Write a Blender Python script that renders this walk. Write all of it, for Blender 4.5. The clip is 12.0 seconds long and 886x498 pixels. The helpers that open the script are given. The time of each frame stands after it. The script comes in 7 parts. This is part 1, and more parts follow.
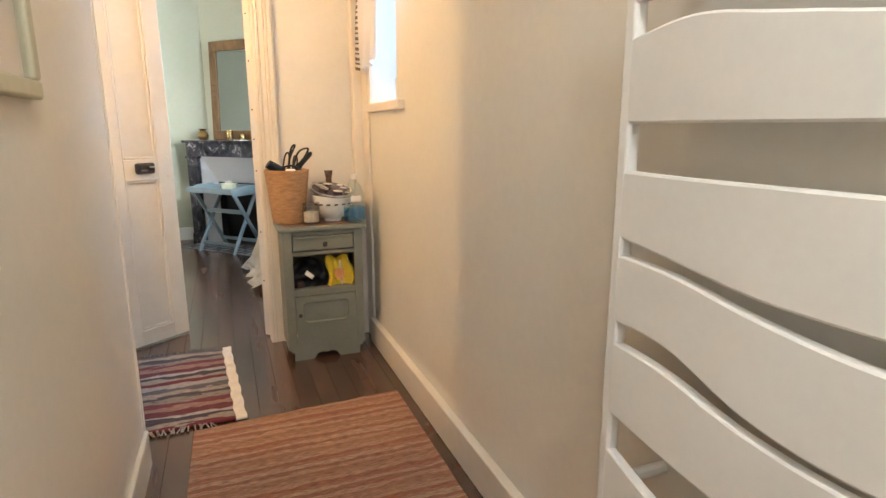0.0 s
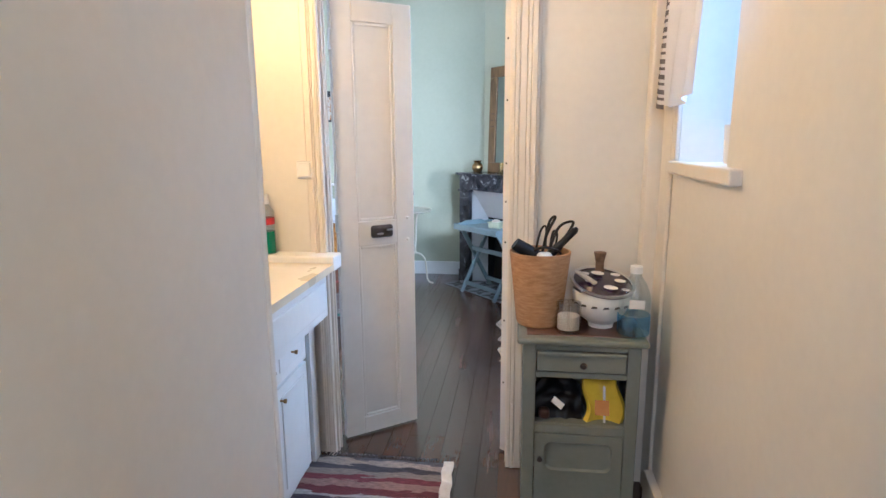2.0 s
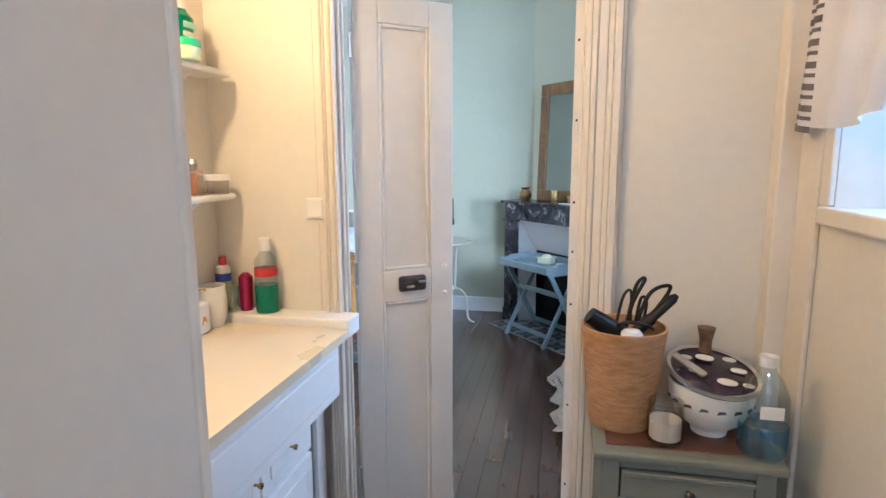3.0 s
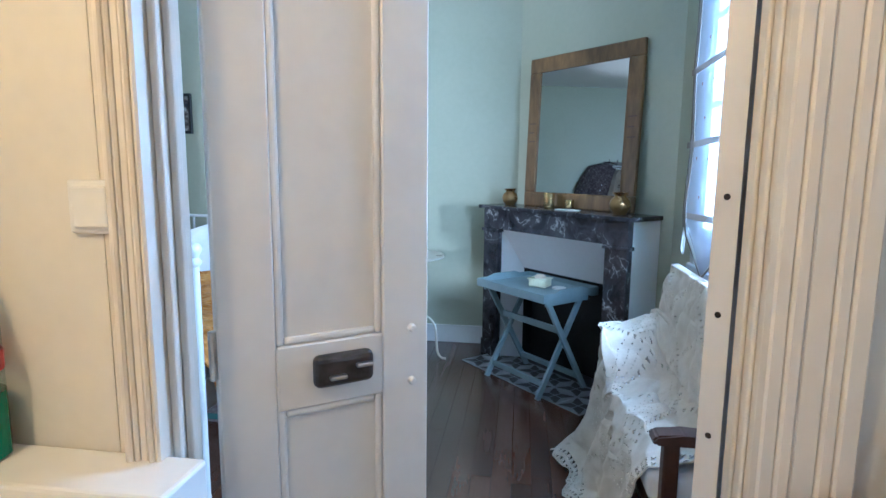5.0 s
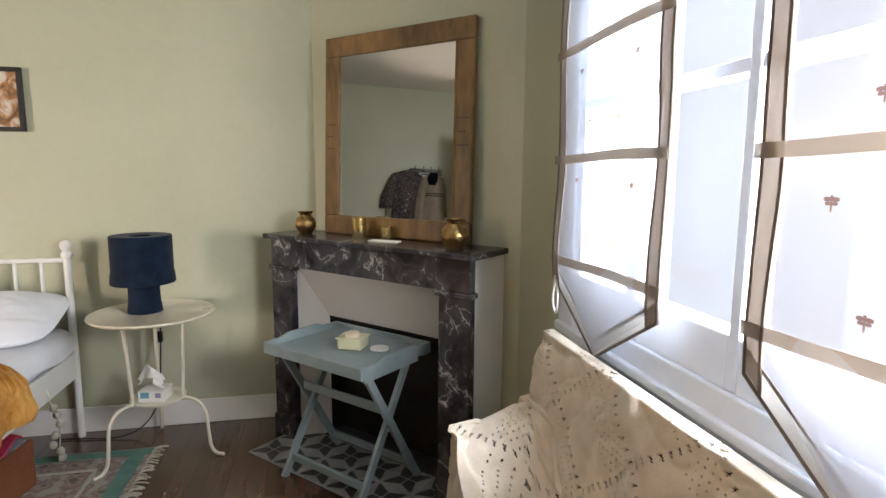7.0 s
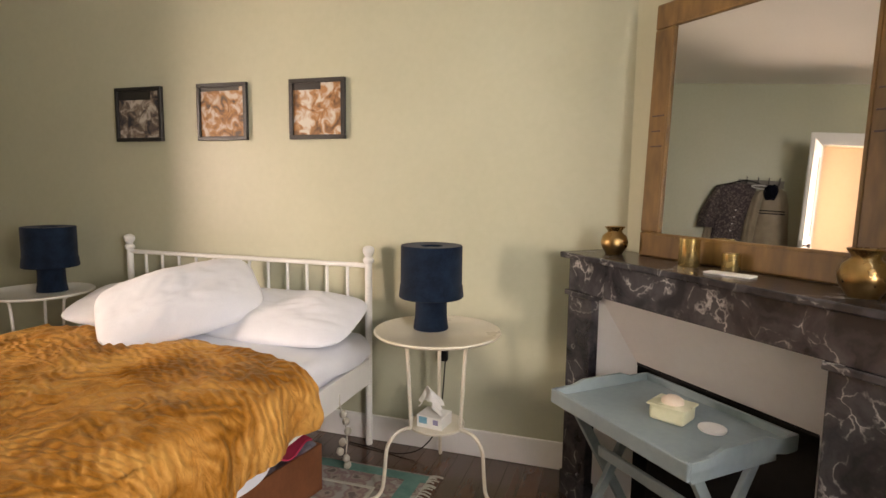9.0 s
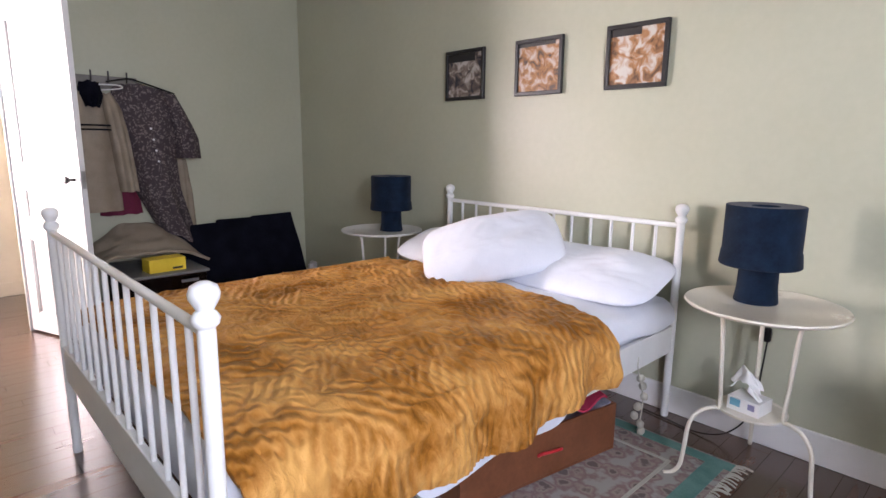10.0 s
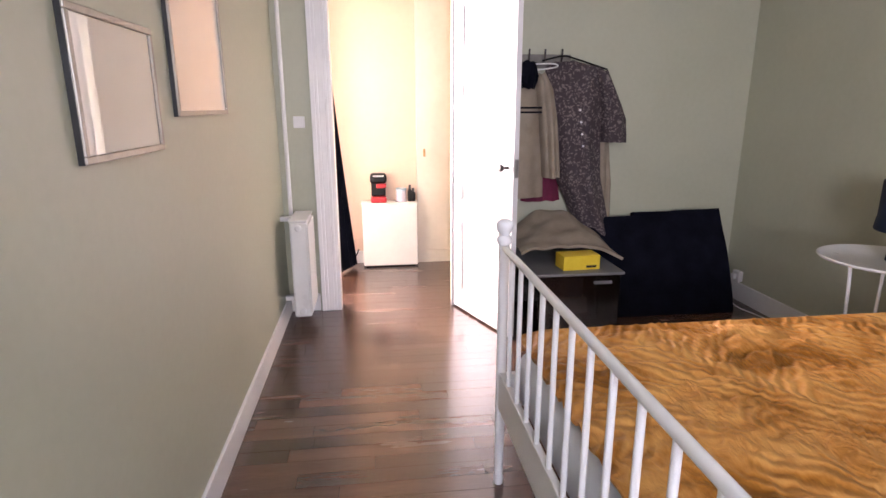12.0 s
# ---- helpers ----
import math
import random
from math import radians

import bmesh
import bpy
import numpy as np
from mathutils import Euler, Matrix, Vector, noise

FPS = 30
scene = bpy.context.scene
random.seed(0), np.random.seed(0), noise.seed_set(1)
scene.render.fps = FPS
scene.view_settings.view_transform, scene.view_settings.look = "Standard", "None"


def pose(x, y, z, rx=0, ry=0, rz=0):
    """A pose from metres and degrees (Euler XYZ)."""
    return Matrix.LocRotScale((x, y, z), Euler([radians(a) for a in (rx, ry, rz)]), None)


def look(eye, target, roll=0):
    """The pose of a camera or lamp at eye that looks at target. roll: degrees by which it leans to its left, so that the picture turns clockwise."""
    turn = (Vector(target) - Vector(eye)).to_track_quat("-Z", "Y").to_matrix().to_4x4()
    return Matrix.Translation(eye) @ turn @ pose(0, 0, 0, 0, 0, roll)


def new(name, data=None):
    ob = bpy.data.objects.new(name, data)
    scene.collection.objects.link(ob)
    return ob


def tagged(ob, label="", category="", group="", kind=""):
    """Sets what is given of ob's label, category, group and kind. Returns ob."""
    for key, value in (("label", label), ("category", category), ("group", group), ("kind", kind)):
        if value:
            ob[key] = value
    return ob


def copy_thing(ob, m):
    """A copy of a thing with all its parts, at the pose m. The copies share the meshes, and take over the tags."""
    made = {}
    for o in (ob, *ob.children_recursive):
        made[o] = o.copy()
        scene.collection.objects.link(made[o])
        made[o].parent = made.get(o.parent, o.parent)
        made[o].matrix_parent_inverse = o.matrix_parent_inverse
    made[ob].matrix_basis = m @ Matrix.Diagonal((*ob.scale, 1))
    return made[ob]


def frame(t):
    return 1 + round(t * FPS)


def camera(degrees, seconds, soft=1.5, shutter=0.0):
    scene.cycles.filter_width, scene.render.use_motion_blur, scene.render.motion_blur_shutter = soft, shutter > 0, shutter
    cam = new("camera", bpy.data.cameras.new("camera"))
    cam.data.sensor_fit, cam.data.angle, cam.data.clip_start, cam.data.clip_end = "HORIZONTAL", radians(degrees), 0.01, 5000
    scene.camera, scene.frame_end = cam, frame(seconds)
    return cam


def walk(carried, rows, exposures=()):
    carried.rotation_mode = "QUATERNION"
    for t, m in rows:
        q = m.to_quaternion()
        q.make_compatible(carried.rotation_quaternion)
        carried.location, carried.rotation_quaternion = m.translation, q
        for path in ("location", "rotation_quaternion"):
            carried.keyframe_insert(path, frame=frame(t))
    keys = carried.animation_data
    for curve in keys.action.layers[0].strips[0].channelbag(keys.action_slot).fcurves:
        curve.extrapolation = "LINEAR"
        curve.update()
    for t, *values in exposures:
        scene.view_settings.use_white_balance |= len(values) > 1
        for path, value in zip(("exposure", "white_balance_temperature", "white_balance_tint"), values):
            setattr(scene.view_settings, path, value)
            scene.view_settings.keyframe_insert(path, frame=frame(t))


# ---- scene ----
cam = camera(76.8, 12.0)
PATH = [
    (0, (0.194, -0.077, 1.209), (0.9, 1.746, 0.79), -0.1),
    (0.5, (0.261, 0.101, 1.233), (0.554, 2.029, 0.786), -0.2),
    (1, (0.323, 0.363, 1.296), (0.339, 2.312, 0.845), -0.3),
    (1.5, (0.368, 0.607, 1.349), (0.208, 2.555, 0.927), -0.3),
    (2, (0.406, 0.884, 1.41), (0.146, 2.831, 1.03), -0.4),
    (2.5, (0.354, 1.174, 1.431), (0.016, 3.116, 1.091), -0.2),
    (3, (0.315, 1.419, 1.446), (-0.09, 3.353, 1.137), -0.2),
    (3.2, (0.305, 1.503, 1.436), (-0.121, 3.434, 1.139), 0.2),
    (4.8, (0.114, 2.324, 1.362), (-0.219, 4.276, 1.081), 0.5),
    (5, (0.09, 2.468, 1.349), (-0.183, 4.429, 1.066), 0.5),
    (5.5, (0.09, 2.808, 1.356), (0.002, 4.785, 1.07), 0.5),
    (6, (0.078, 3.067, 1.382), (0.22, 5.041, 1.093), 0.4),
    (6.5, (0.082, 3.296, 1.407), (0.445, 5.243, 1.127), 0.5),
    (6.7, (0.096, 3.361, 1.411), (0.519, 5.297, 1.137), 0.4),
    (8.3, (0.078, 3.875, 1.467), (0.13, 5.859, 1.22), 0.5),
    (8.5, (0.077, 3.944, 1.463), (-0.046, 5.925, 1.216), 0.4),
    (9, (0.034, 4.048, 1.381), (-0.57, 5.941, 1.152), 0.7),
    (9.5, (-0.019, 4.04, 1.339), (-1.08, 5.711, 1.056), 0.9),
    (10, (-0.065, 4.034, 1.328), (-1.494, 5.384, 0.96), 0.6),
    (10.5, (-0.147, 4.009, 1.292), (-1.824, 5.01, 0.859), 0.4),
    (11, (-0.353, 3.98, 1.29), (-2.171, 4.657, 0.803), 0.1),
    (11.5, (-0.615, 3.942, 1.344), (-2.502, 4.36, 0.833), -0.1),
    (12, (-0.884, 3.965, 1.449), (-2.807, 4.201, 0.953), -0.1),
]
EXPOSURES = [(0.0, 0.86, 5800, 9), (0.5, 0.97, 6200, 12), (1.0, 0.85, 5350, 11), (1.5, 0.70, 4800, 10), (3.0, 0.45, 4650, 9), (5.0, 0.25, 4250, 4), (5.5, 0.15, 4700, 7), (6.5, 0.1, 5900, 14), (8.5, -0.1, 8600, 18),
             (9.5, 0.45, 6500, 26), (10.5, 0.28, 5900, 26), (12.0, 0.70, 6150, 32)]
walk(cam, [(t, look(eye, target, roll)) for t, eye, target, roll in PATH], EXPOSURES)

# ---- light ----
world = bpy.data.worlds.new("sky")
world.use_nodes = True
scene.world = world
wn = world.node_tree.nodes
sky = wn.new("ShaderNodeTexSky")
sky.sky_type, sky.sun_disc = "NISHITA", False
sky.sun_elevation, sky.sun_rotation = radians(28), radians(60)
world.node_tree.links.new(sky.outputs[0], wn["Background"].inputs[0])
wn["Background"].inputs[1].default_value = 0.12


def lamp(name, kind, m, power, colour, size=0.1, size_y=0.0, angle=0.5, spread=180):
    data = bpy.data.lights.new(name, kind)
    data.energy, data.color = power, colour
    if kind == "AREA":
        data.shape, data.size, data.size_y = "RECTANGLE", size, size_y or size
        data.spread = radians(spread)
    elif kind == "POINT":
        data.shadow_soft_size = size
    elif kind == "SUN":
        data.angle = radians(angle)
    ob = new(name, data)
    ob.matrix_world = m
    return ob


SUN_TO = Vector((-0.75, -0.25, -0.45))
lamp("sun", "SUN", look(-SUN_TO * 20, (0, 0, 0)), 0.8, (1, 0.94, 0.85), angle=8)
# sky light in the openings
lamp("bedroom_window_light", "AREA", look((1.24, 4.4, 1.78), (-2.6, 4.3, 1.0)), 125, (0.84, 0.94, 1.0), 1.4, 1.3)
lamp("bedroom_window_low_light", "AREA", look((1.27, 3.86, 1.45), (-0.7, 6.6, 1.0)), 75, (0.97, 0.97, 0.95), 0.4, 0.6)
lamp("corridor_window_light", "AREA", look((2.0, 2.80, 2.4), (-0.15, 2.0, 0.9)), 50, (0.62, 0.80, 1.0), 1.0, 1.0)
lamp("far_room_window_light", "AREA", look((-6.03, 3.02, 1.5), (-1.0, 6.3, 0.9)), 140, (1.0, 0.88, 0.77), 0.7, 1.2, spread=110)
lamp("wash_lamp_light", "POINT", pose(-0.60, 2.20, 2.12), 27, (1.0, 0.57, 0.20), 0.035)
lamp("corridor_lamp_light", "POINT", pose(0.42, -0.7, 2.45), 30, (1.0, 0.965, 0.91), 0.09)

# ---- materials ----
def nodes_of(name):
    m = bpy.data.materials.new(name)
    m.use_nodes = True
    t = m.node_tree
    return m, t, t.nodes["Principled BSDF"]


def rgba(c):
    return (*c, 1.0)


def surface(name, a, b, scale=3.0, rough=0.6, rough_var=0.1, metal=0.0, grain=60.0, bump=0.0, stretch=(1, 1, 1), detail=5.0,
            island=0.0, sheen=0.0, coat=0.0, trans=0.0, alpha=1.0, fine=0.25, spec=0.5, low=0.35, high=0.65):
    """Two tones mixed by broad and fine noise, with grain relief."""
    m, t, p = nodes_of(name)
    N, L = t.nodes, t.links
    geo = N.new("ShaderNodeNewGeometry")
    mp = N.new("ShaderNodeMapping")
    mp.inputs["Scale"].default_value = stretch
    L.new(geo.outputs["Position"], mp.inputs["Vector"])
    broad = N.new("ShaderNodeTexNoise")
    broad.inputs["Scale"].default_value, broad.inputs["Detail"].default_value = scale, detail
    L.new(mp.outputs[0], broad.inputs["Vector"])
    small = N.new("ShaderNodeTexNoise")
    small.inputs["Scale"].default_value, small.inputs["Detail"].default_value = grain, 3
    L.new(mp.outputs[0], small.inputs["Vector"])
    mixf = N.new("ShaderNodeMix")
    mixf.inputs["Factor"].default_value = fine
    L.new(broad.outputs["Fac"], mixf.inputs["A"])
    L.new(small.outputs["Fac"], mixf.inputs["B"])
    last = mixf.outputs["Result"]
    if island:
        info = N.new("ShaderNodeObjectInfo")
        add = N.new("ShaderNodeMath")
        add.operation = "ADD"
        add.inputs[1].default_value = -0.5 * island
        mul = N.new("ShaderNodeMath")
        mul.operation = "MULTIPLY_ADD"
        mul.inputs[1].default_value = island
        both = N.new("ShaderNodeMath")
        both.operation = "ADD"
        L.new(info.outputs["Random"], both.inputs[0])
        L.new(geo.outputs["Random Per Island"], both.inputs[1])
        fr = N.new("ShaderNodeMath")
        fr.operation = "FRACT"
        L.new(both.outputs[0], fr.inputs[0])
        L.new(last, add.inputs[0])
        L.new(fr.outputs[0], mul.inputs[0])
        L.new(add.outputs[0], mul.inputs[2])
        last = mul.outputs[0]
    ramp = N.new("ShaderNodeValToRGB")
    ramp.color_ramp.elements[0].position, ramp.color_ramp.elements[1].position = low, high
    ramp.color_ramp.elements[0].color, ramp.color_ramp.elements[1].color = rgba(a), rgba(b)
    L.new(last, ramp.inputs[0])
    L.new(ramp.outputs[0], p.inputs["Base Color"])
    rr = N.new("ShaderNodeMapRange")
    rr.inputs["To Min"].default_value, rr.inputs["To Max"].default_value = max(rough - rough_var, 0.02), min(rough + rough_var, 1)
    L.new(broad.outputs["Fac"], rr.inputs["Value"])
    L.new(rr.outputs[0], p.inputs["Roughness"])
    p.inputs["Metallic"].default_value = metal
    p.inputs["Sheen Weight"].default_value = sheen
    p.inputs["Coat Weight"].default_value = coat
    p.inputs["Coat Roughness"].default_value = 0.22
    p.inputs["Transmission Weight"].default_value = trans
    p.inputs["Alpha"].default_value = alpha
    p.inputs["Specular IOR Level"].default_value = spec
    if bump:
        bm_ = N.new("ShaderNodeBump")
        bm_.inputs["Strength"].default_value, bm_.inputs["Distance"].default_value = 1.0, bump
        L.new(mixf.outputs["Result"], bm_.inputs["Height"])
        L.new(bm_.outputs[0], p.inputs["Normal"])
    return m


def glass(name, colour=(0.95, 0.98, 0.97), rough=0.02):
    m, t, p = nodes_of(name)
    p.inputs["Base Color"].default_value = rgba(colour)
    p.inputs["Roughness"].default_value = rough
    p.inputs["Transmission Weight"].default_value = 1.0
    p.inputs["IOR"].default_value = 1.45
    return m


def clear_pane(name, tint=(1, 1, 1), gloss=0.08, grazing=False):
    """Thin window glass: clear, with a faint reflection."""
    m, t, p = nodes_of(name)
    N, L = t.nodes, t.links
    tr = N.new("ShaderNodeBsdfTransparent")
    tr.inputs[0].default_value = rgba(tint)
    gl = N.new("ShaderNodeBsdfGlossy")
    gl.inputs["Roughness"].default_value = 0.03
    mx = N.new("ShaderNodeMixShader")
    mx.inputs[0].default_value = gloss
    if grazing:
        lw = N.new("ShaderNodeLayerWeight")
        lw.inputs["Blend"].default_value = 0.5
        steep = N.new("ShaderNodeMath")
        steep.operation = "POWER"
        steep.inputs[1].default_value = 5.0
        L.new(lw.outputs["Facing"], steep.inputs[0])
        both = N.new("ShaderNodeMath")
        both.operation = "ADD"
        both.inputs[1].default_value = 0.04
        L.new(steep.outputs[0], both.inputs[0])
        L.new(both.outputs[0], mx.inputs[0])
    L.new(tr.outputs[0], mx.inputs[1])
    L.new(gl.outputs[0], mx.inputs[2])
    L.new(mx.outputs[0], N["Material Output"].inputs["Surface"])
    return m


def glow(name, colour, power):
    m, t, p = nodes_of(name)
    p.inputs["Base Color"].default_value = (0.02, 0.02, 0.02, 1)
    p.inputs["Emission Color"].default_value = rgba(colour)
    p.inputs["Emission Strength"].default_value = power
    return m


CREAM_WALL = surface("cream_wall", (0.68, 0.64, 0.565), (0.75, 0.71, 0.63), 1.2, 0.36, 0.08, grain=35, bump=0.0016)
GREEN_WALL = surface("green_wall", (0.425, 0.432, 0.315), (0.475, 0.482, 0.36), 1.0, 0.42, 0.08, grain=30, bump=0.0014)
PINK_WALL = surface("peach_wall", (0.72, 0.54, 0.42), (0.77, 0.59, 0.47), 1.0, 0.6, grain=30, bump=0.001)
CEILING_WHITE = surface("ceiling_white", (0.74, 0.72, 0.68), (0.80, 0.78, 0.74), 1.0, 0.8, grain=40, bump=0.001)
WHITE_PAINT = surface("white_paint", (0.76, 0.75, 0.73), (0.83, 0.82, 0.80), 2.5, 0.35, 0.1, grain=25, bump=0.0008)
CREAM_PAINT = surface("cream_paint", (0.68, 0.62, 0.53), (0.76, 0.70, 0.61), 3.0, 0.35, 0.1, grain=22, bump=0.001)
PLANK_WOOD = surface("plank_wood", (0.032, 0.0155, 0.0098), (0.135, 0.066, 0.040), 2.2, 0.25, 0.08, grain=26, bump=0.0004,
                     stretch=(5, 0.6, 5), island=0.5, fine=0.3, low=0.08, high=0.95, coat=0.7)
DARK_GAP = surface("dark_gap", (0.012, 0.009, 0.007), (0.02, 0.014, 0.01), 5, 0.8)


# ---- mesh tools ----
def part(name, bm, material, parent=None, label="", smooth=None):
    me = bpy.data.meshes.new(name)
    bmesh.ops.recalc_face_normals(bm, faces=bm.faces[:])
    if smooth is not None:
        for f in bm.faces:
            f.smooth = True
        for e in bm.edges:
            e.smooth = len(e.link_faces) != 2 or e.calc_face_angle(0) < radians(smooth)
    bm.to_mesh(me)
    bm.free()
    for mt in material if isinstance(material, (list, tuple)) else [material]:
        me.materials.append(mt)
    ob = new(name, me)
    if parent is not None:
        ob.parent = parent
    if label:
        ob["label"] = label
    return ob


def thing(name, m, label, category, group="", kind=""):
    ob = new(name)
    ob.empty_display_size = 0.1
    ob.matrix_world = m
    return tagged(ob, label, category, group, kind)


def box(lo, hi, bevel=0.0, seg=2, bm=None, m=None):
    b = bm or bmesh.new()
    r = bmesh.ops.create_cube(b, size=1)
    lo, hi = Vector(lo), Vector(hi)
    c, s = (lo + hi) / 2, hi - lo
    for v in r["verts"]:
        v.co = Vector((v.co.x * s.x, v.co.y * s.y, v.co.z * s.z)) + c
    if m is not None:
        bmesh.ops.transform(b, matrix=m, verts=r["verts"])
    if bevel:
        edges = list({e for v in r["verts"] for e in v.link_edges})
        bmesh.ops.bevel(b, geom=edges, offset=bevel, segments=seg, affect="EDGES", profile=0.5)
    return b


def lathe(profile, n=32, bm=None, at=(0, 0, 0)):
    """A turned body: (radius, z) from bottom to top; ends with radius 0 close it."""
    b = bm or bmesh.new()
    rings = []
    for r, z in profile:
        if r < 1e-5:
            rings.append([b.verts.new((at[0], at[1], at[2] + z))])
        else:
            rings.append([b.verts.new((at[0] + r * math.cos(2 * math.pi * i / n), at[1] + r * math.sin(2 * math.pi * i / n), at[2] + z)) for i in range(n)])
    for p, q in zip(rings, rings[1:]):
        for i in range(n):
            j = (i + 1) % n
            if len(p) == 1 and len(q) == 1:
                continue
            if len(p) == 1:
                b.faces.new((p[0], q[j], q[i]))
            elif len(q) == 1:
                b.faces.new((p[i], p[j], q[0]))
            else:
                b.faces.new((p[i], p[j], q[j], q[i]))
    return b


def tube(points, radius, n=10, bm=None, cap=True):
    """A round bar along a line of points; radius may be one number or one a point."""
    b = bm or bmesh.new()
    pts = [Vector(p) for p in points]
    radii = radius if isinstance(radius, (list, tuple)) else [radius] * len(pts)
    rings, up = [], None
    for i, p in enumerate(pts):
        d = (pts[min(i + 1, len(pts) - 1)] - pts[max(i - 1, 0)]).normalized()
        if up is None:
            up = Vector((0, 0, 1)) if abs(d.z) < 0.9 else Vector((1, 0, 0))
        side = d.cross(up).normalized()
        up = side.cross(d).normalized()
        rings.append([b.verts.new(p + radii[i] * (math.cos(2 * math.pi * k / n) * side + math.sin(2 * math.pi * k / n) * up)) for k in range(n)])
    for p, q in zip(rings, rings[1:]):
        for k in range(n):
            b.faces.new((p[k], p[(k + 1) % n], q[(k + 1) % n], q[k]))
    if cap:
        b.faces.new(rings[0][::-1])
        b.faces.new(rings[-1])
    return b


def curve(points, steps=8):
    """Catmull-Rom through the points."""
    p = [Vector(q) for q in points]
    p = [2 * p[0] - p[1]] + p + [2 * p[-1] - p[-2]]
    out = []
    for i in range(1, len(p) - 2):
        for s in range(steps):
            t = s / steps
            a, b, c, d = p[i - 1], p[i], p[i + 1], p[i + 2]
            out.append(0.5 * ((2 * b) + (c - a) * t + (2 * a - 5 * b + 4 * c - d) * t * t + (3 * b - a - 3 * c + d) * t ** 3))
    out.append(p[-2])
    return out


def prism(outline, lo, hi, axis="z", bm=None):
    """A flat outline pushed out along an axis. outline: pairs in the two other axes, in x, y, z order."""
    b = bm or bmesh.new()

    def at(u, v, w):
        return {"z": (u, v, w), "y": (u, w, v), "x": (w, u, v)}[axis]
    p = [b.verts.new(at(u, v, lo)) for u, v in outline]
    q = [b.verts.new(at(u, v, hi)) for u, v in outline]
    b.faces.new(p)
    b.faces.new(q)
    for i in range(len(p)):
        j = (i + 1) % len(p)
        b.faces.new((p[i], p[j], q[j], q[i]))
    return b


def sheet(nx, ny, place, thick=0.0, bm=None, keep=None):
    """A grid of nx x ny cells; place(u, v) gives a point for u, v in 0..1."""
    b = bm or bmesh.new()
    g = [[b.verts.new(place(i / nx, j / ny)) for j in range(ny + 1)] for i in range(nx + 1)]
    for i in range(nx):
        for j in range(ny):
            if keep is None or keep(i, j):
                b.faces.new((g[i][j], g[i + 1][j], g[i + 1][j + 1], g[i][j + 1]))
    if thick:
        b.normal_update()
        faces, edges = b.faces[:], b.edges[:]
        back = {v: b.verts.new(v.co - v.normal * thick) for v in b.verts[:] if v.link_faces}
        rim = [(e.verts[0], e.verts[1]) for e in edges if len(e.link_faces) == 1]
        for f in faces:
            b.faces.new([back[v] for v in reversed(f.verts)])
        for p, q in rim:
            b.faces.new((p, q, back[q], back[p]))
    return b


def wall(name, material, boxes, label):
    b = bmesh.new()
    for lo, hi in boxes:
        box(lo, hi, bm=b)
    return tagged(part(name, b, material), label, "wall", kind="structure")

# ---- structure ----
TOP = 2.9
EAST, HEAD, SOUTH, WEST = 0.94, 6.71, 3.33, -4.83     # faces of the bedroom's walls
CORR_E, CORR_W, CORR_N = 0.95, -0.155, 3.15          # faces of the corridor's walls
ALC_W = -0.85

wall("wall_corridor_east", CREAM_WALL, [((CORR_E, -1.6, 0), (1.30, 2.45, TOP)), ((CORR_E, 2.45, 0), (1.30, 2.90, 1.31)),
     ((CORR_E, 2.45, 2.15), (1.30, 2.90, TOP)), ((CORR_E, 2.90, 0), (1.30, 3.24, TOP))], "cream painted plaster corridor wall with a small window")
wall("wall_bedroom_east", GREEN_WALL, [((EAST, 3.24, 0), (1.30, 3.60, TOP)), ((EAST, 3.60, 2.50), (1.30, 5.20, TOP)),
     ((EAST, 5.20, 0), (1.30, 7.0, TOP)), ((1.06, 3.60, 0), (1.30, 5.20, 0.92))], "sage green bedroom wall round the tall window")
wall("wall_head", GREEN_WALL, [((-4.95, HEAD, 0), (EAST, 7.0, TOP))], "sage green bedroom wall behind the bed")
wall("wall_west", GREEN_WALL, [((-4.95, 3.15, 0), (WEST, 3.69, TOP)), ((-4.95, 3.69, 2.22), (WEST, 4.52, TOP)), ((-4.95, 4.52, 0), (WEST, HEAD, TOP))],
     "sage green bedroom wall with a doorway")
wall("wall_partition_bedroom", GREEN_WALL, [((WEST, 3.24, 0), (-0.47, SOUTH, TOP)), ((-0.47, 3.24, 2.09), (0.49, SOUTH, TOP)), ((0.49, 3.24, 0), (EAST, SOUTH, TOP))],
     "sage green wall between bedroom and corridor")
wall("wall_partition_corridor", CREAM_WALL, [((-0.95, CORR_N, 0), (-0.47, 3.24, TOP)), ((-0.47, CORR_N, 2.09), (0.49, 3.24, TOP)), ((0.49, CORR_N, 0), (CORR_E, 3.24, TOP))],
     "cream wall at the end of the corridor round the door")
wall("wall_corridor_west", CREAM_WALL, [((-0.255, -1.6, 0), (CORR_W, 2.05, TOP))], "cream painted glossy corridor wall")
wall("wall_alcove", CREAM_WALL, [((-0.95, 1.93, 0), (-0.255, 2.05, TOP)), ((-0.95, 2.05, 0), (ALC_W, CORR_N, TOP))], "cream wall of the washing alcove")
wall("wall_corridor_south", CREAM_WALL, [((-0.255, -1.72, 0), (1.30, -1.6, TOP))], "plain cream wall closing the corridor")

U, NRM = Vector((0.676, -0.737, 0)), Vector((-0.737, -0.676, 0))       # along the corner chimney breast, and out of it
b = prism([(0.061, HEAD), (EAST, 5.751), (EAST, HEAD)], 0, TOP)
tagged(part("wall_chimney", b, GREEN_WALL), "sage green chimney breast set across the corner", "wall", kind="structure")

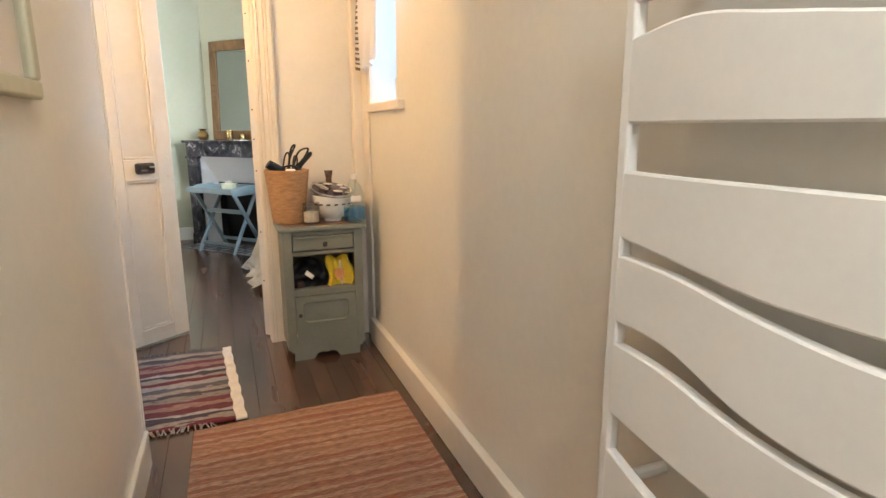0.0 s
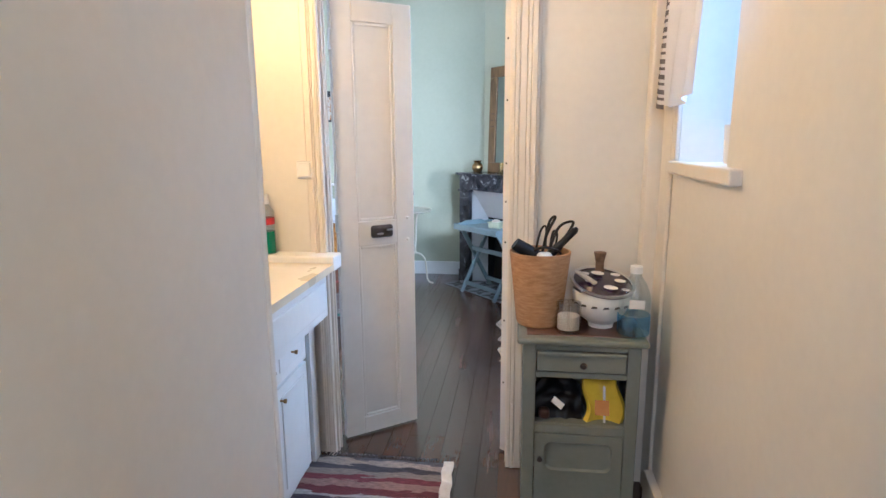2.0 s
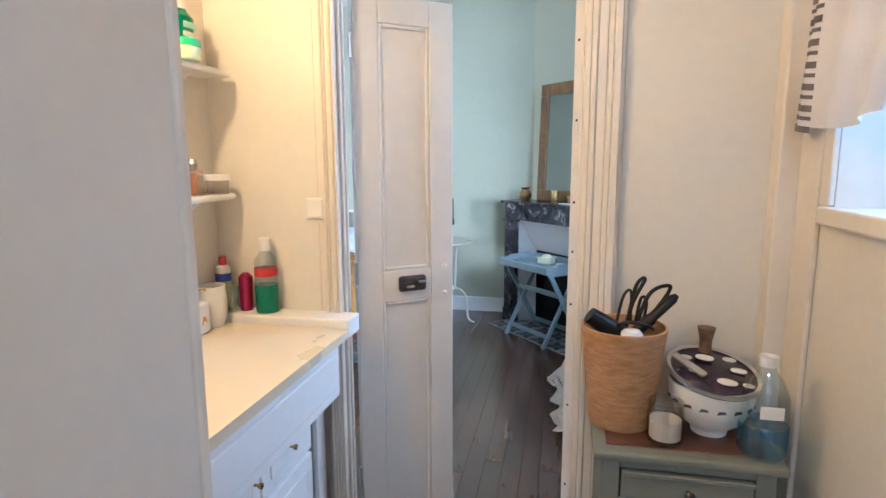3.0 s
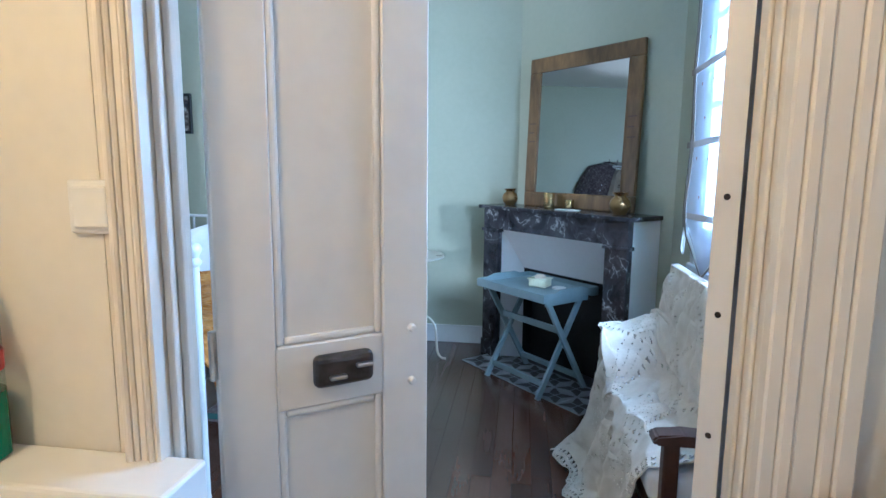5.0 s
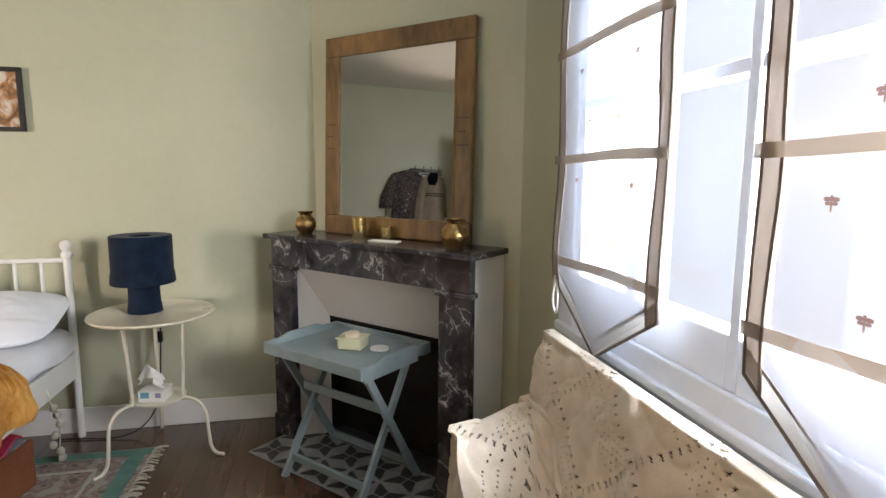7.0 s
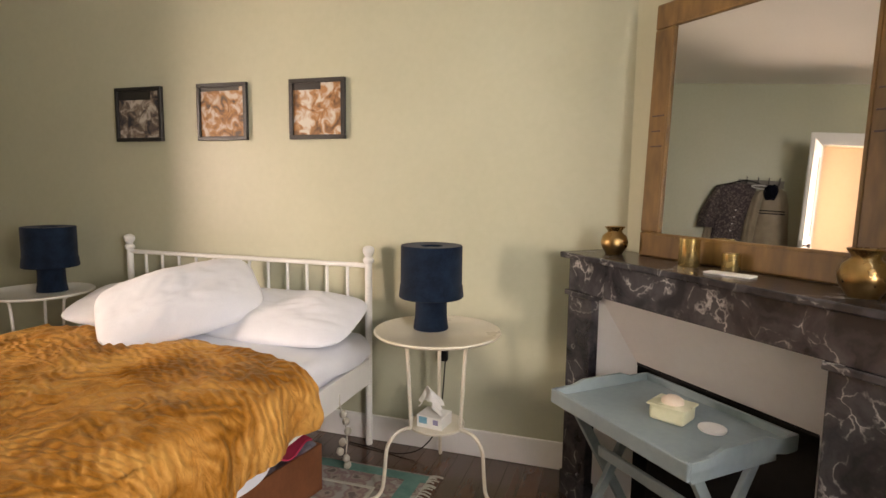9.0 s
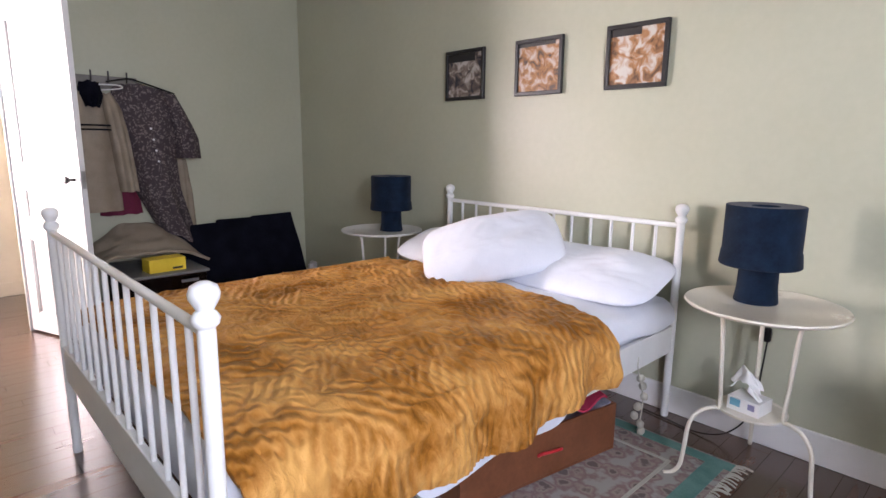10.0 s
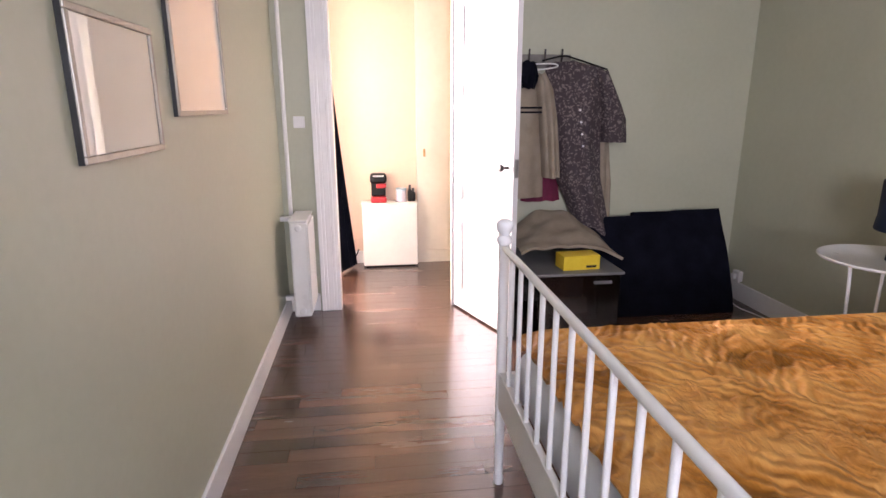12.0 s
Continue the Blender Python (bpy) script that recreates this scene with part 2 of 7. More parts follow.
wall("wall_far_west", PINK_WALL, [((-6.30, 2.3, 0), (-6.08, 2.58, TOP)), ((-6.30, 2.58, 0), (-6.08, 3.46, 0.70)), ((-6.30, 2.58, 2.32), (-6.08, 3.46, TOP)), ((-6.30, 3.46, 0), (-6.08, 5.6, TOP))],
     "pale peach wall of the next room with a window")
wall("wall_far_south", PINK_WALL, [((-6.08, 2.38, 0), (-4.95, 2.5, TOP)), ((-4.95, 2.38, 0), (-4.83, 3.15, TOP))], "plain peach wall closing the next room")
wall("wall_far_north", PINK_WALL, [((-6.08, 5.5, 0), (-4.95, 5.6, TOP))], "plain peach wall closing the next room")

for nm, lo, hi in (("ceiling_corridor", (-0.95, -1.72, TOP), (1.30, 3.24, TOP + 0.15)), ("ceiling_bedroom", (-4.95, 3.24, TOP), (1.30, 7.0, TOP + 0.15)),
                   ("ceiling_far_room", (-6.30, 2.3, TOP), (-4.95, 5.6, TOP + 0.15))):
    tagged(part(nm, box(lo, hi), CEILING_WHITE), "plain white painted ceiling", "ceiling", kind="structure")

floor = tagged(part("floor", box((-6.30, -1.72, -0.2), (1.30, 7.0, -0.016)), DARK_GAP), "dark brown worn wooden plank floor", "floor", kind="structure")

# ---- more materials ----
OAK = surface("mirror_wood", (0.085, 0.044, 0.012), (0.27, 0.148, 0.045), 5, 0.45, 0.12, grain=40, bump=0.001, stretch=(1, 1, 0.25))
DARK_WOOD = surface("dark_wood", (0.035, 0.015, 0.010), (0.085, 0.038, 0.024), 6, 0.35, 0.1, grain=50, bump=0.0006)
GREY_GREEN = surface("grey_green_paint", (0.165, 0.178, 0.150), (0.205, 0.215, 0.183), 4, 0.5, 0.1, grain=45, bump=0.0008)
WORN_TOP = surface("worn_brown_top", (0.07, 0.03, 0.02), (0.17, 0.08, 0.055), 14, 0.35, 0.12, grain=70, bump=0.0006, low=0.3, high=0.75)
BLUE_PAINT = surface("blue_grey_paint", (0.20, 0.26, 0.275), (0.26, 0.32, 0.335), 6, 0.5, 0.1, grain=50, bump=0.0007)
BRASS = surface("brass", (0.27, 0.165, 0.065), (0.42, 0.27, 0.11), 12, 0.28, 0.1, metal=1.0, grain=60, bump=0.0004)
GOLD = surface("gold_glaze", (0.50, 0.36, 0.14), (0.62, 0.46, 0.2), 20, 0.22, 0.08, metal=0.9)
STEEL = surface("steel", (0.5, 0.5, 0.5), (0.62, 0.62, 0.62), 15, 0.3, 0.1, metal=1.0)
DARK_METAL = surface("dark_metal", (0.06, 0.055, 0.055), (0.14, 0.125, 0.12), 18, 0.4, 0.12, metal=0.8, bump=0.0005)
BLACK_PLASTIC = surface("black_plastic", (0.004, 0.004, 0.005), (0.010, 0.010, 0.011), 8, 0.42, 0.1, spec=0.25)
WHITE_PLASTIC = surface("white_plastic", (0.74, 0.73, 0.71), (0.80, 0.79, 0.77), 5, 0.4, 0.1)
ENAMEL = surface("white_enamel", (0.74, 0.73, 0.70), (0.80, 0.79, 0.76), 5, 0.3, 0.08, grain=60, bump=0.0003)
COUNTER = surface("cream_counter", (0.70, 0.60, 0.42), (0.76, 0.66, 0.48), 3, 0.3, 0.08)
WHITE_CLOTH = surface("white_linen", (0.70, 0.725, 0.79), (0.77, 0.795, 0.855), 6, 0.85, 0.05, grain=140, bump=0.001, sheen=0.2)
PAPER = surface("white_paper", (0.76, 0.75, 0.72), (0.82, 0.81, 0.78), 5, 0.7)
RED_PLASTIC = surface("red_plastic", (0.42, 0.02, 0.025), (0.5, 0.03, 0.035), 5, 0.3)
YELLOW = surface("yellow_print", (0.72, 0.50, 0.02), (0.82, 0.60, 0.04), 8, 0.4)
GREEN_LIQUID = surface("green_liquid", (0.0, 0.13, 0.075), (0.005, 0.18, 0.10), 5, 0.12)
CLEAR = clear_pane("clear_plastic", (0.86, 0.92, 0.93), 0.14)
BLUE_TINT = clear_pane("blue_clear_plastic", (0.42, 0.73, 1.0), 0.12)
PANE = clear_pane("window_glass", (0.96, 0.98, 1.0), 0.05)
BLUE_GLAZE = surface("blue_glaze", (0.02, 0.05, 0.33), (0.04, 0.08, 0.42), 8, 0.3)
BASKET = surface("woven_straw", (0.30, 0.155, 0.06), (0.46, 0.26, 0.12), 25, 0.75, 0.1, grain=120, bump=0.0012, stretch=(1, 1, 5))
PEWTER = surface("green_cream_frame", (0.43, 0.40, 0.27), (0.52, 0.485, 0.34), 6, 0.45, 0.1, grain=40, bump=0.0006)
CURTAIN_WHITE = surface("white_voile", (0.70, 0.69, 0.72), (0.78, 0.77, 0.80), 5, 0.9, 0.05, grain=160, bump=0.0006, alpha=0.86)
PRINT_GREY = surface("pale_print", (0.62, 0.60, 0.57), (0.74, 0.72, 0.69), 5, 0.5, grain=12)


def striped(name, tones, period, axis, wobble=0.02, bump=0.003, rough=0.95, weave=260.0):
    """Woven cloth in bands of yarn: bands across one axis with uneven edges, and yarn relief."""
    m, t, p = nodes_of(name)
    N, L = t.nodes, t.links
    geo = N.new("ShaderNodeNewGeometry")
    sep = N.new("ShaderNodeSeparateXYZ")
    L.new(geo.outputs["Position"], sep.inputs[0])
    nz = N.new("ShaderNodeTexNoise")
    nz.inputs["Scale"].default_value, nz.inputs["Detail"].default_value = 9, 6
    mq = N.new("ShaderNodeMapping")
    mq.inputs["Scale"].default_value = (0.8, 3.5, 1) if axis == 1 else (3.5, 0.8, 1)
    L.new(geo.outputs["Position"], mq.inputs[0])
    L.new(mq.outputs[0], nz.inputs["Vector"])
    w = N.new("ShaderNodeMath")
    w.operation = "MULTIPLY_ADD"
    w.inputs[1].default_value = wobble
    L.new(nz.outputs["Fac"], w.inputs[0])
    L.new(sep.outputs[axis], w.inputs[2])
    d = N.new("ShaderNodeMath")
    d.operation = "DIVIDE"
    d.inputs[1].default_value = period
    L.new(w.outputs[0], d.inputs[0])
    f = N.new("ShaderNodeMath")
    f.operation = "FRACT"
    L.new(d.outputs[0], f.inputs[0])
    ramp = N.new("ShaderNodeValToRGB")
    ramp.color_ramp.interpolation = "CONSTANT"
    el = ramp.color_ramp.elements
    while len(el) < len(tones):
        el.new(0.5)
    for i, (at, c) in enumerate(tones):
        el[i].position, el[i].color = at, rgba(c)
    L.new(f.outputs[0], ramp.inputs[0])
    fine = N.new("ShaderNodeTexNoise")
    fine.inputs["Scale"].default_value = 90
    mp = N.new("ShaderNodeMapping")
    mp.inputs["Scale"].default_value = (0.35, 3, 1) if axis == 1 else (3, 0.35, 1)
    L.new(geo.outputs["Position"], mp.inputs[0])
    L.new(mp.outputs[0], fine.inputs["Vector"])
    mx = N.new("ShaderNodeMix")
    mx.data_type, mx.blend_type = "RGBA", "MULTIPLY"
    mx.inputs["Factor"].default_value = 0.9
    vr = N.new("ShaderNodeValToRGB")
    vr.color_ramp.elements[0].position, vr.color_ramp.elements[1].position = 0.3, 0.7
    vr.color_ramp.elements[0].color, vr.color_ramp.elements[1].color = (0.42, 0.42, 0.44, 1), (1.2, 1.18, 1.15, 1)
    L.new(fine.outputs["Fac"], vr.inputs[0])
    L.new(ramp.outputs[0], mx.inputs["A"])
    L.new(vr.outputs[0], mx.inputs["B"])
    L.new(mx.outputs["Result"], p.inputs["Base Color"])
    p.inputs["Roughness"].default_value = rough
    bmp = N.new("ShaderNodeBump")
    bmp.inputs["Distance"].default_value = bump
    L.new(fine.outputs["Fac"], bmp.inputs["Height"])
    L.new(bmp.outputs[0], p.inputs["Normal"])
    return m


RAG = striped("rag_stripes", [(0, (0.146, 0.017, 0.025)), (0.07, (0.309, 0.258, 0.214)), (0.15, (0.056, 0.039, 0.051)), (0.22, (0.404, 0.370, 0.348)), (0.27, (0.135, 0.028, 0.034)),
              (0.38, (0.292, 0.168, 0.135)), (0.47, (0.168, 0.034, 0.045)), (0.55, (0.253, 0.202, 0.168)), (0.64, (0.067, 0.056, 0.067)), (0.72, (0.337, 0.270, 0.225)), (0.81, (0.112, 0.101, 0.107)),
              (0.90, (0.348, 0.309, 0.281))], 0.46, 1, 0.085)
RUNNER = striped("runner_weave", [(0, (0.320, 0.160, 0.096)), (0.14, (0.400, 0.240, 0.160)), (0.27, (0.288, 0.128, 0.080)), (0.4, (0.416, 0.264, 0.176)), (0.52, (0.336, 0.168, 0.104)),
                 (0.63, (0.288, 0.120, 0.072)), (0.74, (0.400, 0.232, 0.152)), (0.87, (0.352, 0.192, 0.120))], 0.16, 1, 0.05, 0.004)


# ---- trim of the structure ----
def casing(name, face, out, across, lo, hi, z0, z1, material, label, parent=None):
    """An upright door casing with stepped mouldings. face: coordinate of the wall's face; out: +1 or -1; across: 'x' or 'y' axis that it spans from lo to hi."""
    steps = ((0.0, 0.18, 0.023), (0.18, 0.34, 0.0265), (0.34, 0.62, 0.023), (0.62, 0.78, 0.0265), (0.78, 1.0, 0.030))
    b = bmesh.new()
    for s0, s1, d in steps:
        a0, a1 = lo + (hi - lo) * s0, lo + (hi - lo) * s1
        f0, f1 = sorted((face, face + out * d))
        a0, a1 = sorted((a0, a1))
        if across == "x":
            box((a0, f0, z0), (a1, f1, z1), 0.003, 1, b)
        else:
            box((f0, a0, z0), (f1, a1, z1), 0.003, 1, b)
    return tagged(part(name, b, material), label, "trim", kind="structure")


casing("trim_door_left", CORR_N, -1, "x", -0.392, -0.440, 0.0, 2.07, CREAM_PAINT, "cream moulded door casing")
casing("trim_door_right", CORR_N, -1, "x", 0.374, 0.476, 0.0, 2.07, CREAM_PAINT, "cream moulded door casing")
b = box((-0.46, CORR_N - 0.034, 2.07), (0.485, CORR_N, 2.20), 0.004)
tagged(part("trim_door_head", b, CREAM_PAINT), "cream moulded door casing head", "trim", kind="structure")
casing("trim_door_left_bedroom", SOUTH, 1, "x", -0.47, -0.57, 0.0, 2.07, WHITE_PAINT, "white moulded door casing")
casing("trim_door_right_bedroom", SOUTH, 1, "x", 0.49, 0.60, 0.0, 2.07, WHITE_PAINT, "white moulded door casing")
# lining of the opening, rebated on the bedroom side
for nm, x0, x1, x2 in (("jamb_right", 0.376, 0.49, 0.476), ("jamb_left", -0.398, -0.47, -0.456)):
    lo, hi = sorted((x0, x1))
    b = box((lo, CORR_N, 0), (hi, 3.240, 2.09), 0.003)
    lo, hi = sorted((x2, x1))
    box((lo, 3.243, 0), (hi, SOUTH, 2.09), 0.002, 2, b)
    for y in (3.165, 3.197):
        lo, hi = sorted((x0, x0 + (0.012 if x0 < 0 else -0.006)))
        box((lo, y, 0), (hi, y + 0.014, 2.07), 0.003, 2, b)
    tagged(part(nm, b, CREAM_PAINT), "worn cream door jamb with a rebate", "trim", kind="structure")
tagged(part("corner_bead", box((CORR_W - 0.03, 2.042, 0), (CORR_W + 0.006, 2.062, TOP), 0.006, 3), CREAM_PAINT), "cream wooden bead on the wall's corner", "trim", kind="structure")
b = box((0.885, 3.085, 0), (CORR_E, CORR_N, TOP), 0.006)
box((0.935, 2.96, 0), (CORR_E, 3.085, TOP), 0.006, 2, b)
tagged(part("pipe_boxing", b, CREAM_PAINT), "cream painted boxing in the corridor corner", "trim", kind="structure")


def skirting(name, lo, hi, material=CREAM_PAINT, label="painted wooden baseboard"):
    b = box(lo, hi, 0.005, 2)
    return tagged(part(name, b, material), label, "baseboard", kind="structure")


skirting("baseboard_corridor_east", (CORR_E - 0.034, -1.6, 0), (CORR_E, 2.96, 0.14))
skirting("baseboard_corridor_west", (CORR_W, -1.6, 0), (CORR_W + 0.016, 2.04, 0.14))
skirting("baseboard_head", (-4.83, HEAD - 0.016, 0), (0.06, HEAD, 0.14), WHITE_PAINT)
skirting("baseboard_south", (-4.83, SOUTH, 0), (-0.57, SOUTH + 0.016, 0.13), WHITE_PAINT)
skirting("baseboard_west", (WEST, 4.66, 0), (WEST + 0.016, 6.69, 0.13), WHITE_PAINT)
skirting("baseboard_west_short", (WEST, 3.346, 0), (WEST + 0.016, 3.55, 0.13), WHITE_PAINT)
skirting("baseboard_far", (-6.08, 2.5, 0), (-6.064, 4.34, 0.12), WHITE_PAINT)


# ---- doors ----
def panel_leaf(parent, width, height, thick, panels, material, stile):
    """A framed leaf in its own frame: hinge at x = 0, free edge at x = width, face towards -y. panels: (z0, z1)."""
    body = bmesh.new()
    box((0, 0, 0), (stile, thick, height), 0.003, 1, body)
    box((width - stile, 0, 0), (width, thick, height), 0.003, 1, body)
    edges = [0.0] + [z for p in panels for z in p] + [height]
    for z0, z1 in zip(edges[0::2], edges[1::2]):
        box((stile, 0, z0), (width - stile, thick, z1), 0.003, 1, body)
    leaf = part("leaf_frame", body, material, parent)
    for z0, z1 in panels:
        b = box((stile, 0.012, z0), (width - stile, thick - 0.012, z1))
        for lo, hi in (((stile, 0.003, z0), (stile + 0.014, 0.014, z1)), ((width - stile - 0.014, 0.003, z0), (width - stile, 0.014, z1)),
                       ((stile + 0.014, 0.003, z0), (width - stile - 0.014, 0.014, z0 + 0.014)), ((stile + 0.014, 0.003, z1 - 0.014), (width - stile - 0.014, 0.014, z1))):
            box(lo, hi, 0.005, 2, b)
            box((lo[0], thick - 0.014, lo[2]), (hi[0], thick - 0.003, hi[2]), 0.005, 2, b)
        part("panel", b, material, parent)
    return leaf


LEAF_GREY = surface("door_paint", (0.62, 0.595, 0.565), (0.70, 0.675, 0.64), 3, 0.38, 0.1, grain=25, bump=0.0012)
hx, hy, fx, fy = -0.380, 3.262, -0.080, 3.488
door1 = thing("door_1", pose(hx, hy, 0.012, 0, 0, math.degrees(math.atan2(fy - hy, fx - hx))), "narrow cream panelled door leaf standing half open", "door", kind="structure")
lw = math.hypot(fx - hx, fy - hy)
panel_leaf(door1, lw, 1.99, 0.034, [(0.085, 0.925), (1.04, 1.90)], LEAF_GREY, 0.092)
lock = part("lock_case", box((0.150, -0.024, 0.962), (0.258, 0.002, 1.020), 0.012, 3), DARK_METAL, door1, "dark metal rim lock")
for x0, z0 in ((0.174, 0.978), (0.222, 0.994)):
    part("latch", box((x0, -0.034, z0), (x0 + 0.03, -0.022, z0 + 0.007), 0.002), STEEL, lock)
for z0 in (0.94, 1.043):
    b = lathe([(0.008, 0), (0.008, 0.004), (0.005, 0.009), (0, 0.010)], 12)
    bmesh.ops.transform(b, matrix=pose(lw - 0.035, 0, z0, 90, 0, 0), verts=b.verts)
    part("bolt_head", b, LEAF_GREY, door1)
for z0 in (0.22, 1.0, 1.78):
    part("hinge", tube([(-0.005, 0.006, z0), (-0.005, 0.006, z0 + 0.08)], 0.007), STEEL, door1)

# the other leaf, swung further back; its hinge edge shows old screw holes
door3 = thing("door_3", pose(0.349, 3.262, 0.012, 0, 0, 50), "narrow cream panelled door leaf folded back into the bedroom", "door", kind="structure")
panel_leaf(door3, lw, 1.99, -0.027, [(0.085, 0.925), (1.04, 1.90)], LEAF_GREY, 0.092)
for z in (0.33, 0.62, 0.97, 1.144, 1.304, 1.56, 1.80):
    b = lathe([(0.0, 0.0), (0.0042, 0.0), (0.0045, 0.0008), (0.003, 0.0014), (0, 0.0014)], 10)
    bmesh.ops.transform(b, matrix=pose(-0.0004, -0.0135, z, 0, -90, 0), verts=b.verts)
    part("screw_hole", b, DARK_GAP, door3)
hx, hy, fx, fy = -4.815, 4.52, -4.13, 4.785
casing("trim_far_door_left", WEST, 1, "y", 3.70, 3.56, 0.0, 2.22, WHITE_PAINT, "white moulded door casing")
casing("trim_far_door_right", WEST, 1, "y", 4.51, 4.65, 0.0, 2.22, WHITE_PAINT, "white moulded door casing")
tagged(part("trim_far_door_head", box((WEST, 3.56, 2.22), (WEST + 0.03, 4.65, 2.36), 0.004), WHITE_PAINT), "white moulded door casing head", "trim", kind="structure")
tagged(part("jamb_far_left", box((-4.95, 3.68, 0), (WEST, 3.70, 2.22), 0.002), WHITE_PAINT), "white door jamb", "trim", kind="structure")
door2 = thing("door_2", pose(hx, hy, 0.012, 0, 0, math.degrees(math.atan2(fy - hy, fx - hx))), "white panelled door standing wide open", "door", kind="structure")
lw2 = math.hypot(fx - hx, fy - hy)
panel_leaf(door2, lw2, 2.19, 0.038, [(0.13, 0.66), (0.80, 1.00), (1.16, 2.07)], WHITE_PAINT, 0.115)
b = lathe([(0.011, 0), (0.009, 0.03), (0.016, 0.036), (0.024, 0.05), (0.021, 0.064), (0, 0.068)], 16)
bmesh.ops.transform(b, matrix=pose(lw2 - 0.06, 0, 1.075, 90, 0, 0), verts=b.verts)
part("knob", b, DARK_METAL, door2, "dark metal door knob", 40)
part("latch_plate", box((lw2, 0.006, 1.02), (lw2 + 0.004, 0.032, 1.13), 0.001), STEEL, door2)

# ---- corridor window ----
win = thing("window_1", pose(0, 0, 0), "small corridor window with pale glass", "window", kind="structure")
b = bmesh.new()
for lo, hi in (((1.20, 2.45, 1.31), (1.25, 2.49, 2.15)), ((1.20, 2.86, 1.31), (1.25, 2.90, 2.15)), ((1.20, 2.49, 1.31), (1.25, 2.86, 1.37)), ((1.20, 2.49, 2.09), (1.25, 2.86, 2.15))):
    box(lo, hi, 0.004, 1, b)
part("window_frame", b, WHITE_PAINT, win)
pane = part("pane", box((1.222, 2.49, 1.37), (1.226, 2.86, 2.09)), PANE, win)
pane.visible_shadow = False
tagged(part("window_sill", box((0.915, 2.335, 1.295), (CORR_E, 2.91, 1.338), 0.006, 2), CREAM_PAINT), "cream wooden window sill", "sill", kind="structure")
part("sill_board", box((CORR_E, 2.45, 1.31), (1.20, 2.90, 1.334)), CREAM_PAINT, win)
part("trim_strip", box((0.935, 2.90, 1.338), (CORR_E, 2.95, 2.20), 0.004), CREAM_PAINT, win)

curt = thing("curtain", pose(0, 0, 0), "white cotton curtain with dark striped border, drawn aside", "curtain")


def swag(u, v):
    left, right = 2.90 + 0.15 * v, 2.45 + 0.20 * v ** 2
    y = left + (right - left) * u
    z = 2.20 - (0.655 + 0.03 * math.sin(3 * u)) * v
    x = 0.905 + 0.016 * math.sin(u * 17 + 2 * v) * (0.4 + 0.6 * v) - 0.015 * math.sin(math.pi * v)
    return (x, y, z)


part("cloth", sheet(48, 30, swag, 0.0015), CURTAIN_WHITE, curt, smooth=60)
STRIPE_INK = surface("stripe_ink", (0.10, 0.09, 0.10), (0.17, 0.155, 0.16), 20, 0.9)
for k in range(13):
    v = 0.10 + 0.072 * k
    for dv in (0.0, 0.034):
        b = sheet(8, 1, lambda p, q: Vector(swag(0.25 * p, v + dv + (0.022 if dv else 0.013) * q)) + Vector((-0.0035, 0.002, 0)), 0.001)
        part("dark_stripe", b, STRIPE_INK, curt)
part("rod", tube([(0.915, 2.30, 2.205), (0.915, 3.084, 2.205)], 0.007), STEEL, curt)

pot = tagged(part("white_pot", lathe([(0, 0), (0.046, 0), (0.05, 0.006), (0.055, 0.108), (0.055, 0.112), (0.05, 0.112), (0.045, 0.02), (0, 0.018)], 28), WHITE_PLASTIC, smooth=40),
             "plain white pot on the window sill", "pot")
pot.location = (1.05, 2.62, 1.338)
jar = thing("jar", pose(1.0, 2.44, 1.338), "pale green jar with a flared blue lid", "jar")
part("jar_body", lathe([(0, 0), (0.036, 0), (0.04, 0.01), (0.04, 0.075), (0.036, 0.085), (0, 0.085)], 24), surface("pale_green_glaze", (0.5, 0.6, 0.52), (0.58, 0.68, 0.6), 6, 0.3), jar, smooth=40)
part("lid", lathe([(0.048, 0.086), (0.050, 0.09), (0.034, 0.14), (0.03, 0.145), (0, 0.145)], 24), BLUE_GLAZE, jar, "blue flared lid", 40)

# ---- corridor: wall picture, towel radiator, rugs ----
pic = thing("wall_picture", pose(CORR_W, 0, 0), "pale print under glass in a green-cream wooden frame", "picture")
y0, y1, z0, z1 = 0.70, 1.268, 1.266, 1.95
for lo, hi in (((0.001, y0, z0), (0.030, y1, z0 + 0.036)), ((0.001, y0, z1 - 0.036), (0.030, y1, z1)), ((0.001, y0, z0 + 0.036), (0.030, y0 + 0.036, z1 - 0.036)),
               ((0.001, y1 - 0.036, z0 + 0.036), (0.030, y1, z1 - 0.036))):
    part("frame_bar", box(lo, hi, 0.007, 3), PEWTER, pic)
part("print", box((0.004, y0 + 0.036, z0 + 0.036), (0.010, y1 - 0.036, z1 - 0.036)), PRINT_GREY, pic)
part("glass", box((0.016, y0 + 0.036, z0 + 0.036), (0.019, y1 - 0.036, z1 - 0.036)), clear_pane("picture_glass", (0.97, 0.97, 0.97), 0.16), pic).visible_shadow = False

RAD_ENAMEL = surface("matt_radiator_enamel", (0.74, 0.73, 0.70), (0.80, 0.79, 0.76), 4, 0.55, 0.08, grain=60, bump=0.0004)
rad = thing("towel_radiator", pose(-0.034, -0.018, 0.012), "white towel radiator with broad wavy slats", "radiator")


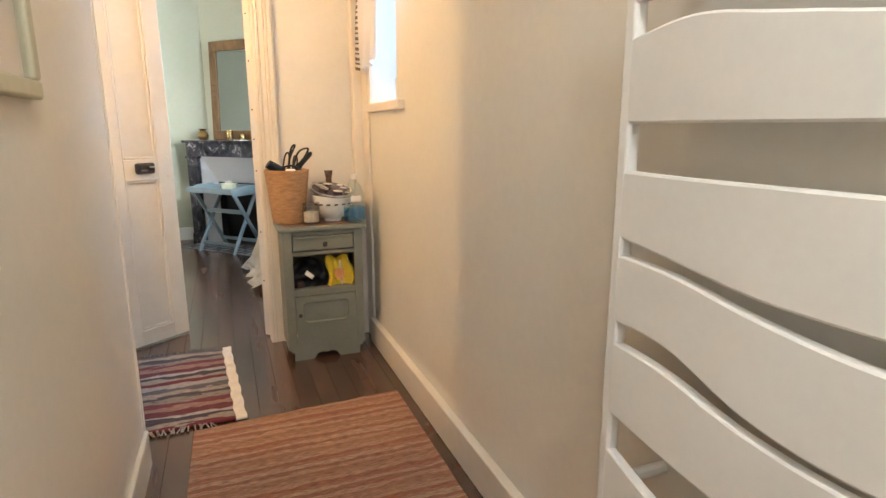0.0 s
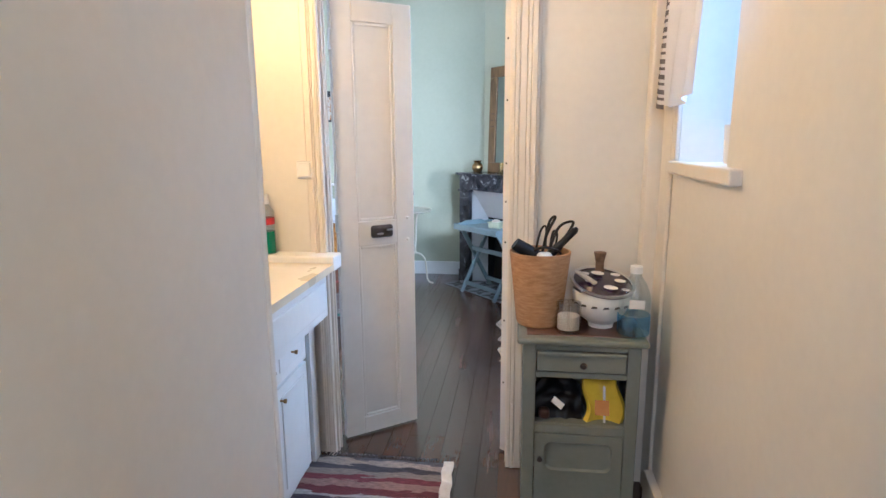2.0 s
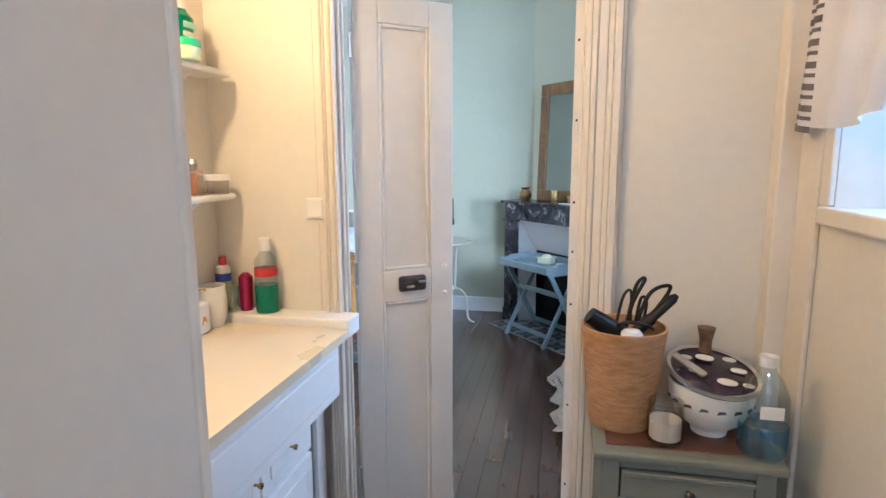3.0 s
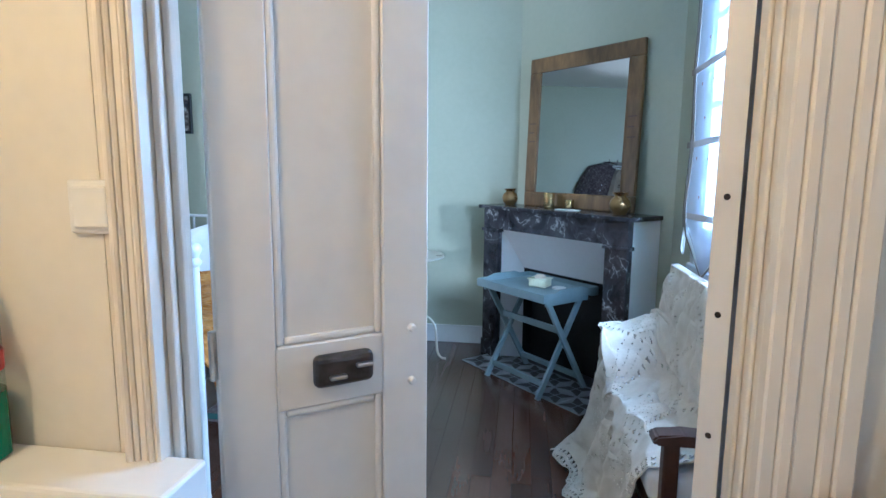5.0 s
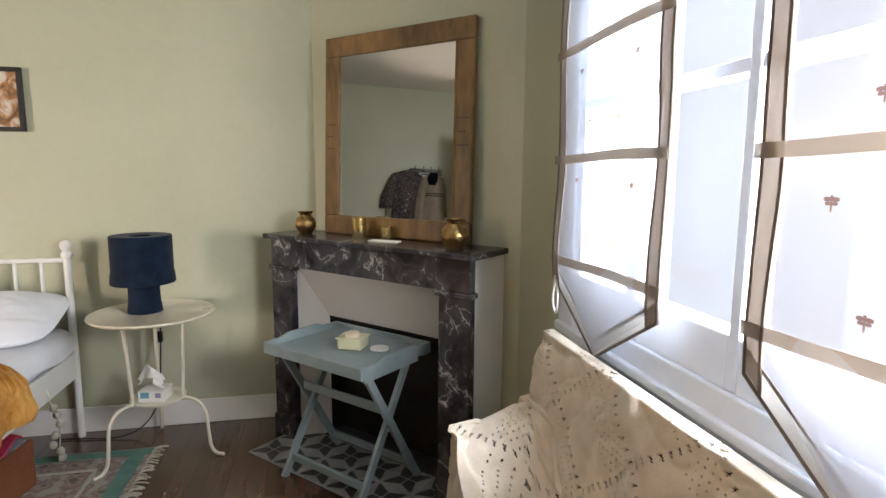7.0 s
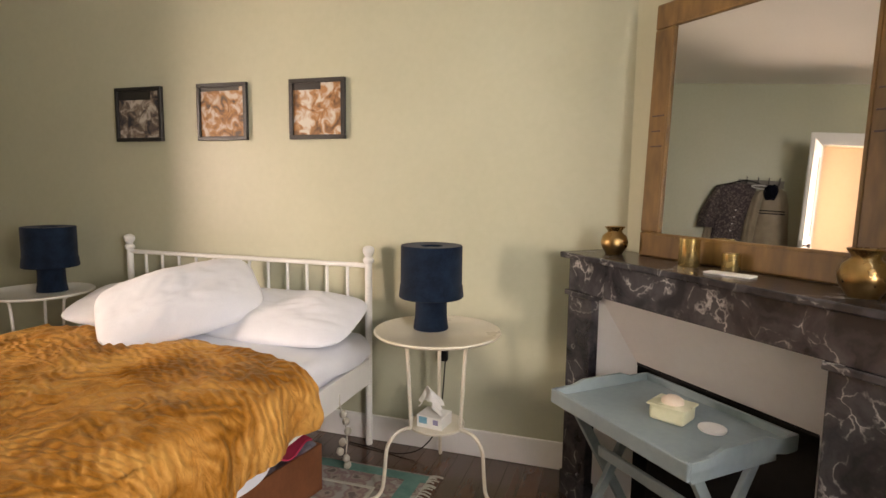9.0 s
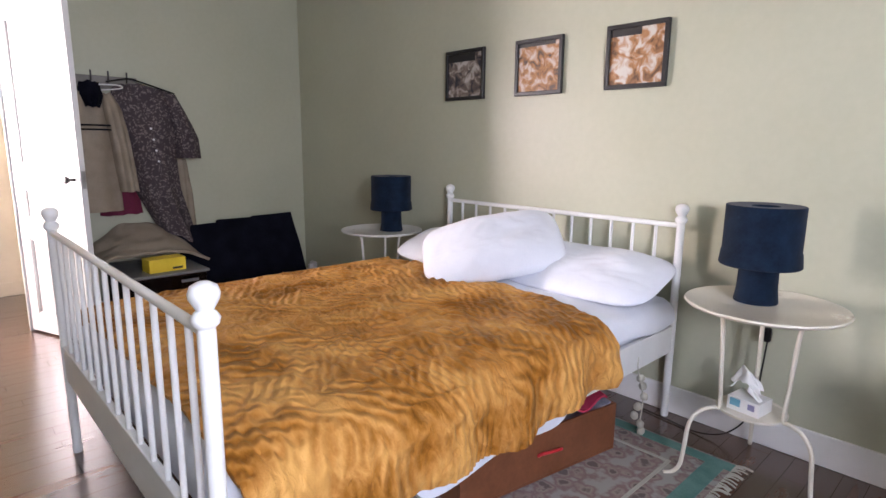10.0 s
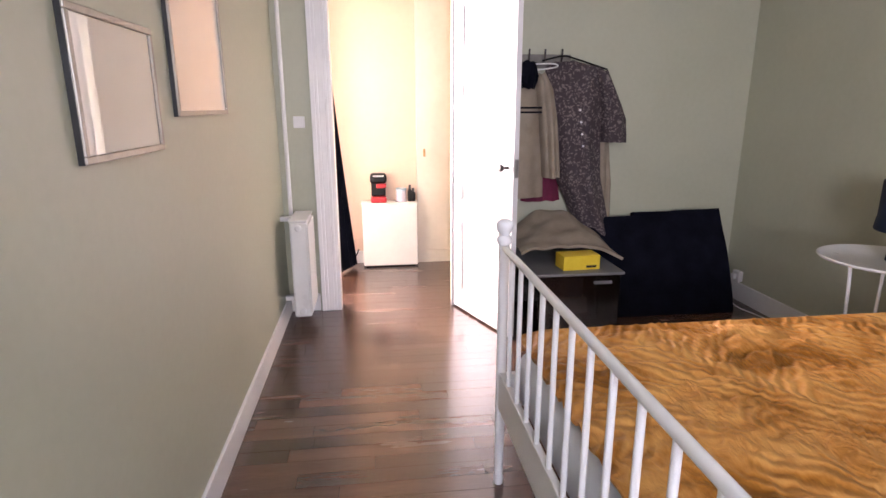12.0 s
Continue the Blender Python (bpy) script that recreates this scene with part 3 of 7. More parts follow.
def wavy_slat(lo_edge, hi_edge, y0=0.16, y1=0.772):
    """A broad plate whose lower and upper edges run through heights at even steps."""
    b = bmesh.new()
    lo = [p.y for p in curve([(i, z, 0) for i, z in enumerate(lo_edge)], 12)]
    hi = [p.y for p in curve([(i, z, 0) for i, z in enumerate(hi_edge)], 12)]
    grid, n = [], len(lo) - 1
    for i in range(n + 1):
        u = i / n
        y, x, a, c = y1 + (y0 - y1) * u, 0.889 - 0.006 * math.sin(math.pi * u), lo[i], hi[i]
        grid.append([b.verts.new((x + dx, y, z)) for dx, z in ((0, a + 0.004), (0, c - 0.004), (0.003, c), (0.018, c), (0.018, a), (0.003, a))])
    for p, q in zip(grid, grid[1:]):
        for k in range(6):
            b.faces.new((p[k], p[(k + 1) % 6], q[(k + 1) % 6], q[k]))
    b.faces.new(grid[0])
    b.faces.new(grid[-1])
    return part("slat", b, RAD_ENAMEL, rad, smooth=25)


wavy_slat((1.206, 1.206, 1.205, 1.204, 1.204), (1.345, 1.362, 1.340, 1.316, 1.312))
wavy_slat((1.005, 0.988, 0.970, 0.968, 0.970), (1.124, 1.123, 1.124, 1.125, 1.126))
wavy_slat((0.845, 0.840, 0.795, 0.784, 0.806), (0.972, 0.966, 0.944, 0.932, 0.940))
wavy_slat((0.660, 0.646, 0.638, 0.630, 0.640), (0.803, 0.797, 0.772, 0.768, 0.786))
wavy_slat((0.47, 0.46, 0.46, 0.465, 0.47), (0.585, 0.550, 0.540, 0.545, 0.55))
wavy_slat((1.40, 1.41, 1.39, 1.37, 1.37), (1.50, 1.50, 1.50, 1.50, 1.50))
for y in (0.765, 0.17):
    part("upright", box((0.888, y - 0.014, 0.45), (0.915, y + 0.014, 1.52), 0.006), ENAMEL, rad)
for y, z in ((0.70, 0.55), (0.70, 1.42), (0.24, 0.55), (0.24, 1.42)):
    part("bracket", tube([(0.914, y, z), (CORR_E + 0.034, y, z)], 0.012), ENAMEL, rad)

b = sheet(60, 60, lambda u, v: (-0.015 + 0.875 * u + 0.02 * (v - 0.5), -1.2 + 3.42 * v + 0.05 * u * v, 0.010 + 0.003 * noise.noise(Vector((u * 9, v * 30, 0)))), 0.009)
tagged(part("runner_rug", b, RUNNER, smooth=60), "worn reddish brown woven runner rug on the floor", "rug")
ragrug = thing("rag_rug", pose(-0.05, 0.03, 0), "striped rag rug in dark red, grey and cream", "rug")
b = sheet(40, 60, lambda u, v: (-0.44 + 0.595 * u + 0.055 * (1 - v), 2.235 + 0.845 * v, 0.012 + 0.004 * noise.noise(Vector((u * 8, v * 40, 3)))), 0.008)
part("weave", b, RAG, ragrug, smooth=60)
b = sheet(4, 60, lambda u, v: (0.152 + 0.045 * u + 0.055 * (1 - v) + 0.003 * math.sin(v * 40), 2.22 + 0.868 * v, 0.015 + 0.003 * math.sin(v * 50 + u)), 0.008)
part("white_edge", b, surface("cream_yarn", (0.62, 0.55, 0.47), (0.72, 0.66, 0.58), 30, 0.95, bump=0.003, grain=120), ragrug, "cream yarn edge")
for yy, s in ((3.08, 1), (2.235, -1)):
    b = bmesh.new()
    for k in range(46):
        x = -0.42 + 0.012 * k + random.uniform(-0.004, 0.004)
        tube(curve([(x, yy, 0.014), (x + random.uniform(-.008, .008), yy + s * 0.014, 0.018), (x + random.uniform(-.014, .014), yy + s * 0.032, 0.006)], 3), 0.0032, 5, b)
    part("fringe", b, RAG, ragrug)["kind"] = "stuff"

# ---- corridor: bedside cabinet at the door and what stands on it ----
cab = thing("small_cabinet", Matrix.Diagonal((1, 1, 1.03, 1)), "old grey-green painted cabinet with drawer, open niche and door", "cabinet")
X0, X1, Y0, Y1 = 0.438, 0.848, 2.805, 3.07
part("top", box((X0 - 0.022, Y0 - 0.022, 0.678), (X1 + 0.022, Y1 + 0.004, 0.702), 0.009, 3), GREY_GREEN, cab)
part("top_inlay", box((X0 + 0.012, Y0 + 0.02, 0.700), (X1 - 0.012, Y1 - 0.012, 0.7045), 0.002), WORN_TOP, cab, "worn brown wooden top panel")
part("side", box((X0, Y0 + 0.012, 0.06), (X0 + 0.018, Y1, 0.678)), GREY_GREEN, cab)
part("side", box((X1 - 0.018, Y0 + 0.012, 0.06), (X1, Y1, 0.678)), GREY_GREEN, cab)
part("back", box((X0 + 0.018, Y1 - 0.01, 0.06), (X1 - 0.018, Y1, 0.678)), GREY_GREEN, cab)
for x0, x1 in ((X0, X0 + 0.046), (X1 - 0.046, X1)):
    part("stile", box((x0, Y0, 0.06), (x1, Y0 + 0.012, 0.678), 0.003), GREY_GREEN, cab)
part("rail", box((X0 + 0.046, Y0, 0.655), (X1 - 0.046, Y0 + 0.012, 0.678), 0.002), GREY_GREEN, cab)
part("rail", box((X0 + 0.046, Y0, 0.555), (X1 - 0.046, Y0 + 0.012, 0.575), 0.002), GREY_GREEN, cab)
part("rail", box((X0 + 0.046, Y0, 0.345), (X1 - 0.046, Y0 + 0.012, 0.375), 0.002), GREY_GREEN, cab)
part("shelf", box((X0 + 0.018, Y0 + 0.0125, 0.347), (X1 - 0.018, Y1 - 0.01, 0.377), 0.002), GREY_GREEN, cab)
part("niche_top", box((X0 + 0.018, Y0 + 0.012, 0.555), (X1 - 0.018, Y1 - 0.01, 0.565)), GREY_GREEN, cab)
drawer = part("drawer", box((X0 + 0.05, Y0 - 0.008, 0.580), (X1 - 0.05, Y0 + 0.008, 0.652), 0.004, 2), GREY_GREEN, cab)
b = lathe([(0.005, 0), (0.004, 0.01), (0.010, 0.014), (0.0125, 0.021), (0.008, 0.028), (0, 0.029)], 16)
bmesh.ops.transform(b, matrix=pose(0.648, Y0 - 0.008, 0.612, 90, 0, 0), verts=b.verts)
part("knob", b, DARK_METAL, drawer, "dark metal knob", 40)


def recessed_door(x0, x1, z0, z1, a0, a1, c0, c1, round_by, y_front, y_back, depth):
    """A slab with a round-cornered recess (a0..a1 by c0..c1) let into its front."""
    b = bmesh.new()
    ring = []
    for cx, cz, start in ((a1 - round_by, c1 - round_by, 0), (a0 + round_by, c1 - round_by, 90), (a0 + round_by, c0 + round_by, 180), (a1 - round_by, c0 + round_by, 270)):
        corner = ((x1, z1), (x0, z1), (x0, z0), (x1, z0))[start // 90]
        for k in range(7):
            g = radians(start + 15 * k)
            ring.append((cx + round_by * math.cos(g), cz + round_by * math.sin(g), *corner))
    rim = [b.verts.new((x, y_front, z)) for x, z, _, _ in ring]
    slope = [b.verts.new((x + 0.006 * (1 if x < (a0 + a1) / 2 else -1), y_front + depth, z + 0.006 * (1 if z < (c0 + c1) / 2 else -1))) for x, z, _, _ in ring]
    front = {c: b.verts.new((c[0], y_front, c[1])) for c in ((x1, z1), (x0, z1), (x0, z0), (x1, z0))}
    back = {c: b.verts.new((c[0], y_back, c[1])) for c in front}
    n = len(ring)
    for k in range(n):
        q = (k + 1) % n
        b.faces.new((rim[k], rim[q], slope[q], slope[k]))
        c, e = ring[k][2:], ring[q][2:]
        if c == e:
            b.faces.new((rim[q], rim[k], front[c]))
        else:
            b.faces.new((rim[q], rim[k], front[c], front[e]))
            b.faces.new((front[c], back[c], back[e], front[e]))
    b.faces.new(slope)
    b.faces.new(list(back.values()))
    bmesh.ops.recalc_face_normals(b, faces=b.faces)
    return b


dr = part("door", recessed_door(X0 + 0.048, X1 - 0.048, 0.085, 0.342, 0.522, 0.764, 0.203, 0.313, 0.028, Y0 - 0.005, Y0 + 0.010, 0.008), GREY_GREEN, cab)
part("drawer_lip", box((X0 + 0.05, Y0 - 0.016, 0.640), (X1 - 0.05, Y0 - 0.008, 0.653), 0.003), GREY_GREEN, drawer)
b = lathe([(0.004, 0), (0.004, 0.008), (0.009, 0.012), (0.010, 0.018), (0, 0.023)], 14)
bmesh.ops.transform(b, matrix=pose(0.505, Y0 - 0.005, 0.250, 90, 0, 0), verts=b.verts)
part("knob", b, DARK_METAL, dr, "dark metal knob", 40)
scallop = [(X0 + 0.01, 0.085), (X0 + 0.01, 0.055), (X0 + 0.03, 0.04), (X0 + 0.03, 0.0), (X0 + 0.13, 0.0), (X0 + 0.15, 0.03), (X0 + 0.18, 0.036), (X0 + 0.20, 0.028),
           (X0 + 0.22, 0.036), (X0 + 0.25, 0.03), (X0 + 0.27, 0.0), (X1 - 0.03, 0.0), (X1 - 0.03, 0.04), (X1 - 0.01, 0.055), (X1 - 0.01, 0.085)]
part("plinth", prism(scallop, Y0, Y0 + 0.016, "y"), GREY_GREEN, cab)
for x in (X0 + 0.012, X1 - 0.032):
    part("foot", box((x, Y1 - 0.03, 0), (x + 0.02, Y1, 0.062)), GREY_GREEN, cab)

bag = tagged(part("yellow_bag", sheet(14, 12, lambda u, v: (0.695 + 0.115 * u + 0.012 * math.sin(v * 5), 2.835 + 0.03 * abs(math.sin(u * 3.1)) + 0.05 * v * v, 0.377 + 0.148 * v + 0.012 * math.sin(u * 9) * v), 0.02),
             YELLOW, smooth=60), "crumpled bright yellow plastic bag in the niche", "bag")
bag.location = (-0.02, 0, 0.0105)
part("print_patch", sheet(6, 6, lambda u, v: (0.72 + 0.05 * u, 2.812 + 0.02 * v, 0.42 + 0.05 * v), 0.002), surface("ochre_print", (0.42, 0.16, 0.01), (0.5, 0.22, 0.02), 9, 0.4), bag)
part("pale_stripe", sheet(2, 6, lambda u, v: (0.752 + 0.008 * u, 2.826 + 0.04 * v, 0.385 + 0.125 * v), 0.002), PAPER, bag)
dk = thing("dark_pouch", pose(-0.02, 0, 0.0105), "crumpled black pouch with a white tag", "pouch")
part("pouch", sheet(16, 12, lambda u, v: (0.50 + 0.18 * u, 2.86 + 0.09 * v + 0.03 * noise.noise(Vector((u * 4, v * 4, 1))), 0.377 + 0.13 * v * (0.6 + 0.5 * math.sin(2.6 * u + 0.3)) + 0.01 * noise.noise(Vector((u * 6, v * 5, 2)))), 0.02),
     BLACK_PLASTIC, dk, smooth=60)
b = box((-0.026, -0.0015, -0.012), (0.026, 0.0015, 0.012), 0.001)
bmesh.ops.transform(b, matrix=pose(0.588, 2.838, 0.448, -20, 42, 10), verts=b.verts)
part("tag", b, PAPER, dk, "white paper tag")
part("wood_lump", box((0.52, 2.84, 0.377), (0.56, 2.88, 0.415), 0.012, 3), DARK_WOOD, dk)

basket = thing("basket", pose(0.495, 2.965, 0.7258), "woven straw basket full of black cables", "basket")
basket.scale = (1.07, 1.07, 1.0)
prof = [(0, 0.0), (0.074, 0.0), (0.078, 0.006)]
for k in range(46):
    z = 0.008 + 0.0058 * k
    prof.append((0.078 + 0.026 * (k / 45) + (0.0018 if k % 2 else 0.0), z))
prof += [(0.106, 0.278), (0.1, 0.279), (0.096, 0.27), (0.074, 0.02), (0, 0.018)]
part("weave", lathe(prof, 40), BASKET, basket, smooth=50)
for pts, r in (([(0.0, 0.02, 0.22), (0.02, 0.02, 0.33), (0.05, 0.03, 0.40), (0.03, 0.035, 0.38), (0.01, 0.03, 0.27)], 0.005),
               ([(0.02, 0.0, 0.24), (0.06, 0.02, 0.36), (0.11, 0.03, 0.385), (0.10, 0.03, 0.35), (0.05, 0.01, 0.28)], 0.005),
               ([(-0.02, 0.03, 0.24), (0.0, 0.05, 0.34), (0.02, 0.05, 0.36), (0.02, 0.04, 0.28)], 0.004),
               ([(0.03, 0.04, 0.25), (0.045, 0.05, 0.34), (0.06, 0.05, 0.33), (0.05, 0.04, 0.26)], 0.004),
               ([(-0.05, -0.02, 0.26), (0.0, -0.05, 0.30), (0.05, -0.04, 0.29), (0.07, 0.0, 0.27)], 0.005)):
    part("cable", tube(curve(pts, 8), r, 8), BLACK_PLASTIC, basket, "black cable loop", 60)
part("hair_tool", tube(curve([(0.03, 0.0, 0.26), (0.07, 0.0, 0.305), (0.125, 0.01, 0.365)], 6), [0.016] * 6 + [0.013] * 6 + [0.006], 12), BLACK_PLASTIC, basket, "black hair styling tool", 60)
part("dryer_nozzle", tube([(0.0, -0.02, 0.25), (-0.05, -0.03, 0.285), (-0.088, -0.035, 0.312)], [0.026, 0.026, 0.022], 16), BLACK_PLASTIC, basket, "black dryer nozzle", 50)
part("white_cap", lathe([(0, 0.255), (0.024, 0.255), (0.026, 0.275), (0.02, 0.284), (0, 0.285)], 18, at=(0.012, -0.065, 0)), WHITE_PLASTIC, basket, "white cap", 40)

bowl = thing("lidded_bowl", pose(0.725, 2.955, 0.7258), "white patterned ceramic bowl with a dark tilted lid", "bowl")
part("bowl_body", lathe([(0, 0), (0.045, 0), (0.047, 0.016), (0.085, 0.045), (0.105, 0.10), (0.108, 0.138), (0.104, 0.142), (0.098, 0.1), (0.04, 0.025), (0, 0.022)], 40), ENAMEL, bowl, smooth=40)
for k in range(16):
    a = 2 * math.pi * k / 16
    b = prism([(-0.011, -0.009), (0.013, -0.006), (0.004, 0.010), (-0.003, 0.003)], 0, 0.002, "z")
    bmesh.ops.transform(b, matrix=pose(0.1025 * math.cos(a), 0.1025 * math.sin(a), 0.098, 90 - 22, 0, math.degrees(a) + 90), verts=b.verts)
    part("motif", b, DARK_METAL, bowl)
lid = part("lid", lathe([(0.112, 0.0), (0.117, 0.004), (0.113, 0.010), (0.108, 0.008), (0.07, 0.017), (0, 0.022)], 40), surface("dark_plum_glaze", (0.018, 0.01, 0.03), (0.035, 0.018, 0.05), 9, 0.2), bowl, "dark plum glazed lid", 40)
lid.matrix_basis = pose(0.0, 0.0, 0.158, 14, 6, 0)
part("lid_rim", lathe([(0.1125, 0.003), (0.119, 0.007), (0.117, 0.0145), (0.107, 0.0115)], 40), STEEL, lid, "silver rim", 40)
for x, y, r in ((0.02, -0.06, 0.017), (-0.05, -0.03, 0.013), (0.06, 0.0, 0.014), (-0.02, 0.03, 0.016), (0.05, 0.055, 0.012), (-0.065, 0.035, 0.011), (0.075, -0.05, 0.010)):
    b = lathe([(0, 0.002), (r, 0.0), (r, -0.003), (0, -0.003)], 12)
    bmesh.ops.transform(b, matrix=pose(x, y, 0.036 - 0.30 * math.hypot(x, y) ** 1.05 + 0.004, 0, 0, 0) @ Matrix.Diagonal((1.5, 0.8, 1, 1)), verts=b.verts)
    part("petal_spot", b, ENAMEL, lid)
spoon = tagged(part("spatula", box((-0.055, -0.012, -0.001), (0.04, 0.012, 0.002), 0.004, 2), STEEL), "flat metal utensil lying on the bowl's lid", "utensil")
spoon.matrix_world = pose(0.665, 2.925, 0.913, 8, 22, -38)
glass_c = thing("candle_glass", pose(0.598, 2.868, 0.7258), "frosted glass holding a half burnt candle", "candle")
glass_c.scale = (1.35, 1.35, 1.3)
part("glass_cup", lathe([(0, 0), (0.030, 0), (0.034, 0.01), (0.033, 0.085), (0.030, 0.085), (0.030, 0.012), (0, 0.01)], 28), clear_pane("smoky_glass", (0.91, 0.90, 0.88), 0.12), glass_c, smooth=40)
part("wax", lathe([(0, 0.0105), (0.029, 0.0105), (0.029, 0.048), (0, 0.046)], 24), PAPER, glass_c, "cream wax")
bottle = thing("water_bottle", pose(0.822, 2.85, 0.7258), "clear plastic bottle with a blue label", "bottle")
part("bottle_body", lathe([(0, 0), (0.034, 0), (0.037, 0.01), (0.037, 0.07), (0.034, 0.075), (0.037, 0.085), (0.037, 0.13), (0.025, 0.17), (0.013, 0.19), (0.013, 0.205), (0, 0.206)], 28), CLEAR, bottle, smooth=40)
part("label", lathe([(0.0375, 0.01), (0.0385, 0.012), (0.0385, 0.07), (0.0375, 0.072)], 28), BLUE_TINT, bottle, "translucent blue label")
part("white_sticker", box((-0.02, -0.041, 0.10), (0.016, -0.038, 0.128), 0.001), PAPER, bottle, "white sticker")
part("cap", lathe([(0.0145, 0.20), (0.0145, 0.222), (0, 0.224)], 18), WHITE_PLASTIC, bottle)
bottle.scale = (1.45, 1.45, 1.14)
b = lathe([(0, 0), (0.024, 0), (0.024, 0.18), (0.016, 0.2), (0.016, 0.225), (0.024, 0.262), (0, 0.264)], 20)
flask = tagged(part("wooden_stopper_flask", b, surface("brown_cork", (0.10, 0.055, 0.03), (0.20, 0.12, 0.075), 30, 0.7), smooth=40), "small brown flask with a wooden stopper", "flask")
flask.location = (0.725, 3.041, 0.7258)

# ---- washing alcove ----
van = thing("vanity_unit", pose(0, 0, 0), "white washing unit with panelled doors and drawers", "cabinet")
part("carcass", box((-0.848, 2.055, 0.0), (-0.478, 3.02, 0.70), 0.003), WHITE_PAINT, van)
ap = part("apron", box((-0.848, 2.055, 0.70), (-0.366, 3.035, 0.885), 0.004), WHITE_PAINT, van)
for lo, hi in (((-0.366, 2.09, 0.735), (-0.358, 3.0, 0.85)),):
    part("apron_panel", box(lo, hi, 0.005, 2), WHITE_PAINT, ap)


def knob_at(y, z, parent):
    b = lathe([(0.004, 0), (0.004, 0.012), (0.008, 0.016), (0.009, 0.024), (0, 0.027)], 12)
    bmesh.ops.transform(b, matrix=pose(-0.458, y, z, 0, 90, 0), verts=b.verts)
    part("knob", b, BRASS, parent, "small brass knob", 40)


for y0, y1, z0, z1, ky, kz in ((2.70, 3.01, 0.52, 0.69, 2.855, 0.605), (2.70, 3.01, 0.04, 0.505, 2.73, 0.46), (2.36, 2.69, 0.04, 0.69, 2.655, 0.60), (2.06, 2.35, 0.04, 0.69, 2.10, 0.60)):
    f = part("front", box((-0.480, y0, z0), (-0.462, y1, z1), 0.003), WHITE_PAINT, van)
    part("raised_panel", box((-0.462, y0 + 0.045, z0 + 0.04), (-0.457, y1 - 0.045, z1 - 0.04), 0.004, 2), WHITE_PAINT, f)
    knob_at(ky, kz, f)
ctop = thing("basin_counter", pose(0, 0, 0), "glossy cream washbasin top", "counter")
part("counter_slab", sheet(30, 50, lambda u, v: (-0.848 + 0.513 * u, 2.055 + 0.988 * v, 0.918 - 0.085 * max(0.0, 1 - ((u - 0.45) / 0.36) ** 2 - ((v - 0.30) / 0.24) ** 2) ** 0.8), 0.028), COUNTER, ctop, smooth=60)
tap = part("tap", tube(curve([(-0.79, 2.30, 0.915), (-0.79, 2.30, 1.05), (-0.74, 2.30, 1.09), (-0.66, 2.30, 1.06)], 6), 0.012, 12), STEEL, ctop, "chrome tap", 50)
tagged(part("ledge", box((-0.848, 3.046, 0.885), (-0.335, 3.148, 0.946), 0.006, 2), WHITE_PAINT), "white ledge between basin and wall", "ledge", kind="structure")
tagged(part("filler_panel", box((-0.478, 3.05, 0.0), (-0.46, 3.115, 0.885), 0.003), WHITE_PAINT), "white filler panel beside the washing unit", "panel", kind="structure")

for z in (1.325, 1.715):
    sh = thing("wall_shelf", pose(0, 0, z), "small white wall shelf holding toiletries", "shelf", "shelves over the basin")
    part("board", box((-0.842, 2.25, 0), (-0.735, 3.10, 0.02), 0.008, 3), WHITE_PAINT, sh)
    for y in (2.4, 2.95):
        part("bracket", prism([(-0.842, -0.05), (-0.842, 0.0), (-0.77, 0.0)], y, y + 0.012, "y"), WHITE_PAINT, sh)
    part("rail", tube([(-0.738, 2.26, 0.05), (-0.738, 2.70, 0.05)], 0.003, 8), CLEAR, sh)


def soap_bottle(name, x, y, z, r, h, body, fill, cap, label, fill_h):
    o = thing(name, pose(x, y, z), label, "bottle")
    part("bottle_body", lathe([(0, 0), (r, 0), (r, h * 0.72), (r * 0.5, h * 0.82), (r * 0.45, h * 0.86), (0, h * 0.86)], 22), body, o, smooth=40)
    if fill:
        part("liquid", lathe([(0, 0.003), (r * 1.01, 0.003), (r * 1.01, fill_h), (0, fill_h)], 22), fill, o)
    part("cap", lathe([(r * 0.55, h * 0.84), (r * 0.5, h), (0, h)], 18), cap, o, smooth=40)
    return o


gel = soap_bottle("gel_bottle", -0.795, 2.955, 1.735, 0.034, 0.185, GREEN_LIQUID, None, WHITE_PLASTIC, "flat green shower gel bottle with white cap", 0.1)
gel.scale = (0.9, 1.35, 1.0)
part("label_patch", box((0.030, -0.018, 0.035), (0.036, 0.018, 0.062), 0.002), PAPER, gel)
part("label_patch", box((0.030, -0.022, 0.075), (0.036, 0.012, 0.09), 0.002), PAPER, gel)
part("label_patch", box((0.030, -0.020, 0.10), (0.036, 0.022, 0.118), 0.002), surface("mint_label", (0.30, 0.62, 0.50), (0.40, 0.70, 0.58), 20, 0.4), gel, "mint green label")
roll = soap_bottle("roll_on_stick", -0.80, 2.85, 1.735, 0.028, 0.125, WHITE_PLASTIC, None, WHITE_PLASTIC, "white deodorant stick with a black dot", 0.1)
b = lathe([(0, 0), (0.014, 0), (0.012, 0.003), (0, 0.004)], 16)
bmesh.ops.transform(b, matrix=pose(0.0265, 0.006, 0.055, 0, 90, 0), verts=b.verts)
part("black_dot", b, BLACK_PLASTIC, roll)
pot_g = thing("cream_jar", pose(-0.752, 2.90, 1.735), "pale jar of cream with a bright green lid", "jar")
part("jar_body", lathe([(0, 0), (0.042, 0), (0.046, 0.006), (0.046, 0.036), (0, 0.037)], 28), surface("lime_cream", (0.62, 0.74, 0.42), (0.70, 0.80, 0.52), 8, 0.35), pot_g, smooth=40)
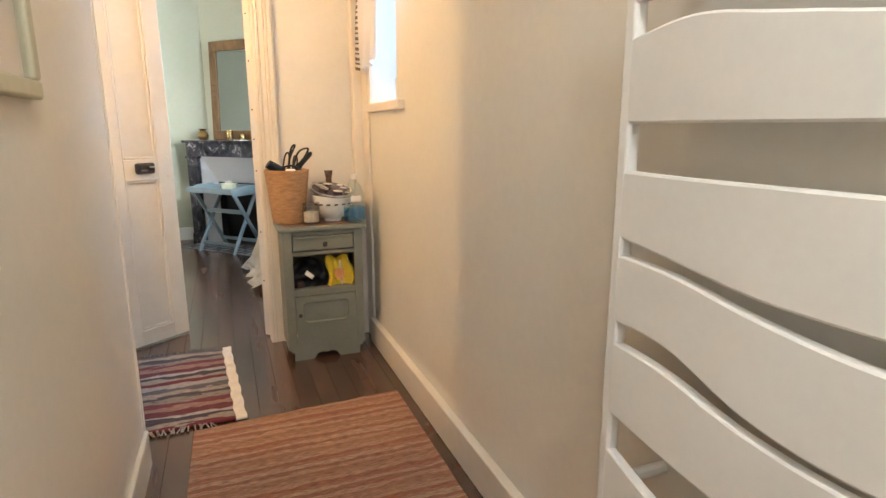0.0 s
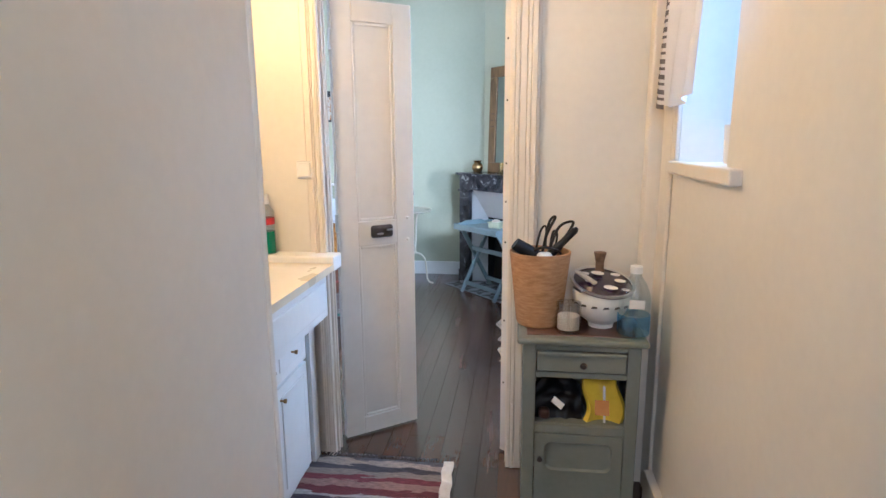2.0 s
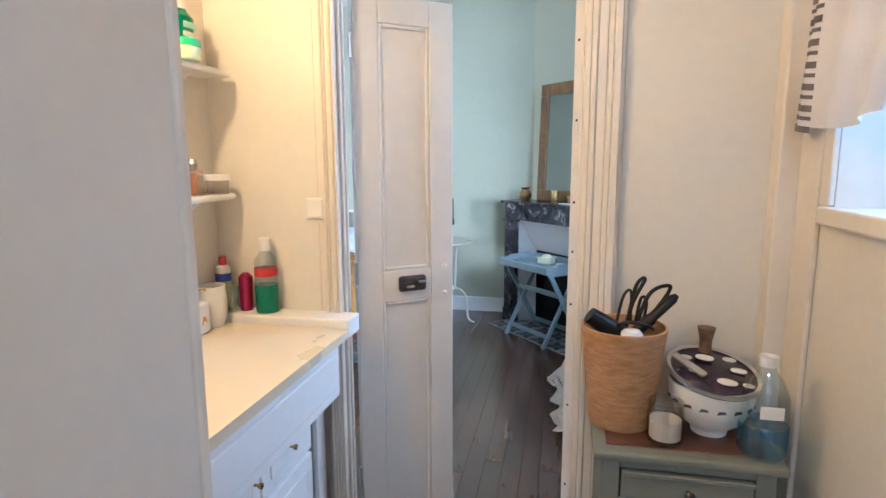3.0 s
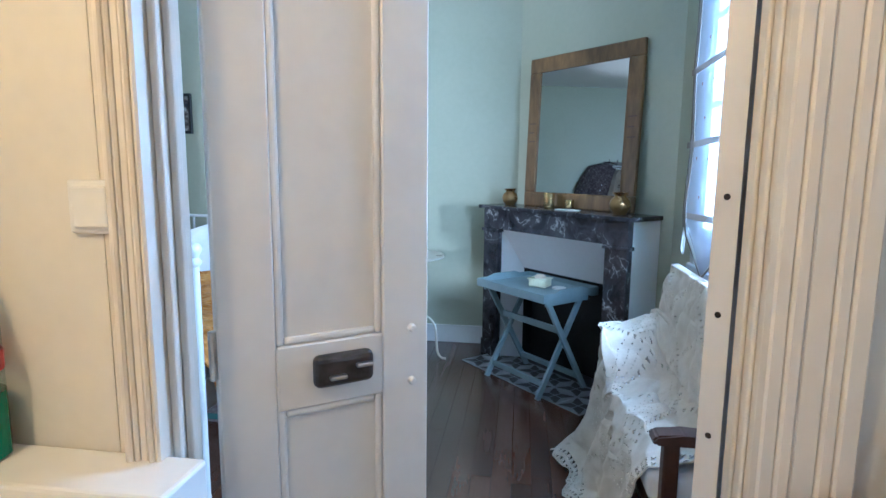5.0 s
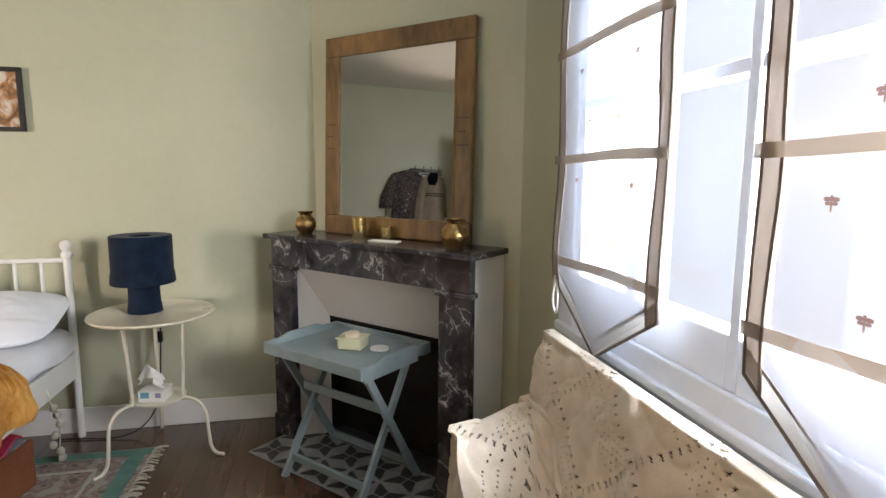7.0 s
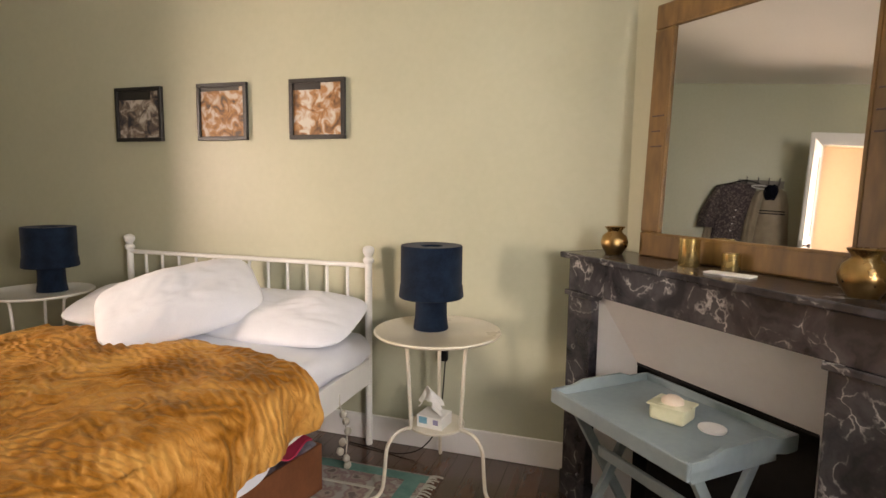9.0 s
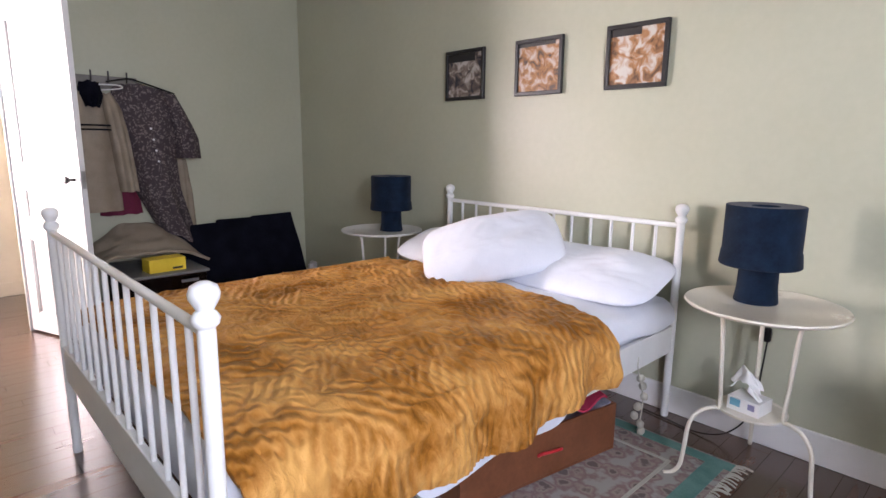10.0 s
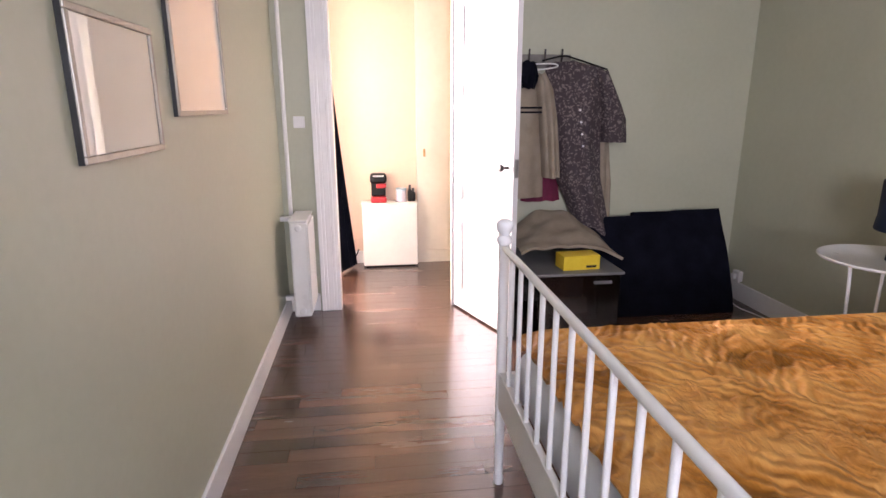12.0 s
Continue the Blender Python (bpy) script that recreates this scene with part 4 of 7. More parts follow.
part("lid", lathe([(0.048, 0.037), (0.048, 0.054), (0.044, 0.058), (0, 0.059)], 28), surface("bright_green_lid", (0.05, 0.52, 0.22), (0.08, 0.60, 0.28), 8, 0.35), pot_g, "bright green lid", 40)
carton = thing("medicine_carton", pose(-0.79, 2.85, 1.345), "small white carton with navy and yellow print", "carton")
part("carton_body", box((-0.02, -0.026, 0), (0.02, 0.026, 0.098), 0.002), PAPER, carton)
part("print_patch", box((0.020, -0.024, 0.062), (0.0215, 0.0, 0.09)), BLUE_GLAZE, carton)
part("print_patch", box((0.020, 0.004, 0.03), (0.0215, 0.024, 0.09)), BLUE_GLAZE, carton)
part("print_patch", box((0.020, -0.016, 0.03), (0.0215, 0.002, 0.058)), YELLOW, carton)
perf = thing("perfume_bottle", pose(-0.775, 2.937, 1.345), "clear glass perfume bottle with amber tube and silver cap", "bottle")
part("flask", box((-0.016, -0.028, 0), (0.016, 0.028, 0.076), 0.004), clear_pane("perfume_glass", (0.93, 0.86, 0.80), 0.14), perf)
part("amber_core", box((-0.006, -0.010, 0.004), (0.006, 0.010, 0.070), 0.004), surface("amber", (0.42, 0.16, 0.07), (0.52, 0.22, 0.10), 5, 0.15), perf, "amber scent")
part("cap", lathe([(0.010, 0.076), (0.013, 0.088), (0.017, 0.097), (0.013, 0.110), (0.006, 0.114), (0, 0.114)], 14), STEEL, perf, "silver cap", 40)
tub = thing("plastic_tub", pose(-0.785, 3.045, 1.345), "round white tub on the shelf", "tub")
part("tub_body", lathe([(0, 0), (0.048, 0), (0.051, 0.05), (0, 0.051)], 28), clear_pane("frosted_plastic", (0.80, 0.78, 0.74), 0.2), tub, smooth=40)
part("lid", lathe([(0.054, 0.044), (0.054, 0.062), (0, 0.063)], 28), WHITE_PLASTIC, tub, smooth=40)
m, t, p = nodes_of("washstand_mirror")
p.inputs["Base Color"].default_value, p.inputs["Metallic"].default_value, p.inputs["Roughness"].default_value = (0.86, 0.87, 0.86, 1), 1.0, 0.02
wm = thing("wash_mirror", pose(0, 0, 0), "plain frameless mirror behind the shelves", "mirror")
part("mirror_glass", box((-0.849, 2.12, 0.98), (-0.844, 2.885, 1.70), 0.001, 1), m, wm)
disp = thing("soap_dispenser", pose(-0.785, 2.905, 0.918), "white square soap dispenser with a gold pump", "dispenser")
part("dispenser_body", box((-0.034, -0.036, 0), (0.034, 0.036, 0.10), 0.010, 4), ENAMEL, disp)
part("pump", lathe([(0.012, 0.10), (0.012, 0.112), (0.006, 0.115), (0.006, 0.135), (0.010, 0.137), (0.010, 0.150), (0, 0.152)], 16), GOLD, disp, "gold pump", 40)
part("spout", tube([(0, 0, 0.145), (0.03, 0.012, 0.143), (0.036, 0.014, 0.136)], 0.004, 8), GOLD, disp)
part("flower_print", prism([(-0.012, 0.03), (0.002, 0.045), (0.014, 0.034), (0.010, 0.052), (-0.004, 0.06)], 0.0342, 0.0352, "x"), surface("orange_print", (0.6, 0.25, 0.05), (0.7, 0.35, 0.1), 20, 0.4), disp)
mw = soap_bottle("mouthwash_bottle", -0.643, 3.098, 0.9465, 0.037, 0.25, CLEAR, GREEN_LIQUID, WHITE_PLASTIC, "mouthwash bottle half full of green liquid", 0.095)
part("red_band", lathe([(0.0375, 0.125), (0.0380, 0.127), (0.0380, 0.15), (0.0375, 0.152)], 22), RED_PLASTIC, mw)
cup = tagged(part("tumbler", lathe([(0, 0), (0.03, 0), (0.042, 0.03), (0.045, 0.07), (0.04, 0.12), (0.037, 0.12), (0.04, 0.07), (0.03, 0.01), (0, 0.008)], 28), ENAMEL, smooth=40), "rounded white ceramic tumbler", "cup")
cup.location = (-0.785, 2.998, 0.918)
cup.scale = (1.1, 1.1, 1.12)
tg = thing("toothpaste_tube", pose(-0.805, 3.10, 0.9465), "standing toothpaste tube with blue band and red cap", "tube")
part("tube_body", lathe([(0, 0.0), (0.024, 0.0), (0.026, 0.11), (0.02, 0.13), (0, 0.13)], 18), surface("olive_label", (0.32, 0.36, 0.16), (0.45, 0.45, 0.28), 14, 0.35), tg, smooth=40)
part("blue_band", lathe([(0.0265, 0.10), (0.0268, 0.102), (0.0268, 0.125), (0.0262, 0.127)], 18), BLUE_GLAZE, tg)
part("shoulder", lathe([(0.025, 0.128), (0.023, 0.15), (0.014, 0.155), (0, 0.155)], 18), WHITE_PLASTIC, tg)
part("cap", lathe([(0.012, 0.154), (0.012, 0.183), (0, 0.184)], 14), RED_PLASTIC, tg)
mg = tagged(part("magenta_tube", lathe([(0, 0), (0.02, 0), (0.022, 0.03), (0.024, 0.115), (0.01, 0.13), (0, 0.13)], 18), surface("magenta_foil", (0.25, 0.01, 0.06), (0.4, 0.02, 0.11), 10, 0.2, metal=0.5), smooth=40), "shiny magenta cosmetics tube", "tube")
mg.location = (-0.725, 3.105, 0.9465)
gl = tagged(part("drinking_glass", lathe([(0, 0), (0.030, 0), (0.035, 0.09), (0.033, 0.09), (0.028, 0.008), (0, 0.008)], 24), CLEAR, smooth=40), "small clear drinking glass on the counter", "glass")
gl.location = (-0.768, 3.09, 0.9465)
sw = thing("light_switch", pose(-0.476, CORR_N, 1.295), "white double light switch on the wall", "switch")
part("plate", box((-0.036, -0.010, -0.036), (0.036, 0, 0.036), 0.004), WHITE_PLASTIC, sw)
part("rocker", box((-0.026, -0.016, -0.028), (0.026, -0.009, 0.028), 0.003), WHITE_PLASTIC, sw)
sc = thing("wall_lamp", pose(-0.66, 2.20, 2.12), "small wall lamp with a warm opal globe", "lamp")
part("arm", tube([(-0.18, 0, 0.0), (0.0, 0, 0.0)], 0.012), STEEL, sc)
part("back_plate", box((-0.189, -0.04, -0.04), (-0.178, 0.04, 0.04), 0.003), STEEL, sc)
part("globe", lathe([(0, -0.055), (0.04, -0.04), (0.055, 0.0), (0.04, 0.04), (0, 0.055)], 24, at=(0.06, 0, 0)), glow("warm_opal", (1.0, 0.78, 0.48), 6), sc, smooth=60).visible_shadow = False
cl = thing("ceiling_lamp", pose(0.42, -0.7, TOP), "round opal ceiling lamp in the corridor", "lamp")
part("shade", lathe([(0.15, 0), (0.15, -0.03), (0.10, -0.08), (0, -0.095)], 30), glow("opal_shade", (1.0, 0.88, 0.68), 4), cl, smooth=50).visible_shadow = False

# ---- bedroom: fireplace corner ----
def marble(name):
    m, t, p = nodes_of(name)
    N, L = t.nodes, t.links
    geo = N.new("ShaderNodeNewGeometry")
    warp = N.new("ShaderNodeTexNoise")
    warp.inputs["Scale"].default_value, warp.inputs["Detail"].default_value = 5, 6
    L.new(geo.outputs["Position"], warp.inputs["Vector"])
    add = N.new("ShaderNodeMixRGB")
    add.blend_type = "ADD"
    add.inputs[0].default_value = 0.35
    L.new(geo.outputs["Position"], add.inputs[1])
    L.new(warp.outputs["Color"], add.inputs[2])
    veins = N.new("ShaderNodeTexVoronoi")
    veins.feature = "DISTANCE_TO_EDGE"
    veins.inputs["Scale"].default_value = 12
    L.new(add.outputs[0], veins.inputs["Vector"])
    vr = N.new("ShaderNodeValToRGB")
    vr.color_ramp.elements[0].position, vr.color_ramp.elements[1].position = 0.0, 0.055
    vr.color_ramp.elements[0].color, vr.color_ramp.elements[1].color = (1, 1, 1, 1), (0, 0, 0, 1)
    L.new(veins.outputs["Distance"], vr.inputs[0])
    cloud = N.new("ShaderNodeTexNoise")
    cloud.inputs["Scale"].default_value, cloud.inputs["Detail"].default_value = 9, 8
    L.new(add.outputs[0], cloud.inputs["Vector"])
    cr = N.new("ShaderNodeValToRGB")
    cr.color_ramp.elements[0].position, cr.color_ramp.elements[1].position = 0.50, 0.68
    L.new(cloud.outputs["Fac"], cr.inputs[0])
    mul = N.new("ShaderNodeMath")
    mul.operation = "MULTIPLY"
    L.new(vr.outputs[0], mul.inputs[0])
    L.new(cr.outputs[0], mul.inputs[1])
    base = N.new("ShaderNodeValToRGB")
    base.color_ramp.elements[0].position, base.color_ramp.elements[1].position = 0.35, 0.8
    base.color_ramp.elements[0].color, base.color_ramp.elements[1].color = (0.018, 0.017, 0.021, 1), (0.10, 0.095, 0.105, 1)
    L.new(cloud.outputs["Fac"], base.inputs[0])
    mx = N.new("ShaderNodeMixRGB")
    mx.inputs[2].default_value = (0.55, 0.53, 0.52, 1)
    L.new(mul.outputs[0], mx.inputs[0])
    L.new(base.outputs[0], mx.inputs[1])
    L.new(mx.outputs[0], p.inputs["Base Color"])
    p.inputs["Roughness"].default_value = 0.22
    return m


MARBLE = marble("dark_marble")
PLASTER_WHITE = surface("white_plaster", (0.78, 0.77, 0.76), (0.84, 0.83, 0.82), 2, 0.6, grain=40, bump=0.001)
SOOT = surface("soot", (0.004, 0.004, 0.004), (0.012, 0.011, 0.010), 9, 0.9, bump=0.002)
MF = pose(-0.216, 6.505, 0, 0, 0, -47.47)       # x along the mantel from its free end, y into the wall

fp = thing("fireplace", MF, "dark veined marble fireplace with white plaster surround", "fireplace")
part("mantel_shelf", box((0, 0, 1.074), (1.305, 0.298, 1.10), 0.006, 2), MARBLE, fp)
part("frieze", box((0.03, 0.03, 0.935), (1.275, 0.075, 1.074), 0.004), MARBLE, fp)
for x0, x1 in ((0.03, 0.185), (1.12, 1.275)):
    jb = part("jamb", box((x0, 0.03, 0.0), (x1, 0.075, 0.915), 0.004), MARBLE, fp)
    part("capital", box((x0 - 0.012, 0.018, 0.913), (x1 + 0.012, 0.078, 0.936), 0.005, 2), MARBLE, jb)
    part("plinth_block", box((x0 - 0.006, 0.022, 0.0), (x1 + 0.006, 0.078, 0.11), 0.004), MARBLE, jb)
part("side_cheek", box((1.235, 0.076, 0.0), (1.268, 0.325, 1.074)), PLASTER_WHITE, fp, "white plastered cheek")
part("side_cheek", box((0.037, 0.076, 0.0), (0.07, 0.24, 1.074)), PLASTER_WHITE, fp, "white plastered cheek")
b = bmesh.new()
A, B = 0.185, 1.12
ia, ib, zt = 0.285, 1.02, 0.655
vs = {k: b.verts.new(c) for k, c in {"a0": (A, 0.07, 0), "a1": (A, 0.07, 0.936), "b0": (B, 0.07, 0), "b1": (B, 0.07, 0.936), "c0": (ia, 0.2, 0), "c1": (ia, 0.2, zt), "d0": (ib, 0.2, 0), "d1": (ib, 0.2, zt)}.items()}
for f in (("a0", "c0", "c1", "a1"), ("a1", "c1", "d1", "b1"), ("b1", "d1", "d0", "b0")):
    b.faces.new([vs[k] for k in f])
bmesh.ops.solidify(b, geom=b.faces[:], thickness=0.012)
part("plaster_splay", b, PLASTER_WHITE, fp, "white plaster splayed surround")
part("fire_recess", box((ia - 0.02, 0.30, 0.0), (ib + 0.02, 0.318, zt + 0.1)), SOOT, fp, "black sooty fire opening")
part("recess_side", box((ia - 0.03, 0.205, 0.0), (ia - 0.016, 0.30, zt + 0.1)), SOOT, fp)
part("recess_side", box((ib + 0.016, 0.205, 0.0), (ib + 0.03, 0.30, zt + 0.1)), SOOT, fp)
part("recess_top", box((ia - 0.03, 0.215, zt + 0.02), (ib + 0.03, 0.30, zt + 0.05)), SOOT, fp)
part("iron_edge", box((ia, 0.196, zt - 0.004), (ib, 0.214, zt + 0.008), 0.002), BLACK_PLASTIC, fp, "black iron edge")

hearth = thing("hearth", MF, "hearth of black and white patterned cement tiles", "hearth", kind="structure")
T_DARK = surface("tile_dark", (0.025, 0.024, 0.026), (0.06, 0.058, 0.06), 18, 0.5)
T_PALE = surface("tile_pale", (0.24, 0.24, 0.24), (0.34, 0.34, 0.33), 14, 0.55)
part("bed", box((0.10, -0.21, -0.012), (1.20, 0.30, 0.0015)), T_DARK, hearth)
TS = 0.1835
tile_mesh = petal_mesh = None
for i in range(6):
    for j in range(2):
        cx, cy = 0.10 + TS * (i + 0.5), -0.21 + TS * (j + 0.5)
        if tile_mesh is None:
            t0 = part("tile", box((-TS / 2 + 0.0015, -TS / 2 + 0.0015, 0.0), (TS / 2 - 0.0015, TS / 2 - 0.0015, 0.005), 0.001, 1), T_PALE, hearth)
            tile_mesh = t0.data
        else:
            t0 = new("tile", tile_mesh)
            t0.parent = hearth
        t0.location = (cx, cy, 0.0)
        if petal_mesh is None:
            b = bmesh.new()
            for k in range(4):
                a = math.pi / 2 * k
                for s in (1, -1):
                    pts = [(0.006, 0.003 * s), (0.05, 0.004 * s), (0.083, 0.08 * s * 0.98), (0.03, 0.05 * s)]
                    pts = pts if s > 0 else pts[::-1]
                    v = [b.verts.new((math.cos(a) * x - math.sin(a) * y, math.sin(a) * x + math.cos(a) * y, 0.0054)) for x, y in pts]
                    b.faces.new(v)
            p0 = part("star", b, T_DARK, t0)
            petal_mesh = p0.data
        else:
            p0 = new("star", petal_mesh)
            p0.parent = t0

mir = thing("leaning_mirror", MF @ pose(0.226, 0.228, 1.1005, -2.0, 0, 2.3), "large mirror in a worn oak frame leaning on the wall", "mirror")
W, H, FB = 0.895, 1.0, 0.098
for lo, hi in (((0, 0, 0), (W, 0.03, FB)), ((0, 0, H - FB), (W, 0.03, H)), ((0, 0, FB), (FB, 0.03, H - FB)), ((W - FB, 0, FB), (W, 0.03, H - FB))):
    part("frame_bar", box(lo, hi, 0.008, 3), OAK, mir)
for lo, hi in (((FB - 0.012, -0.004, FB - 0.012), (W - FB + 0.012, 0.004, FB)), ((FB - 0.012, -0.004, H - FB), (W - FB + 0.012, 0.004, H - FB + 0.012)),
               ((FB - 0.012, -0.004, FB), (FB, 0.004, H - FB)), ((W - FB, -0.004, FB), (W - FB + 0.012, 0.004, H - FB))):
    part("inner_bead", box(lo, hi, 0.003), OAK, mir)
for x in (0.02, W - FB + 0.02):
    for z, w in ((0.44, 0.058), (0.50, 0.045), (0.56, 0.058)):
        part("carved_notch", box((x, -0.0015, z), (x + w, 0.002, z + 0.006), 0.001, 1), DARK_WOOD, mir)
m, t, p = nodes_of("mirror_silver")
p.inputs["Base Color"].default_value, p.inputs["Metallic"].default_value, p.inputs["Roughness"].default_value = (0.86, 0.87, 0.85, 1), 1.0, 0.015
part("mirror_glass", box((FB - 0.004, 0.008, FB - 0.004), (W - FB + 0.004, 0.016, H - FB + 0.004)), m, mir, "old mirror glass")

vase_prof = [(0, 0), (0.034, 0), (0.036, 0.006), (0.052, 0.03), (0.056, 0.052), (0.048, 0.078), (0.031, 0.092), (0.030, 0.098), (0.040, 0.112), (0.041, 0.116), (0.034, 0.114), (0.027, 0.1), (0.02, 0.09), (0, 0.088)]
v1 = tagged(part("brass_vase", lathe(vase_prof, 36), BRASS, smooth=45), "round brass vase on the mantel shelf", "vase", "brass vases")
v1.matrix_world = MF @ pose(0.17, 0.15, 1.1005)
copy_thing(v1, MF @ pose(1.13, 0.135, 1.1005) @ Matrix.Scale(1.1, 4))
for x, y, r, h, lab in ((0.545, 0.16, 0.036, 0.10, "gold glass candle holder on the mantel"), (0.685, 0.20, 0.03, 0.06, "small gold tea light cup on the mantel")):
    c = thing("candle_holder", MF @ pose(x, y, 1.1005), lab, "candle holder", "gold candle holders")
    part("cup", lathe([(0, 0), (r * 0.95, 0), (r, 0.004), (r, h), (r - 0.003, h), (r - 0.004, 0.01), (0, 0.008)], 26), GOLD, c, smooth=45)
    part("wax", lathe([(0, 0.009), (r - 0.005, 0.009), (r - 0.005, h * 0.6), (0, h * 0.58)], 20), PAPER, c)
dish = tagged(part("white_slip", box((-0.075, -0.028, 0), (0.075, 0.028, 0.006), 0.002), PAPER), "flat white paper slip on the mantel", "paper")
dish.matrix_world = MF @ pose(0.745, 0.12, 1.1005, 0, 0, 12)

# ---- folding tray table ----
tray = thing("tray_table", MF @ pose(0.675, -0.062, 0), "blue-grey painted folding tray table on crossed legs", "table")
L2, D2 = 0.305, 0.225
part("tray_board", box((-L2, -D2, 0.612), (L2, D2, 0.626), 0.003), BLUE_PAINT, tray)
part("tray_side", box((-L2, -D2 - 0.006, 0.600), (L2, -D2 + 0.008, 0.652), 0.004), BLUE_PAINT, tray)
part("tray_side", box((-L2, D2 - 0.008, 0.600), (L2, D2 + 0.006, 0.652), 0.004), BLUE_PAINT, tray)
end = [(-D2 + 0.008, 0.600), (-D2 + 0.05, 0.600), (-0.12, 0.612), (-0.06, 0.606), (0.06, 0.606), (0.12, 0.612), (D2 - 0.05, 0.600), (D2 - 0.008, 0.600),
       (D2 - 0.008, 0.652), (0.14, 0.652), (0.09, 0.668), (-0.09, 0.668), (-0.14, 0.652), (-D2 + 0.008, 0.652)]
for x0 in (-L2, L2 - 0.014):
    part("tray_end", prism(end, x0, x0 + 0.014, "x"), BLUE_PAINT, tray)
    part("bearer", box((x0 + (0.02 if x0 < 0 else -0.02), -0.19, 0.575), (x0 + (0.036 if x0 < 0 else -0.004), 0.16, 0.611), 0.003), BLUE_PAINT, tray)


def slat_between(p, q, w, t_, parent, name):
    p, q = Vector(p), Vector(q)
    d = q - p
    b = box((-w / 2, -t_ / 2, 0), (w / 2, t_ / 2, d.length), 0.003)
    z = d.normalized()
    x = Vector((1, 0, 0))
    y = z.cross(x).normalized()
    mm = Matrix((x, y, z)).transposed().to_4x4()
    mm.translation = p
    bmesh.ops.transform(b, matrix=mm, verts=b.verts)
    return part(name, b, BLUE_PAINT, parent)


for s in (-1, 1):
    slat_between((s * 0.236, -0.19, 0.0), (s * 0.236, 0.16, 0.60), 0.020, 0.036, tray, "leg")
    slat_between((s * 0.260, 0.19, 0.0), (s * 0.260, -0.16, 0.60), 0.020, 0.036, tray, "leg")
part("stretcher", box((-0.226, -0.152, 0.07), (0.226, -0.134, 0.105), 0.003), BLUE_PAINT, tray)
part("stretcher", box((-0.25, 0.128, 0.07), (0.25, 0.146, 0.105), 0.003), BLUE_PAINT, tray)
part("stretcher", box((-0.25, -0.05, 0.385), (0.25, -0.034, 0.425), 0.003), BLUE_PAINT, tray)
for s in (-1, 1):
    b = lathe([(0.012, 0), (0.012, 0.003), (0, 0.005)], 12)
    bmesh.ops.transform(b, matrix=pose(s * 0.247, 0, 0.30, 0, 90 * s, 0), verts=b.verts)
    part("pivot_bolt", b, STEEL, tray)
cb = thing("candle_dish", MF @ pose(0.70, -0.05, 0.6265, 0, 0, 20), "square cream glass dish with a pale candle", "candle")
CREAM_WAX = surface("cream_wax", (0.62, 0.62, 0.42), (0.72, 0.71, 0.52), 8, 0.3)
part("dish", box((-0.058, -0.05, 0), (0.058, 0.05, 0.052), 0.012, 3), CREAM_WAX, cb)
part("dish_rim", box((-0.064, -0.056, 0.048), (0.064, 0.056, 0.056), 0.004), CREAM_WAX, cb)
part("wax_dome", lathe([(0.036, 0.055), (0.034, 0.068), (0.02, 0.077), (0, 0.079)], 24), surface("peach_wax", (0.70, 0.58, 0.46), (0.76, 0.66, 0.55), 8, 0.5), cb, smooth=50)
ld = tagged(part("tin_lid", lathe([(0, 0), (0.04, 0), (0.042, 0.003), (0.042, 0.009), (0.03, 0.011), (0.026, 0.009), (0, 0.009)], 28), ENAMEL, smooth=40), "round white tin lid on the tray", "lid")
ld.matrix_world = MF @ pose(0.815, 0.0, 0.6265)

# ---- bedroom: bed ----
BX0, BX1, BY0, BY1 = -2.765, -1.196, 4.415, 6.646
BED_WHITE = surface("white_bed_enamel", (0.72, 0.72, 0.70), (0.79, 0.79, 0.77), 5, 0.32, 0.08, grain=50, bump=0.0004)


